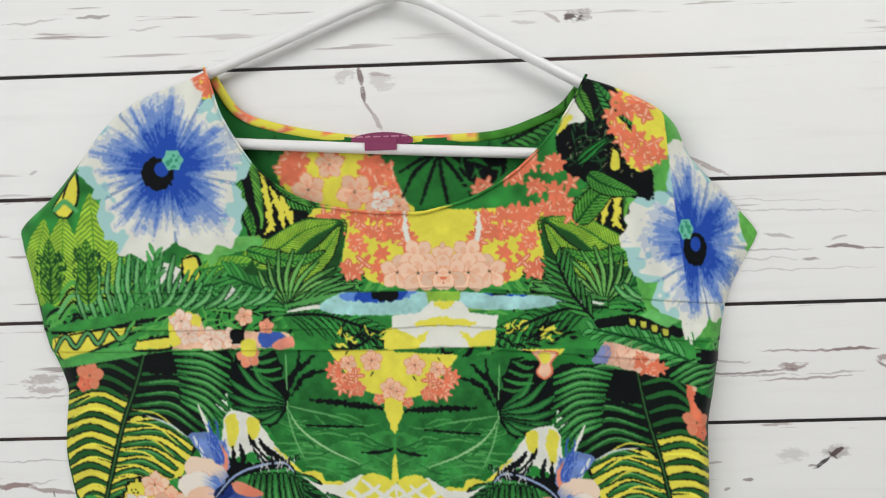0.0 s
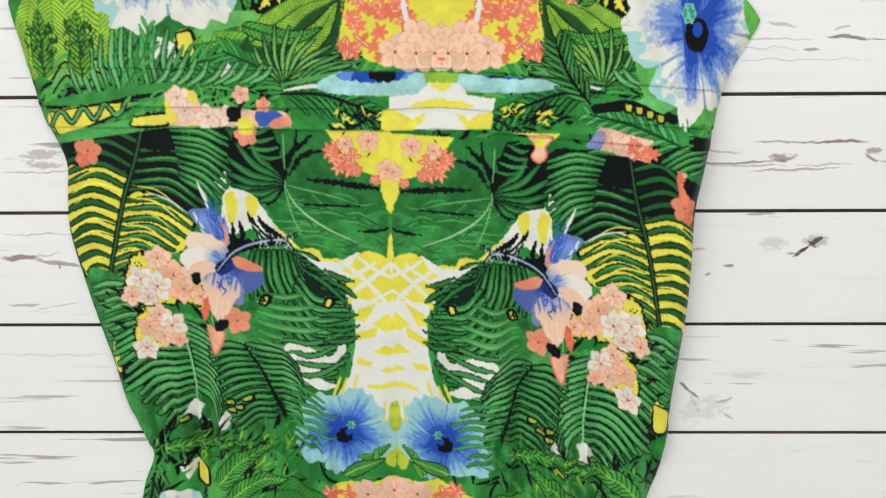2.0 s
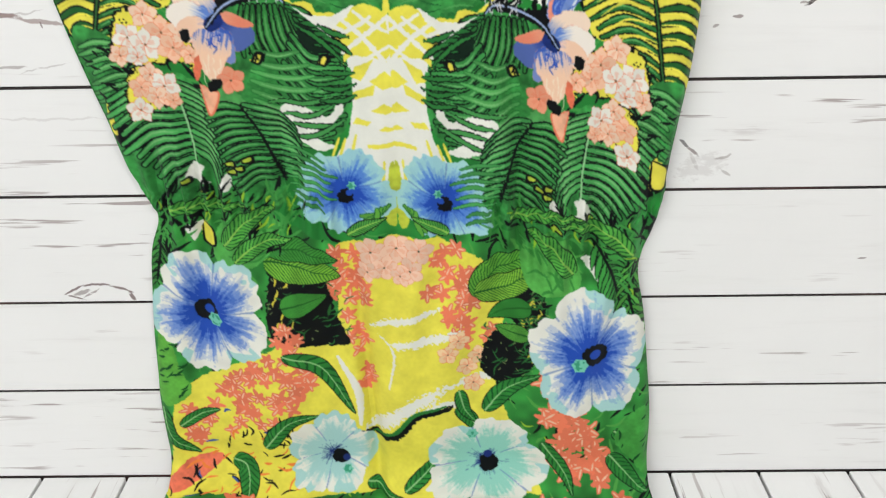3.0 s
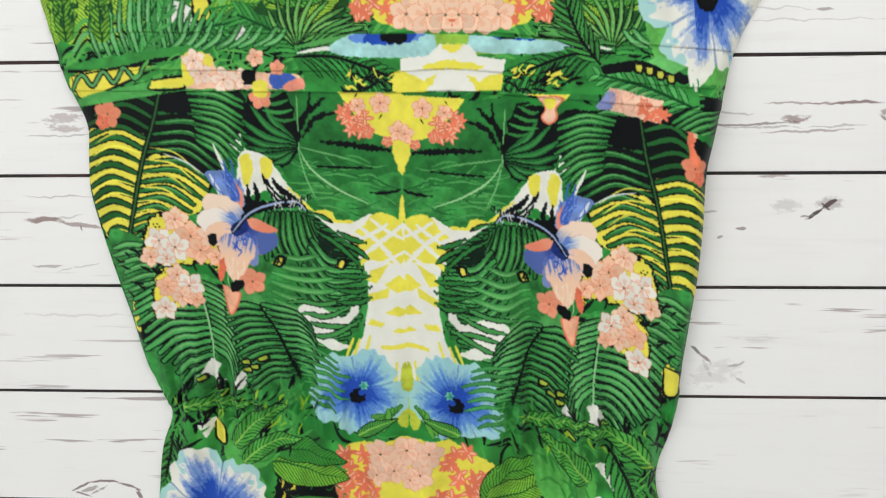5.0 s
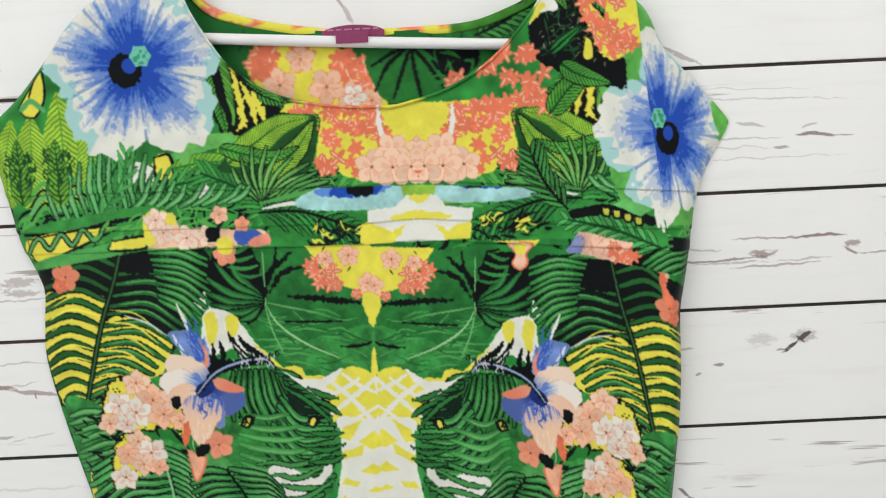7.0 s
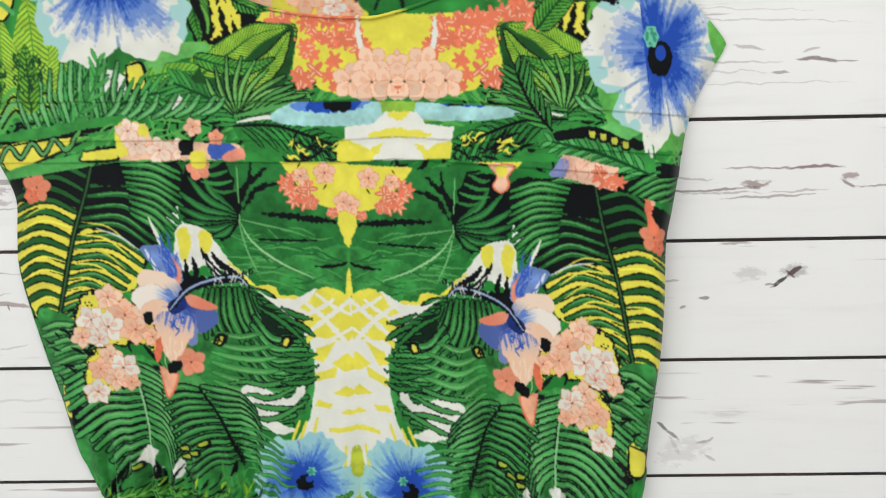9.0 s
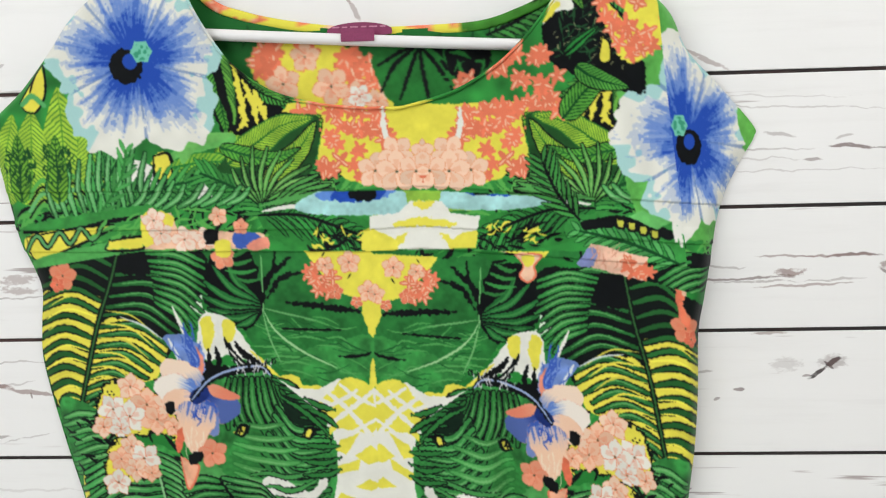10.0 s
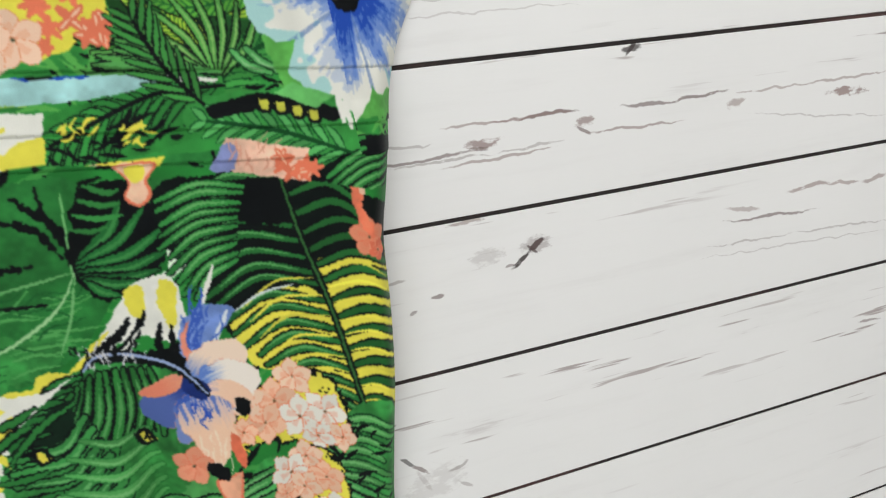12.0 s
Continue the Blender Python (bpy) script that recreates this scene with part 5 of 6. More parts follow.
f.blossoms([(174.0, 1603.0), (194.0, 1596.0), (198.0, 1582.0), (184.0, 1586.0)], 9, 7)
f.blossoms([(167.0, 1589.0), (182.0, 1576.0), (204.0, 1567.0), (202.0, 1551.0), (186.0, 1552.0)], 18, 6)
f.blossoms([(215.0, 1587.0), (226.0, 1563.0), (219.0, 1559.0)], 5, 6)
f.shape([(171.0, 1564.0), (176.0, 1560.0), (177.0, 1548.0), (169.0, 1548.0)], YELLOW, 0.7, True, 0.1, INK, 0.8)
f.shape([(130.0, 1574.0), (142.0, 1599.0), (151.0, 1585.0), (137.0, 1581.0)], WHITE, 0.6)
f.shape([(130.0, 1576.0), (137.0, 1588.0), (142.0, 1588.0), (136.0, 1579.0)], YELLOW, 0.6)
f.blade([(146.0, 1608.0), (151.0, 1596.0), (158.0, 1583.0)], 4.5, (110, 170, 60), 10, 1, DEEP, 0.4)
f.blossoms([(82.0, 1534.0), (120.0, 1564.0), (130.0, 1566.0), (140.0, 1541.0), (148.0, 1507.0), (119.0, 1521.0), (94.0, 1504.0)], 30, 6.5)
f.blade([(144.0, 1509.0), (165.0, 1532.0), (186.0, 1529.0)], 9, (96, 172, 62), 16, 1.0, DEEP, 0.36)
f.blade([(153.0, 1545.0), (167.0, 1536.0), (190.0, 1529.0)], 7, (90, 166, 66), 14, 1.0, DEEP, 0.36)

# ---- chest bands: strips of the same print, cut and shifted ----
f.allow = (gz > lower).astype(np.float32)
for flip in (1, -1):
    def q(p):
        return p if flip > 0 else (2 * YOKE_AXIS - p[0], p[1])
    f.shape([q((-82.0, 1444.0)), q((-46.0, 1450.0)), q((-29.0, 1445.0)), q((1.0, 1438.0)), q((1.0, 1417.0)), q((-56.0, 1418.0))], (48, 136, 60), 0.8)
    f.frond([q((-82.0, 1444.0)), q((-47.0, 1443.0)), q((1.0, 1425.0))], 12, 14 if flip > 0 else 26, 26 if flip > 0 else 14, 1.5, (52, 146, 66), INK, 40, 0.2, 0.05, 1.0, 0.7)
    f.scatter([q((-47.0, 1430.0)), q((1.0, 1429.0)), q((1.0, 1419.0)), q((-48.0, 1419.0))], 30, 10, 1.0, INK, 10, 30)
    f.stroke([q((-79.0, 1447.0)), q((-59.0, 1450.0)), q((-37.0, 1450.0))], WHITE, 1.6, 0.7)
    f.stroke([q((-81.0, 1451.0)), q((-50.0, 1457.0)), q((-28.0, 1460.0))], (90, 170, 90), 2.0, 0.8)
    for at in (q((-36.0, 1425.0)), q((-10.0, 1429.0))):
        f.scatter([(at[0] - 6, at[1] + 4), (at[0] + 6, at[1] + 4), (at[0] + 6, at[1] - 4), (at[0] - 6, at[1] - 4)], 10, 6, 1.0, YELLOW, 20, 40)
f.allow = ((gz > lower) & (gz < seam + 14) & (gx > (-54.0, 1461.0)[0] - 0) & (gx < (135.0, 1456.0)[0])).astype(np.float32)
upper = [(-55.0, 1450.0), (-28.0, 1464.0), (2.0, 1465.0), (24.0, 1461.0), (30.0, 1453.0), (25.0, 1444.0), (-29.0, 1443.0)]
for mirrored in (False, True):
    def m(p):
        return (2 * YOKE_AXIS - p[0], p[1] + (2 if mirrored else 0)) if mirrored else p
    f.shape([m(p) for p in [(-44.0, 1448.0), (-28.0, 1464.0), (43.0, 1464.0), (43.0, 1442.0), (-29.0, 1443.0)]], (150, 196, 70), 0.6, False)
    f.shape([m(p) for p in upper], AQUA, 0.6)
    f.shape([m(p) for p in [(-37.0, 1456.0), (-24.0, 1464.0), (22.0, 1464.0), (19.0, 1458.0), (2.0, 1454.0)]], (96, 142, 224), 1.2)
    f.shape([m(p) for p in [(-25.0, 1454.0), (-19.0, 1464.0), (15.0, 1464.0), (13.0, 1458.0), (2.0, 1453.0)]], BLUE, 1.2)
    f.shape([m(p) for p in [(-13.0, 1456.0), (-11.0, 1464.0), (5.0, 1464.0), (6.0, 1455.0), (-2.0, 1453.0)]], INK, 0.8)
f.shape([(2.0, 1442.0), (23.0, 1444.0), (32.0, 1452.0), (55.0, 1452.0), (62.0, 1443.0), (83.0, 1440.0), (78.0, 1416.0), (1.0, 1417.0)], WHITE, 0.6, False, 0.04)
for a, b, c in (((21.0, 1435.0), (42.0, 1437.0), (64.0, 1434.0)), ((5.0, 1427.0), (18.0, 1420.0), (28.0, 1428.0)), ((79.0, 1427.0), (65.0, 1420.0), (55.0, 1428.0)), ((36.0, 1451.0), (43.0, 1449.0), (48.0, 1451.0)), ((5.0, 1425.0), (5.0, 1420.0), (22.0, 1418.0))):
    f.stroke([a, b, c], YELLOW, 3.2, 0.6, 0.8)
f.shape([(0.0, 1432.0), (20.0, 1425.0), (20.0, 1416.0), (-4.0, 1416.0)], YELLOW, 0.8)
f.shape([(81.0, 1430.0), (64.0, 1425.0), (61.0, 1417.0), (77.0, 1416.0)], YELLOW, 0.8)
f.allow = (gz > lower).astype(np.float32)
# near side: plaited strip, yellow zigzag and a strip of peach flowers
f.shape([(-269.0, 1438.0), (-192.0, 1451.0), (-161.0, 1453.0), (-162.0, 1438.0), (-254.0, 1419.0)], (60, 150, 70), 0.7)
f.stroke([(-267.0, 1435.0), (-234.0, 1434.0), (-197.0, 1442.0), (-170.0, 1445.0)], INK, 1.8, 0.5, 0.8)
f.shape([(-265.0, 1431.0), (-216.0, 1438.0), (-193.0, 1438.0), (-226.0, 1423.0), (-259.0, 1413.0)], YELLOW, 0.6, True, 0.1, INK, 1.0)
zig = []
for i in range(8):
    px = (-265.0, 1426.0)[0] + i * 9.0
    zig.append((px, (-265.0, 1426.0)[1] + (4.5 if i % 2 else -5.5) + i * 1.3))
f.stroke(zig, INK, 2.3, 0.1)
f.stroke(zig, (96, 170, 104), 1.3, 0.1)
f.scatter([(-216.0, 1434.0), (-175.0, 1442.0), (-171.0, 1429.0), (-207.0, 1425.0)], 22, 10, 1.6, LEAF, 40, 12)
f.shape([(-261.0, 1413.0), (-217.0, 1423.0), (-175.0, 1429.0), (-176.0, 1421.0), (-255.0, 1406.0)], (84, 170, 88), 0.6)
f.shape([(-198.0, 1427.0), (-171.0, 1430.0), (-171.0, 1421.0), (-199.0, 1420.0)], YELLOW, 0.8, False, 0.1, INK, 1.0)
f.shape([(-172.0, 1446.0), (-148.0, 1448.0), (-144.0, 1435.0), (-78.0, 1431.0), (-75.0, 1419.0), (-169.0, 1420.0)], (246, 196, 170), 0.6, False)
f.shape([(-170.0, 1446.0), (-150.0, 1447.0), (-148.0, 1437.0), (-169.0, 1422.0)], YELLOW, 1.0)
for at, size in (((-162.0, 1442.0), 9), ((-157.0, 1432.0), 9), ((-139.0, 1427.0), 10), ((-124.0, 1428.0), 8)):
    f.plumeria(at, size, 30, (250, 224, 212), (240, 150, 120))
f.shape([(-102.0, 1431.0), (-87.0, 1432.0), (-80.0, 1427.0), (-87.0, 1420.0), (-100.0, 1421.0)], (60, 96, 190), 1.2)
f.shape([(-89.0, 1425.0), (-76.0, 1428.0), (-76.0, 1419.0), (-92.0, 1419.0)], (240, 150, 130), 1.0)
f.plumeria((-113.0, 1444.0), 7, 40, PEACH)
f.plumeria((-96.0, 1436.0), 6, 10, (246, 170, 140))
f.shape([(-124.0, 1433.0), (-115.0, 1434.0), (-114.0, 1425.0), (-123.0, 1424.0)], INK, 0.8)
f.allow = None
f.plumeria((-111.0, 1413.0), 9, 30, (246, 150, 120), PEACH)
f.shape([(-116.0, 1425.0), (-105.0, 1425.0), (-106.0, 1414.0), (-115.0, 1414.0)], YELLOW, 0.6)
f.shape([(108.0, 1412.0), (127.0, 1411.0), (122.0, 1403.0), (123.0, 1396.0), (117.0, 1391.0), (111.0, 1396.0), (114.0, 1403.0)], PEACH, 0.6, True, 0.1, CORAL, 0.8)
f.shape([(113.0, 1410.0), (122.0, 1410.0), (120.0, 1403.0), (115.0, 1403.0)], YELLOW, 0.5)
# far side: beads, pale leaf strips and a slanting peach strip
f.shape([(151.0, 1439.0), (197.0, 1438.0), (225.0, 1429.0), (225.0, 1403.0), (151.0, 1421.0)], (58, 150, 70), 0.7)
f.frond([(225.0, 1403.0), (189.0, 1419.0), (155.0, 1428.0)], 9, 18, 18, 1.6, (86, 172, 96), DEEP, 38, 0.1)
f.frond([(155.0, 1436.0), (139.0, 1456.0), (129.0, 1478.0)], 8, 22, 22, 1.3, (66, 150, 70), INK, 34, 0.0)
f.stroke([(159.0, 1432.0), (185.0, 1434.0), (218.0, 1424.0)], INK, 4.2, 0.2)
for at in ((184.0, 1433.0), (192.0, 1431.0), (200.0, 1428.0), (208.0, 1425.0)):
    f.shape([(at[0] - 2.6, at[1] + 2.8), (at[0] + 2.6, at[1] + 2.2), (at[0] + 2.4, at[1] - 3.4), (at[0] - 2.4, at[1] - 2.8)], (200, 200, 70), 0.3, True, 0.1, INK, 0.9)
f.shape([(163.0, 1419.0), (203.0, 1408.0), (201.0, 1391.0), (153.0, 1404.0)], (246, 196, 176), 0.5, False, 0.1)
f.shape([(153.0, 1404.0), (162.0, 1416.0), (167.0, 1412.0), (163.0, 1401.0)], (140, 150, 210), 0.8)
f.blossoms([(188.0, 1408.0), (203.0, 1403.0), (201.0, 1393.0), (188.0, 1397.0)], 7, 5)
f.scatter([(165.0, 1412.0), (188.0, 1408.0), (188.0, 1397.0), (165.0, 1402.0)], 16, 8, 0.4, (226, 160, 140), 70, 20)
f.stroke([(221.0, 1437.0), (223.0, 1420.0)], WHITE, 1.8, 0.3)
f.stroke([(224.0, 1429.0), (227.0, 1416.0)], WHITE, 1.6, 0.3)
f.shape([(189.0, 1438.0), (199.0, 1442.0), (220.0, 1433.0), (209.0, 1428.0)], (108, 192, 108), 0.5, False)

# ---- skirt, below the waist ----
hip = np.interp(gx, [(-219.0, 1135.0)[0], (-138.0, 1151.0)[0], (-52.0, 1116.0)[0], (-32.0, 1125.0)[0], (37.0, 1124.0)[0], (95.0, 1130.0)[0], (142.0, 1127.0)[0], (223.0, 1103.0)[0]],
                [(-219.0, 1135.0)[1], (-138.0, 1151.0)[1], (-52.0, 1116.0)[1], (-32.0, 1125.0)[1], (37.0, 1124.0)[1], (95.0, 1130.0)[1], (142.0, 1127.0)[1], (223.0, 1103.0)[1]])
f.allow = (gz < hip + 4 * (value_noise(gx, gz, 6, 3) - 0.5)).astype(np.float32)
f.lay((slice(None), slice(None)), np.ones(gx.shape), np.array((52, 140, 62)) * (0.75 + 0.5 * value_noise(gx, gz, 10, 8))[..., None])
everywhere = [(-250, 1150), (260, 1150), (260, 770), (-250, 770)]
f.scatter(everywhere, 420, 20, 1.5, INK, 60, 50)
f.scatter(everywhere, 380, 20, 1.5, (84, 168, 76), 60, 50)
f.scatter(everywhere, 120, 12, 1.2, LIME, 60, 50)
f.shape([(-52.0, 1116.0), (-2.0, 1126.0), (37.0, 1124.0), (76.0, 1103.0), (97.0, 1048.0), (89.0, 962.0), (136.0, 847.0), (-243.0, 834.0), (-220.0, 958.0), (-109.0, 1016.0), (-58.0, 1020.0)], YELLOW, 1.0, False)
f.blossoms([(-57.0, 1111.0), (-33.0, 1105.0), (-28.0, 1048.0), (-39.0, 995.0), (-57.0, 1044.0)], 22, 7.5)
f.blossoms([(-75.0, 1072.0), (-50.0, 1080.0), (-42.0, 1044.0)], 8, 8)
f.blossoms([(-33.0, 1018.0), (-29.0, 960.0), (-40.0, 964.0)], 5, 7)
f.blossoms([(25.0, 1115.0), (71.0, 1103.0), (97.0, 1048.0), (78.0, 999.0), (46.0, 1030.0), (26.0, 1065.0)], 38, 7.5)
for at, size, turn in (((-22.0, 1111.0), 14, 20), ((-0.0, 1112.0), 14, 50), ((20.0, 1113.0), 13, 80), ((-11.0, 1094.0), 12, 0), ((12.0, 1093.0), 12, 40), ((3.0, 1086.0), 9, 90), ((-26.0, 1091.0), 10, 60)):
    f.plumeria(at, size, turn, (248, 204, 184), (240, 150, 120))
for a, b, c, w in (((-26.0, 1033.0), (6.0, 1043.0), (36.0, 1052.0), 3.5), ((-11.0, 1014.0), (26.0, 1020.0), (57.0, 1028.0), 4.5), ((-21.0, 1025.0), (-6.0, 1004.0), (-12.0, 965.0), 1.4), ((-37.0, 910.0), (3.0, 941.0), (41.0, 968.0), 7), ((46.0, 967.0), (73.0, 974.0), (89.0, 975.0), 4), ((14.0, 938.0), (41.0, 948.0), (57.0, 941.0), 4)):
    f.stroke([a, b, c], WHITE, w, 0.7, 1.2)
f.stroke([(-60.0, 996.0), (-43.0, 959.0), (-42.0, 918.0)], WHITE, 4, 0.7)
for at, turn in (((44.0, 1005.0), 10), ((62.0, 988.0), 50), ((73.0, 999.0), 30), ((54.0, 1019.0), 70), ((68.0, 968.0), 0)):
    f.plumeria(at, 10, turn, (250, 210, 170), CORAL)
# dark corners and banana leaves
f.shape([(-111.0, 1094.0), (-73.0, 1096.0), (-57.0, 1038.0), (-48.0, 1010.0), (-89.0, 1013.0), (-119.0, 1027.0)], INK, 1.4)
f.shape([(75.0, 999.0), (88.0, 1024.0), (127.0, 1038.0), (129.0, 1001.0), (99.0, 970.0), (78.0, 980.0)], INK, 1.4)
f.shape([(99.0, 1084.0), (126.0, 1087.0), (130.0, 1032.0), (103.0, 1038.0)], INK, 1.2)
for outline in ([(-109.0, 1088.0), (-88.0, 1089.0), (-98.0, 1028.0), (-116.0, 1028.0)], [(111.0, 1074.0), (126.0, 1072.0), (127.0, 1001.0), (114.0, 1005.0)]):
    f.scatter(outline, 24, 10, 1.2, (220, 205, 60), 70, 18)
for outline in ([(-111.0, 1088.0), (-54.0, 1087.0), (-48.0, 1010.0), (-114.0, 1022.0)], [(75.0, 1024.0), (127.0, 1038.0), (130.0, 988.0), (84.0, 975.0)], [(99.0, 1084.0), (126.0, 1087.0), (130.0, 1032.0), (103.0, 1038.0)]):
    f.scatter(outline, 46, 12, 0.8, (40, 110, 52), 45, 40)
    f.scatter(outline, 30, 4, 0.5, (130, 150, 90), 45, 60)
for points, w, tone in (([(-118.0, 1099.0), (-88.0, 1095.0), (-52.0, 1082.0)], 17, (120, 180, 54)), ([(-117.0, 1110.0), (-87.0, 1110.0), (-53.0, 1099.0)], 11, (60, 142, 54)), ([(-106.0, 1054.0), (-86.0, 1059.0), (-65.0, 1064.0)], 12, (70, 156, 60)),
                        ([(72.0, 1062.0), (86.0, 1089.0), (125.0, 1102.0)], 15, (96, 166, 54)), ([(69.0, 1068.0), (97.0, 1072.0), (125.0, 1092.0)], 14, (130, 184, 56)), ([(119.0, 1054.0), (97.0, 1048.0), (81.0, 1039.0)], 10, (50, 136, 54)), ([(118.0, 1024.0), (100.0, 1026.0), (88.0, 1030.0)], 9, (90, 160, 60))):
    f.blade(points, w, tone, 20, 1.0, (34, 96, 40), 0.34)
f.shape([(-148.0, 1140.0), (-123.0, 1149.0), (-100.0, 1137.0), (-118.0, 1099.0), (-153.0, 1094.0), (-162.0, 1115.0)], (84, 170, 80), 0.8)
f.shape([(110.0, 1111.0), (142.0, 1127.0), (163.0, 1078.0), (136.0, 1068.0), (116.0, 1075.0)], (88, 174, 80), 0.8)
f.scatter([(-148.0, 1142.0), (-111.0, 1139.0), (-113.0, 1099.0), (-153.0, 1100.0)], 30, 18, 1.4, (56, 140, 62), 30, 30)
f.scatter([(110.0, 1116.0), (148.0, 1121.0), (161.0, 1072.0), (121.0, 1070.0)], 30, 18, 1.4, (56, 140, 62), 120, 30)
f.shape([(-169.0, 1136.0), (-160.0, 1131.0), (-159.0, 1115.0), (-169.0, 1117.0)], YELLOW, 0.7, True, 0.1, INK, 1.0)
f.shape([(-184.0, 1133.0), (-169.0, 1136.0), (-176.0, 1120.0)], WHITE, 0.7)
f.shape([(161.0, 1105.0), (174.0, 1097.0), (187.0, 1078.0), (175.0, 1082.0)], WHITE, 0.7)
f.frond([(173.0, 1117.0), (189.0, 1088.0), (204.0, 1040.0)], 12, 24, 24, 1.8, (60, 148, 66), INK, 40, 0.2)
f.frond([(211.0, 1102.0), (207.0, 1063.0), (221.0, 1023.0)], 8, 18, 18, 1.8, (86, 170, 70), INK, 40, 0.2)
f.frond([(-204.0, 1135.0), (-211.0, 1107.0), (-218.0, 1079.0)], 8, 18, 18, 1.6, (70, 150, 70), INK, 40, 0.2)
# coral and yellow tangle
f.blossoms([(-183.0, 955.0), (-121.0, 1003.0), (-91.0, 995.0), (-83.0, 960.0), (-128.0, 925.0), (-177.0, 908.0)], 48, 8)
f.blossoms([(-108.0, 1034.0), (-89.0, 1013.0), (-101.0, 997.0), (-115.0, 1004.0)], 10, 7)
f.blossoms([(129.0, 1001.0), (152.0, 959.0), (188.0, 909.0), (204.0, 857.0), (157.0, 864.0), (132.0, 943.0)], 50, 10)
f.blossoms([(-211.0, 943.0), (-187.0, 927.0), (-190.0, 899.0), (-212.0, 901.0)], 8, 8)
f.shape([(-240.0, 848.0), (-221.0, 874.0), (-184.0, 881.0), (-195.0, 863.0), (-225.0, 844.0)], (240, 120, 92), 0.8)
f.scatter([(-190.0, 899.0), (-107.0, 925.0), (-114.0, 840.0), (-232.0, 832.0)], 70, 12, 1.0, INK, 50, 50)
f.scatter([(-190.0, 899.0), (-107.0, 925.0), (-114.0, 840.0), (-232.0, 832.0)], 50, 14, 1.2, (250, 140, 60), 30, 40)
f.scatter([(-185.0, 941.0), (-84.0, 947.0), (-92.0, 836.0), (-232.0, 832.0)], 14, 14, 1.2, (60, 90, 180), -30, 30)
for points, w in (([(-220.0, 917.0), (-203.0, 927.0), (-180.0, 935.0)], 6), ([(-235.0, 939.0), (-232.0, 905.0), (-206.0, 882.0)], 8), ([(-110.0, 1004.0), (-76.0, 985.0), (-47.0, 932.0)], 8), ([(-137.0, 895.0), (-112.0, 925.0), (-83.0, 930.0)], 8),
                  ([(-173.0, 876.0), (-158.0, 868.0), (-154.0, 825.0)], 11), ([(79.0, 935.0), (100.0, 964.0), (130.0, 982.0)], 9), ([(52.0, 942.0), (68.0, 922.0), (77.0, 901.0)], 7), ([(54.0, 961.0), (60.0, 937.0), (71.0, 922.0)], 6),
                  ([(134.0, 903.0), (157.0, 871.0), (164.0, 849.0)], 7), ([(201.0, 886.0), (220.0, 863.0), (239.0, 843.0)], 9), ([(204.0, 914.0), (223.0, 898.0), (238.0, 879.0)], 8), ([(-37.0, 854.0), (-17.0, 843.0), (1.0, 842.0)], 6), ([(1.0, 850.0), (24.0, 874.0), (41.0, 900.0)], 7)):
    f.blade(points, w, (46, 132, 56), 10, 1.0, DEEP, 0.25, (150, 200, 140))
f.stroke([(-40.0, 907.0), (-9.0, 909.0), (14.0, 935.0), (46.0, 943.0)], INK, 4.2, 0.5, 0.7)
f.stroke([(-32.0, 905.0), (-9.0, 913.0), (11.0, 936.0), (41.0, 946.0)], (44, 128, 56), 2.2, 0.6, 0.6)
f.shape([(-227.0, 1021.0), (-216.0, 1020.0), (-211.0, 983.0), (-205.0, 955.0), (-235.0, 946.0)], (100, 180, 70), 0.8)
f.scatter([(-226.0, 1021.0), (-213.0, 1008.0), (-210.0, 956.0), (-233.0, 959.0)], 24, 8, 1.0, DEEP, 30, 20)
f.shape([(205.0, 907.0), (234.0, 940.0), (245.0, 860.0), (225.0, 877.0)], (70, 160, 70), 0.8)
f.scatter([(205.0, 907.0), (234.0, 940.0), (245.0, 860.0), (225.0, 877.0)], 24, 8, 1.0, DEEP, 60, 20)
f.allow = (gz < 1190).astype(np.float32)
for outline, way in (([(-208.0, 1157.0), (-98.0, 1163.0), (-103.0, 1099.0), (-155.0, 1135.0), (-216.0, 1096.0)], 60), ([(85.0, 1140.0), (216.0, 1128.0), (218.0, 1052.0), (174.0, 1107.0), (96.0, 1101.0)], 120)):
    f.scatter(outline, 90, 16, 1.3, INK, way, 30)
    f.scatter(outline, 90, 16, 1.3, (70, 158, 74), way, 30)
    f.scatter(outline, 30, 10, 1.0, LIME, way, 30)
for points, w in (([(-198.0, 1149.0), (-169.0, 1152.0), (-127.0, 1153.0)], 6), ([(-151.0, 1115.0), (-129.0, 1138.0), (-104.0, 1149.0)], 9), ([(-142.0, 1101.0), (-121.0, 1116.0), (-92.0, 1120.0)], 8), ([(208.0, 1103.0), (181.0, 1127.0), (142.0, 1134.0)], 8),
                  ([(155.0, 1087.0), (139.0, 1109.0), (114.0, 1129.0)], 9), ([(99.0, 1141.0), (124.0, 1141.0), (161.0, 1140.0)], 6), ([(-42.0, 1124.0), (-21.0, 1138.0), (-7.0, 1143.0)], 5), ([(46.0, 1126.0), (27.0, 1139.0), (15.0, 1143.0)], 5)):
    f.blade(points, w, (86, 170, 70), 14, 1.0, DEEP, 0.3, (150, 200, 90))
f.hibiscus((-175.0, 1045.0), 66, 40, (0.86, 1.0), 0, 0.46, WHITE, SKY, BLUE, (-3, 2), (8, -12), 5)
f.hibiscus((174.0, 1002.0), 72, 20, (0.80, 1.0), 0.12, 0.46, WHITE, SKY, BLUE, (5, 4), (-14, -10), 8)
f.hibiscus((-72.0, 886.0), 50, 80, (0.9, 0.95), 0, 0.16, WHITE, (170, 215, 220), (30, 50, 120), (8, -6), (24, -34), 11)
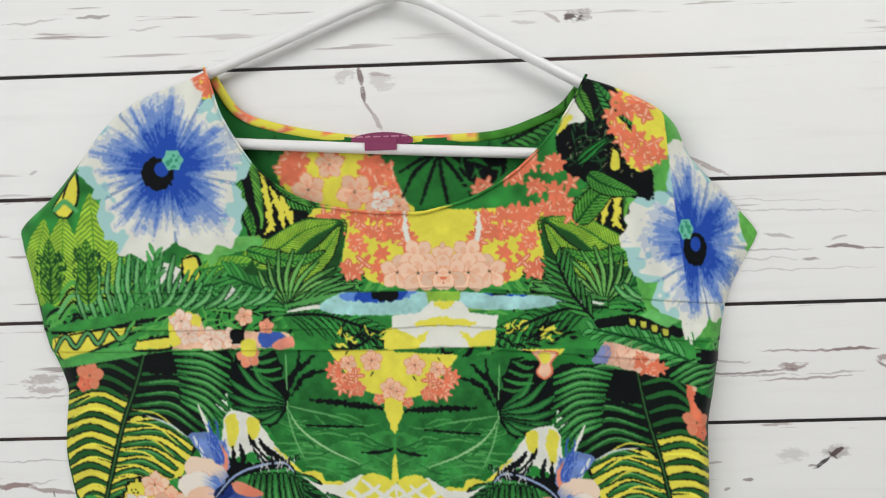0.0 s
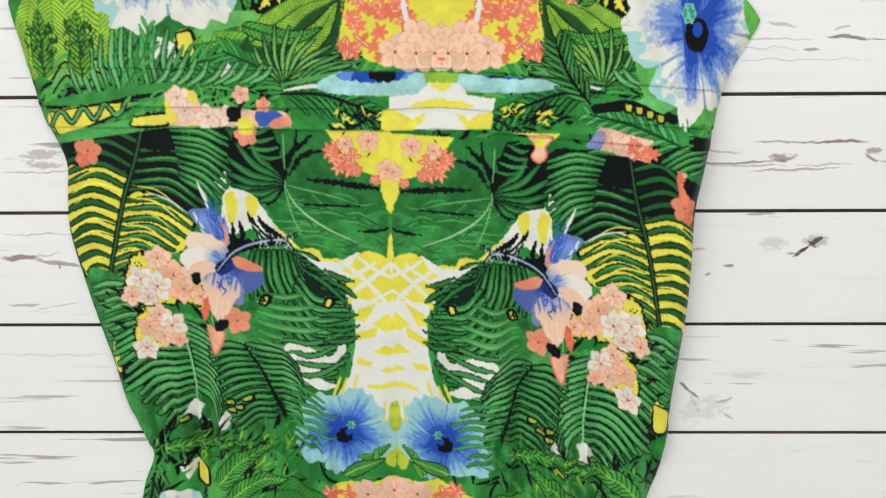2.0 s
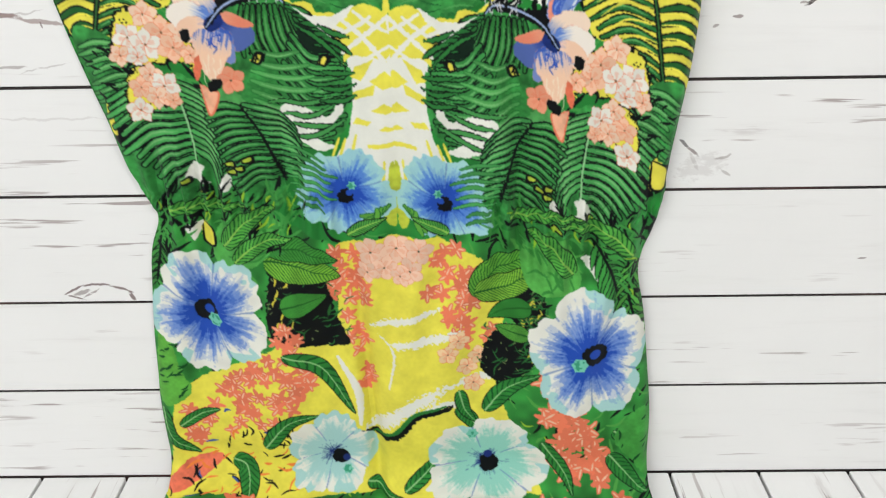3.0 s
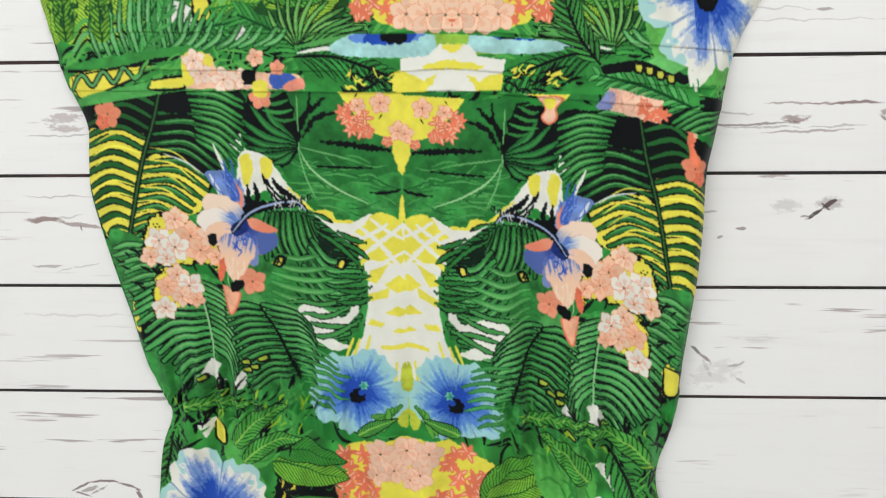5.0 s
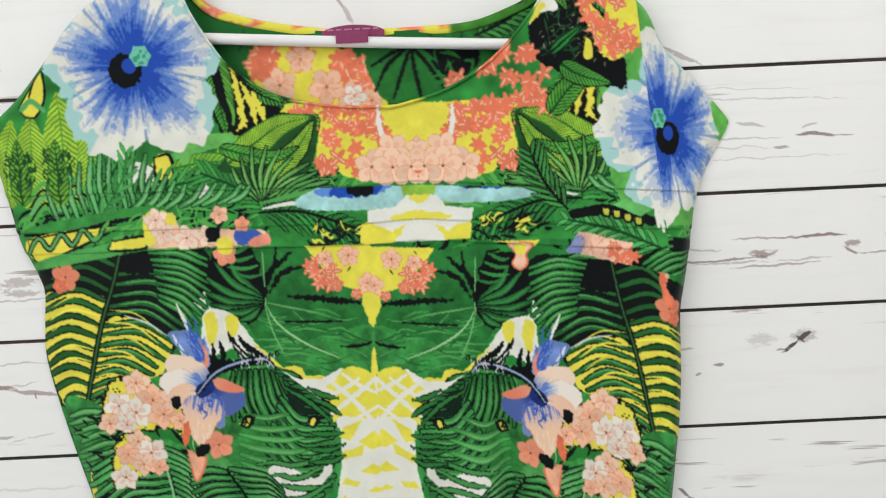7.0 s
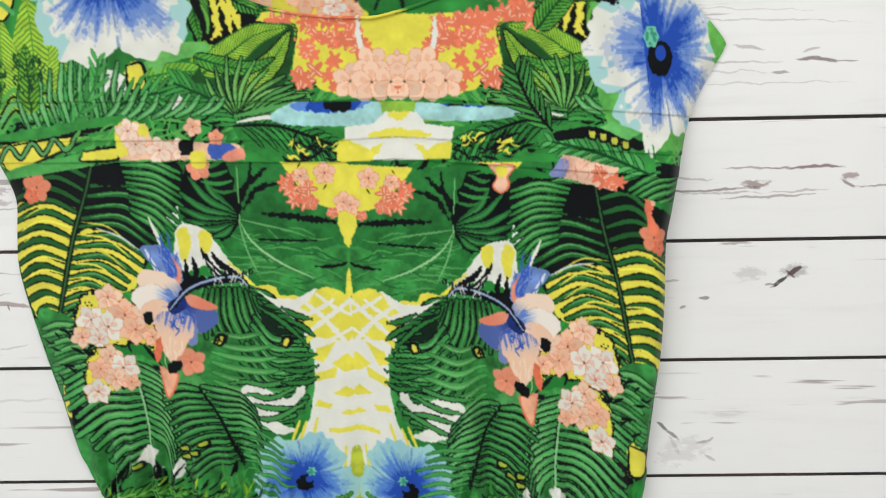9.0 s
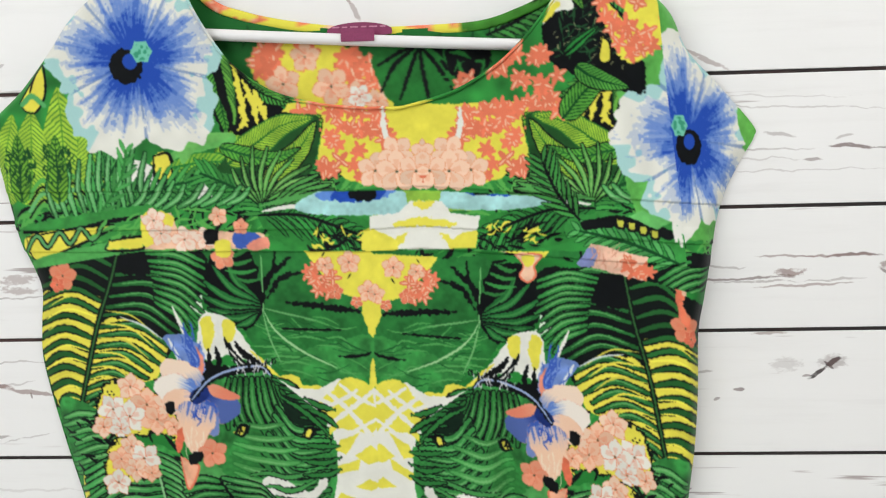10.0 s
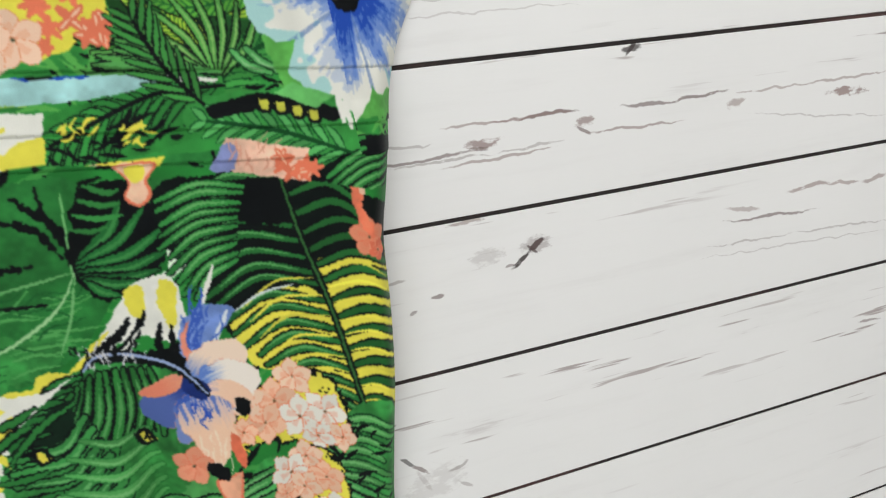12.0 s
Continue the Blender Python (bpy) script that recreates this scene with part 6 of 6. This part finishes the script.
f.hibiscus((80.0, 876.0), 56, 70, (1.1, 0.95), 0, 0.16, WHITE, (150, 215, 205), (30, 50, 130), (3, -2), (-22, 54), 12)
# the hem, lying on the ledge
f.blossoms([(-230, 830), (-60, 825), (-60, 770), (-230, 770)], 34, 10)
f.blossoms([(120, 835), (250, 835), (250, 770), (120, 770)], 26, 10)
for i in range(14):
    px = -230 + 36 * i
    f.blade([(px, 770), (px + 8, 795), (px + 22, 815)], 8, (50, 136, 58), 12, 1.0, DEEP, 0.3)
f.allow = None
f.soften()


# ---- the garment ----
def profile(points, z):
    """An edge of the garment, in metres, smoothly through its points from the top down."""
    line = np.array(points) / 1000
    keys = curve([tuple(p) for p in line], steps=8)
    order = np.argsort(keys[:, 1], kind="stable")
    return np.interp(z, keys[order, 1], keys[order, 0])


LEFT_EDGE = [(-137.0, 1636.0), (-157.0, 1627.0), (-195.0, 1613.0), (-220.0, 1594.0), (-242.0, 1567.0), (-265.0, 1541.0), (-289.0, 1519.0), (-290.0, 1506.0), (-286.0, 1488.0), (-278.0, 1452.0), (-273.0, 1429.0), (-263.0, 1406.0), (-258.0, 1389.0), (-260.0, 1364.0), (-261.0, 1337.0), (-255.0, 1304.0), (-244.0, 1258.0), (-235.0, 1225.0), (-225.0, 1185.0), (-213.0, 1154.0), (-208.0, 1138.0), (-219.0, 1107.0), (-225.0, 1070.0), (-231.0, 1022.0), (-235.0, 975.0), (-238.0, 933.0), (-238.0, 848.0)]
RIGHT_EDGE = [(154.0, 1619.0), (184.0, 1608.0), (219.0, 1587.0), (235.0, 1556.0), (259.0, 1530.0), (283.0, 1502.0), (284.0, 1493.0), (275.0, 1477.0), (262.0, 1451.0), (255.0, 1425.0), (251.0, 1400.0), (247.0, 1375.0), (243.0, 1349.0), (243.0, 1304.0), (241.0, 1265.0), (237.0, 1230.0), (232.0, 1184.0), (230.0, 1152.0), (224.0, 1124.0), (217.0, 1099.0), (216.0, 1079.0), (224.0, 1042.0), (232.0, 990.0), (240.0, 930.0), (242.0, 887.0), (242.0, 844.0)]
NECK_LEFT = [(-136.0, 1636.0), (-131.0, 1622.0), (-124.0, 1600.0), (-111.0, 1576.0), (-95.0, 1554.0), (-68.0, 1535.0), (-34.0, 1525.0), (0.0, 1521.0), (14.0, 1521.0)]
NECK_RIGHT = [(153.0, 1619.0), (145.0, 1604.0), (135.0, 1588.0), (118.0, 1567.0), (97.0, 1548.0), (69.0, 1532.0), (43.0, 1524.0), (24.0, 1520.0), (14.0, 1521.0)]
COLUMNS, SPLIT, STEP = 920, 437, 0.00065
LEDGE_TOP, BEND, HEM = 0.845, 0.886, 0.782


def row_places(lo_edge, hi_edge, middle, lo_neck, hi_neck, columns, split):
    """x of every column in every row: evenly spread from edge to edge, and stopped at the neck opening."""
    a = lo_edge[:, None] + (middle - lo_edge)[:, None] * np.linspace(0, 1, split)
    b = middle[:, None] + (hi_edge - middle)[:, None] * np.linspace(0, 1, columns - split)
    return np.hstack([np.minimum(a, lo_neck[:, None]), np.maximum(b, hi_neck[:, None])])


def cloth_object(name, x, y, z, dye, gap, parent, mat, label):
    """A sheet of cloth from rows of places; gap: rows from the top in which the sheet is open at the split column."""
    rows, columns = x.shape
    index = np.arange(rows * columns).reshape(rows, columns)
    quads = np.stack([index[:-1, :-1], index[1:, :-1], index[1:, 1:], index[:-1, 1:]], -1)
    keep = np.ones((rows - 1, columns - 1), bool)
    if gap:
        keep[: gap[0], gap[1] - 1] = False
    wide = np.maximum(x[:-1, 1:] - x[:-1, :-1], x[1:, 1:] - x[1:, :-1])
    quads = quads[keep & ((wide > 1e-6) | (np.arange(columns - 1) == columns + 1)[None])]
    data = bpy.data.meshes.new(name)
    data.vertices.add(rows * columns)
    data.vertices.foreach_set("co", np.stack([x, y, z], -1).astype(np.float32).ravel())
    data.loops.add(quads.size)
    data.loops.foreach_set("vertex_index", quads.astype(np.int32).ravel())
    data.polygons.add(len(quads))
    data.polygons.foreach_set("loop_start", np.arange(0, quads.size, 4, dtype=np.int32))
    data.polygons.foreach_set("use_smooth", np.ones(len(quads), bool))
    data.update(calc_edges=True)
    layer = data.color_attributes.new("dye", "FLOAT_COLOR", "POINT")
    layer.data.foreach_set("color", np.concatenate([dye, np.ones((*dye.shape[:2], 1))], -1).astype(np.float32).ravel())
    data.materials.append(mat)
    ob = new(name, data)
    ob.parent = parent
    return tagged(ob, label)


def drape(y, s):
    """Below the bend the cloth turns forward and lies on the ledge: height and depth from the length s down the cloth."""
    r = 0.036
    over = np.maximum(0, BEND - s)
    a = np.clip(over / r, 0, math.pi / 2)
    flat = np.maximum(0, over - r * math.pi / 2)
    return np.where(over > 0, BEND - r * np.sin(a), s), np.where(over > 0, y - r * (1 - np.cos(a)) - flat, y)


garment = tagged(new("blouse"), "sleeveless tropical-print crepe blouse with gathered waist, on a white hanger", "blouse")
heights = np.arange((-137.0, 1636.0)[1] / 1000 - 0.0005, HEM, -STEP)
neck_z = (14.0, 1521.0)[1] / 1000
neck_x = (14.0, 1521.0)[0] / 1000
left_x, right_x = profile(LEFT_EDGE, heights), profile(RIGHT_EDGE, heights)
ripple = 0.0022 * np.exp(-(((heights - 1.145) / 0.04) ** 2)) * (value_noise(heights * 1000, heights * 0, 9, 2) - 0.5)
left_x, right_x = left_x + ripple, right_x - ripple
near_x = np.where(heights > neck_z, profile(NECK_LEFT, heights), neck_x)
far_x = np.where(heights > neck_z, profile(NECK_RIGHT, heights), neck_x)
even = left_x + (right_x - left_x) * (SPLIT / COLUMNS)
middle = neck_x + (even - neck_x) * np.clip((neck_z - heights) / 0.3, 0, 1)
near_x = np.where(heights > neck_z, near_x, middle)
far_x = np.where(heights > neck_z, far_x, middle)
open_rows = int((heights > neck_z).sum())
fx = row_places(left_x, right_x, middle, near_x, far_x, COLUMNS, SPLIT)
fs = np.repeat(heights[:, None], COLUMNS, 1)
top_far = (154.0, 1619.0)[1] / 1000
fs[:, SPLIT:] = np.minimum(fs[:, SPLIT:], top_far)
fy = cloth_depth(fx, fs)
# the cloth rolls back at its free edges
inset = np.minimum(fx - left_x[:, None], right_x[:, None] - fx)
roll = np.clip(1 - inset / 0.014, 0, 1) ** 2
fy = fy * (1 - roll * 0.72)
# two pressed tucks across the chest and a seam at the waist
bands = np.interp(fx * 1000, [-260, 0, 40, 260], [(-269.0, 1436.0)[1], (-38.0, 1432.0)[1], (42.0, 1434.0)[1], (230.0, 1415.0)[1]]) / 1000
for offset in (0.0, 0.029, -0.0165):
    d = fs - bands - offset
    fy = fy - 0.0016 * np.clip(1 - d / 0.012, 0, 1) * (d > 0) + 0.0004 * np.exp(-((d / 0.0008) ** 2))
fy = fy + 0.0012 * (value_noise(fx * 1000, fs * 1000, 38, 3) - 0.5) + 0.0022 * (value_noise(fx * 1000, fs * 600, 60, 9) - 0.5)
pucker = np.exp(-(((fs - 1.150 + 0.02 * fx) / 0.012) ** 2)) * np.clip((np.abs(fx - 0.01) - 0.05) / 0.03, 0, 1)
fy = fy + 0.0013 * pucker * np.sin(fx * 900 + 6 * value_noise(fx * 1000, fs * 1000, 9, 4))
fy = np.minimum(fy, -0.0022)
fz, fy = drape(fy, fs)
fz = np.where(fz < LEDGE_TOP + 0.006, LEDGE_TOP + 0.006 + 0.004 * value_noise(fx * 1000, fs * 1000, 22, 5), fz)
# where the far sleeve folds back, a strip of the print is hidden in the fold
past = np.maximum(0, fx - cloth_fold(fs)) * np.clip((fs - 1.40) / 0.01, 0, 1)
hidden = np.where(past > 0, 0.019 + 0.35 * past, 0.0)
dye = front.sample((fx + hidden) * 1000, fs * 1000)


def rows_between(hi, lo):
    """Rows of the front from one height on the cloth down to another, with one row shared."""
    i, j = int((heights > hi).sum()), int((heights >= lo).sum())
    return slice(max(0, i - 1), j)


for name, hi, lo, label in (("yoke", 9, 1.437, "printed yoke with blue hibiscus and yellow breast"), ("bodice", 1.437, 1.150, "printed bodice with palm leaves"),
                            ("skirt", 1.150, 0.0, "printed skirt part with blue hibiscus and coral flowers")):
    r = rows_between(hi, lo)
    gap = (open_rows, SPLIT) if name == "yoke" else None
    cloth_object(name, fx[r], fy[r], fz[r], dye[r], gap, garment, crepe_print, label)

# the back, seen through the neck opening
inner = Cloth(-200, 210, 1440, 1650, 0.8, (36, 112, 52))
g = inner
g.scatter([(-200, 1640), (200, 1640), (200, 1500), (-200, 1500)], 60, 18, 1.2, DEEP, 20, 50)
g.shape([(-74.0, 1571.0), (-14.0, 1567.0), (10.0, 1541.0), (17.0, 1517.0), (-52.0, 1520.0), (-84.0, 1549.0)], YELLOW, 1.0)
g.blossoms([(-92.0, 1564.0), (-66.0, 1567.0), (-59.0, 1543.0), (-76.0, 1544.0)], 12, 8)
g.blossoms([(-15.0, 1563.0), (6.0, 1554.0), (10.0, 1537.0), (-11.0, 1542.0)], 12, 8)
g.blossoms([(-53.0, 1566.0), (-32.0, 1564.0), (-36.0, 1555.0), (-49.0, 1556.0)], 7, 7, CORAL, PEACH)
for at, size, turn in (((-44.0, 1560.0), 11, 90), ((-61.0, 1541.0), 13, 30), ((-25.0, 1538.0), 14, 50), ((-8.0, 1530.0), 11, 10), ((9.0, 1526.0), 9, 40)):
    g.plumeria(at, size, turn)
g.plumeria((-4.0, 1530.0), 9, 60, WHITE)
g.shape([(9.0, 1562.0), (70.0, 1563.0), (120.0, 1556.0), (94.0, 1538.0), (52.0, 1521.0), (24.0, 1524.0), (12.0, 1537.0)], (40, 122, 54), 0.8)
for end, bow in (((12.0, 1533.0), (23.0, 1553.0)), ((26.0, 1527.0), (34.0, 1549.0)), ((48.0, 1524.0), (43.0, 1548.0)), ((65.0, 1533.0), (53.0, 1552.0)), ((78.0, 1543.0), (61.0, 1558.0)), ((10.0, 1552.0), (26.0, 1561.0))):
    g.stroke([(41.0, 1566.0), bow, end], INK, 1.5, 0.7, 0.8)
g.shape([(53.0, 1565.0), (95.0, 1561.0), (78.0, 1539.0), (65.0, 1543.0)], INK, 1.6)
g.scatter([(53.0, 1563.0), (116.0, 1562.0), (86.0, 1539.0), (69.0, 1539.0)], 30, 14, 1.4, (44, 128, 58), 140, 40)
g.blossoms([(69.0, 1541.0), (82.0, 1544.0), (80.0, 1534.0), (71.0, 1533.0)], 3, 7)
g.frond([(91.0, 1572.0), (112.0, 1581.0), (131.0, 1593.0)], 9, 14, 14, 1.6, (70, 150, 70), INK, 40, 0.2)
g.soften()
BACK_NECK = [(-135.0, 1634.0), (-115.0, 1604.0), (-88.0, 1592.0), (-47.0, 1583.0), (-1.0, 1578.0), (49.0, 1578.0), (87.0, 1580.0), (114.0, 1588.0), (137.0, 1599.0), (152.0, 1616.0)]
arc = curve([(p[0] / 1000, p[1] / 1000) for p in BACK_NECK], steps=10)
order = np.argsort(arc[:, 0])
bx = np.repeat(np.linspace(arc[:, 0].min(), arc[:, 0].max(), 340)[None], 240, 0)
rim = np.interp(bx[0], arc[order, 0], arc[order, 1])
down = np.linspace(0, 1, 240)[:, None]
bz = rim[None] + 0.0 - (rim[None] - 1.47) * down
by = -0.0035 - 0.004 * np.sin(np.pi * np.clip((bx + 0.15) / 0.31, 0, 1)) - 0.0012 * value_noise(bx * 1000, bz * 1000, 30, 2)
cloth_object("back_panel", bx, by, bz, inner.sample(bx * 1000, bz * 1000), None, garment, crepe_print, "inside of the printed back")


def tube(points, radius, sides=10, flat=1.0):
    """A round cord along points, closed at both ends."""
    bm = bmesh.new()
    rings = []
    pts = [Vector(p) for p in points]
    for i, p in enumerate(pts):
        way = (pts[min(i + 1, len(pts) - 1)] - pts[max(i - 1, 0)]).normalized()
        across = way.cross(Vector((0, 1, 0) if abs(way.y) < 0.9 else (1, 0, 0))).normalized()
        front_way = across.cross(way).normalized()
        rings.append([bm.verts.new(p + radius * (math.cos(a) * across + flat * math.sin(a) * front_way)) for a in np.linspace(0, 2 * math.pi, sides, endpoint=False)])
    for a, b in zip(rings, rings[1:]):
        for i in range(sides):
            bm.faces.new((a[i], a[(i + 1) % sides], b[(i + 1) % sides], b[i]))
    bm.faces.new(rings[0][::-1])
    bm.faces.new(rings[-1])
    bmesh.ops.recalc_face_normals(bm, faces=bm.faces)
    return bm


def printed_tube(name, points, radius, canvas, flat, label, mat=crepe_print, spread=0.0):
    ob = part(name, tube(points, radius, 10, flat), mat, garment, label, True)
    data = ob.data
    co = np.empty(len(data.vertices) * 3, np.float32)
    data.vertices.foreach_get("co", co)
    co = co.reshape(-1, 3)
    c = canvas.sample(co[:, 0] * 1000, co[:, 2] * 1000 + spread)
    layer = data.color_attributes.new("dye", "FLOAT_COLOR", "POINT")
    layer.data.foreach_set("color", np.concatenate([c, np.ones((len(c), 1))], -1).astype(np.float32).ravel())
    return ob


# narrow rolled bindings at the neck
loop = curve([(p[0] / 1000, p[1] / 1000) for p in NECK_LEFT[:-1]] + [(p[0] / 1000, p[1] / 1000) for p in NECK_RIGHT[::-1]], steps=12)
printed_tube("neck_hem", [(x, float(np.minimum(cloth_depth(x, z), -0.004)) - 0.0002, z - 0.0004) for x, z in loop], 0.0011, front, 1.0, "narrow rolled neck edge", spread=-2.0)
trim = Cloth(-200, 210, 1540, 1650, 0.8, YELLOW)
trim.blossoms([(-150, 1640), (-100, 1640), (-70, 1560), (-150, 1560)], 40, 6)
trim.blossoms([(-80, 1600), (-40, 1600), (-40, 1570), (-80, 1570)], 6, 5)
trim.shape([(-25, 1610), (0, 1610), (0, 1560), (-25, 1560)], PEACH, 1.0)
trim.blossoms([(20, 1600), (75, 1600), (75, 1570), (20, 1570)], 18, 5)
trim.shape([(85, 1620), (200, 1650), (200, 1560), (85, 1560)], (70, 140, 50), 1.0)
trim.scatter([(80, 1620), (160, 1640), (160, 1570), (80, 1570)], 60, 8, 0.8, INK, 40, 40)
back_rim = [(x, -0.0068, z - 0.001) for x, z in arc]
printed_tube("back_neck_facing", back_rim, 0.0035, trim, 0.35, "yellow and coral bound back neck edge")


# size label sewn inside the back neck
label_tag = tagged(new("neck_label"), "plum satin brand label, folded over the hanger bar", "label")
bm = bmesh.new()
arch = [((-26.0, 1577.0)[0] / 1000 + 0.0475 * k / 12, (-26.0, 1577.0)[1] / 1000 + 0.0015 + 0.0048 * math.sin(math.pi * k / 12) ** 0.6) for k in range(13)]
low = [(x, (-26.0, 1577.0)[1] / 1000 - 0.0025 - 0.002 * math.sin(math.pi * i / 12)) for i, (x, _) in enumerate(arch)]
for y in (-0.0112, -0.0102):
    ring = [bm.verts.new((x, y, z)) for x, z in arch] + [bm.verts.new((x, y, z)) for x, z in low[::-1]]
    bm.faces.new(ring)
bm.verts.ensure_lookup_table()
count = len(bm.verts) // 2
for i in range(count):
    j = (i + 1) % count
    bm.faces.new((bm.verts[i], bm.verts[j], bm.verts[count + j], bm.verts[count + i]))
bmesh.ops.recalc_face_normals(bm, faces=bm.faces)
part("label_band", bm, tag_satin, label_tag)
x0, z0 = (-15.0, 1577.0)[0] / 1000, (-15.0, 1577.0)[1] / 1000
part("size_tab", box(bmesh.new(), (x0, -0.0185, z0 - 0.0085), (x0 + 0.0245, -0.0175, z0 + 0.001), 0.0004), tag_satin, label_tag, "plum satin size tab hanging over the bar")
for k, (a, w) in enumerate(((0.004, 0.005), (0.011, 0.004), (0.017, 0.006), (0.025, 0.004), (0.031, 0.006), (0.039, 0.004))):
    part("stitching", box(bmesh.new(), ((-26.0, 1577.0)[0] / 1000 + a, -0.0116, z0 + 0.0024), ((-26.0, 1577.0)[0] / 1000 + a + w, -0.0113, z0 + 0.0034)), tag_thread, label_tag)

# tubular plastic hanger
hanger = tagged(new("clothes_hanger"), "white tubular plastic clothes hanger carrying the blouse", "hanger")
HY = -0.0125
apex = (12.0, 1688.0)
bar_l, bar_r = (-160.0, 1581.0), (182.0, 1559.0)
left_arm = [(apex[0] / 1000, HY, apex[1] / 1000)] + [(p[0] / 1000, HY, p[1] / 1000) for p in ((-15.0, 1681.0), (-71.0, 1658.0), (-135.0, 1632.0), (-164.0, 1616.0), (-184.0, 1601.0), (-191.0, 1590.0), (-186.0, 1583.0), (-168.0, 1581.0))]
right_arm = [(apex[0] / 1000, HY, apex[1] / 1000)] + [(p[0] / 1000, HY, p[1] / 1000) for p in ((39.0, 1679.0), (89.0, 1650.0), (151.0, 1615.0), (178.0, 1597.0), (194.0, 1578.0), (197.0, 1566.0), (192.0, 1559.0), (178.0, 1559.0))]


def smooth_path(points, steps=8):
    p = np.array(points)
    a, b = curve([(v[0], v[2]) for v in p], steps=steps), None
    return [(x, HY, z) for x, z in a]


part("arm", tube(smooth_path(left_arm), 0.0042, 14), hanger_white, hanger, "", True)
part("arm", tube(smooth_path(right_arm), 0.0042, 14), hanger_white, hanger, "", True)
part("bar", tube(smooth_path([(bar_l[0] / 1000 - 0.01, 0, bar_l[1] / 1000 + 0.0008), (0.0, 0, (bar_l[1] + bar_r[1]) / 2000), (bar_r[0] / 1000 + 0.015, 0, bar_r[1] / 1000 - 0.0008)]), 0.0043, 14), hanger_white, hanger, "", True)
ax, az = apex[0] / 1000, apex[1] / 1000
part("neck_collar", tube([(ax, HY, az - 0.004), (ax, HY, az + 0.012)], 0.0055, 14), hanger_white, hanger, "", True)
hook = [(ax, HY, az + 0.010), (ax, HY, az + 0.035)] + [(ax + 0.019 - 0.019 * math.cos(a), HY, az + 0.045 + 0.02 * math.sin(a)) for a in np.linspace(0.2, 3.9, 16)]
part("hook", tube(hook, 0.0026, 10), hanger_white, hanger, "", True)
nail = tagged(new("wall_nail"), "small steel nail in the boards holding the hanger", "nail")
part("shank", tube([(ax + 0.018, 0.002, az + 0.0608), (ax + 0.018, -0.02, az + 0.0612)], 0.0014, 10), steel, nail)
part("head", tube([(ax + 0.018, -0.02, az + 0.0612), (ax + 0.018, -0.0215, az + 0.0612)], 0.0035, 12), steel, nail)
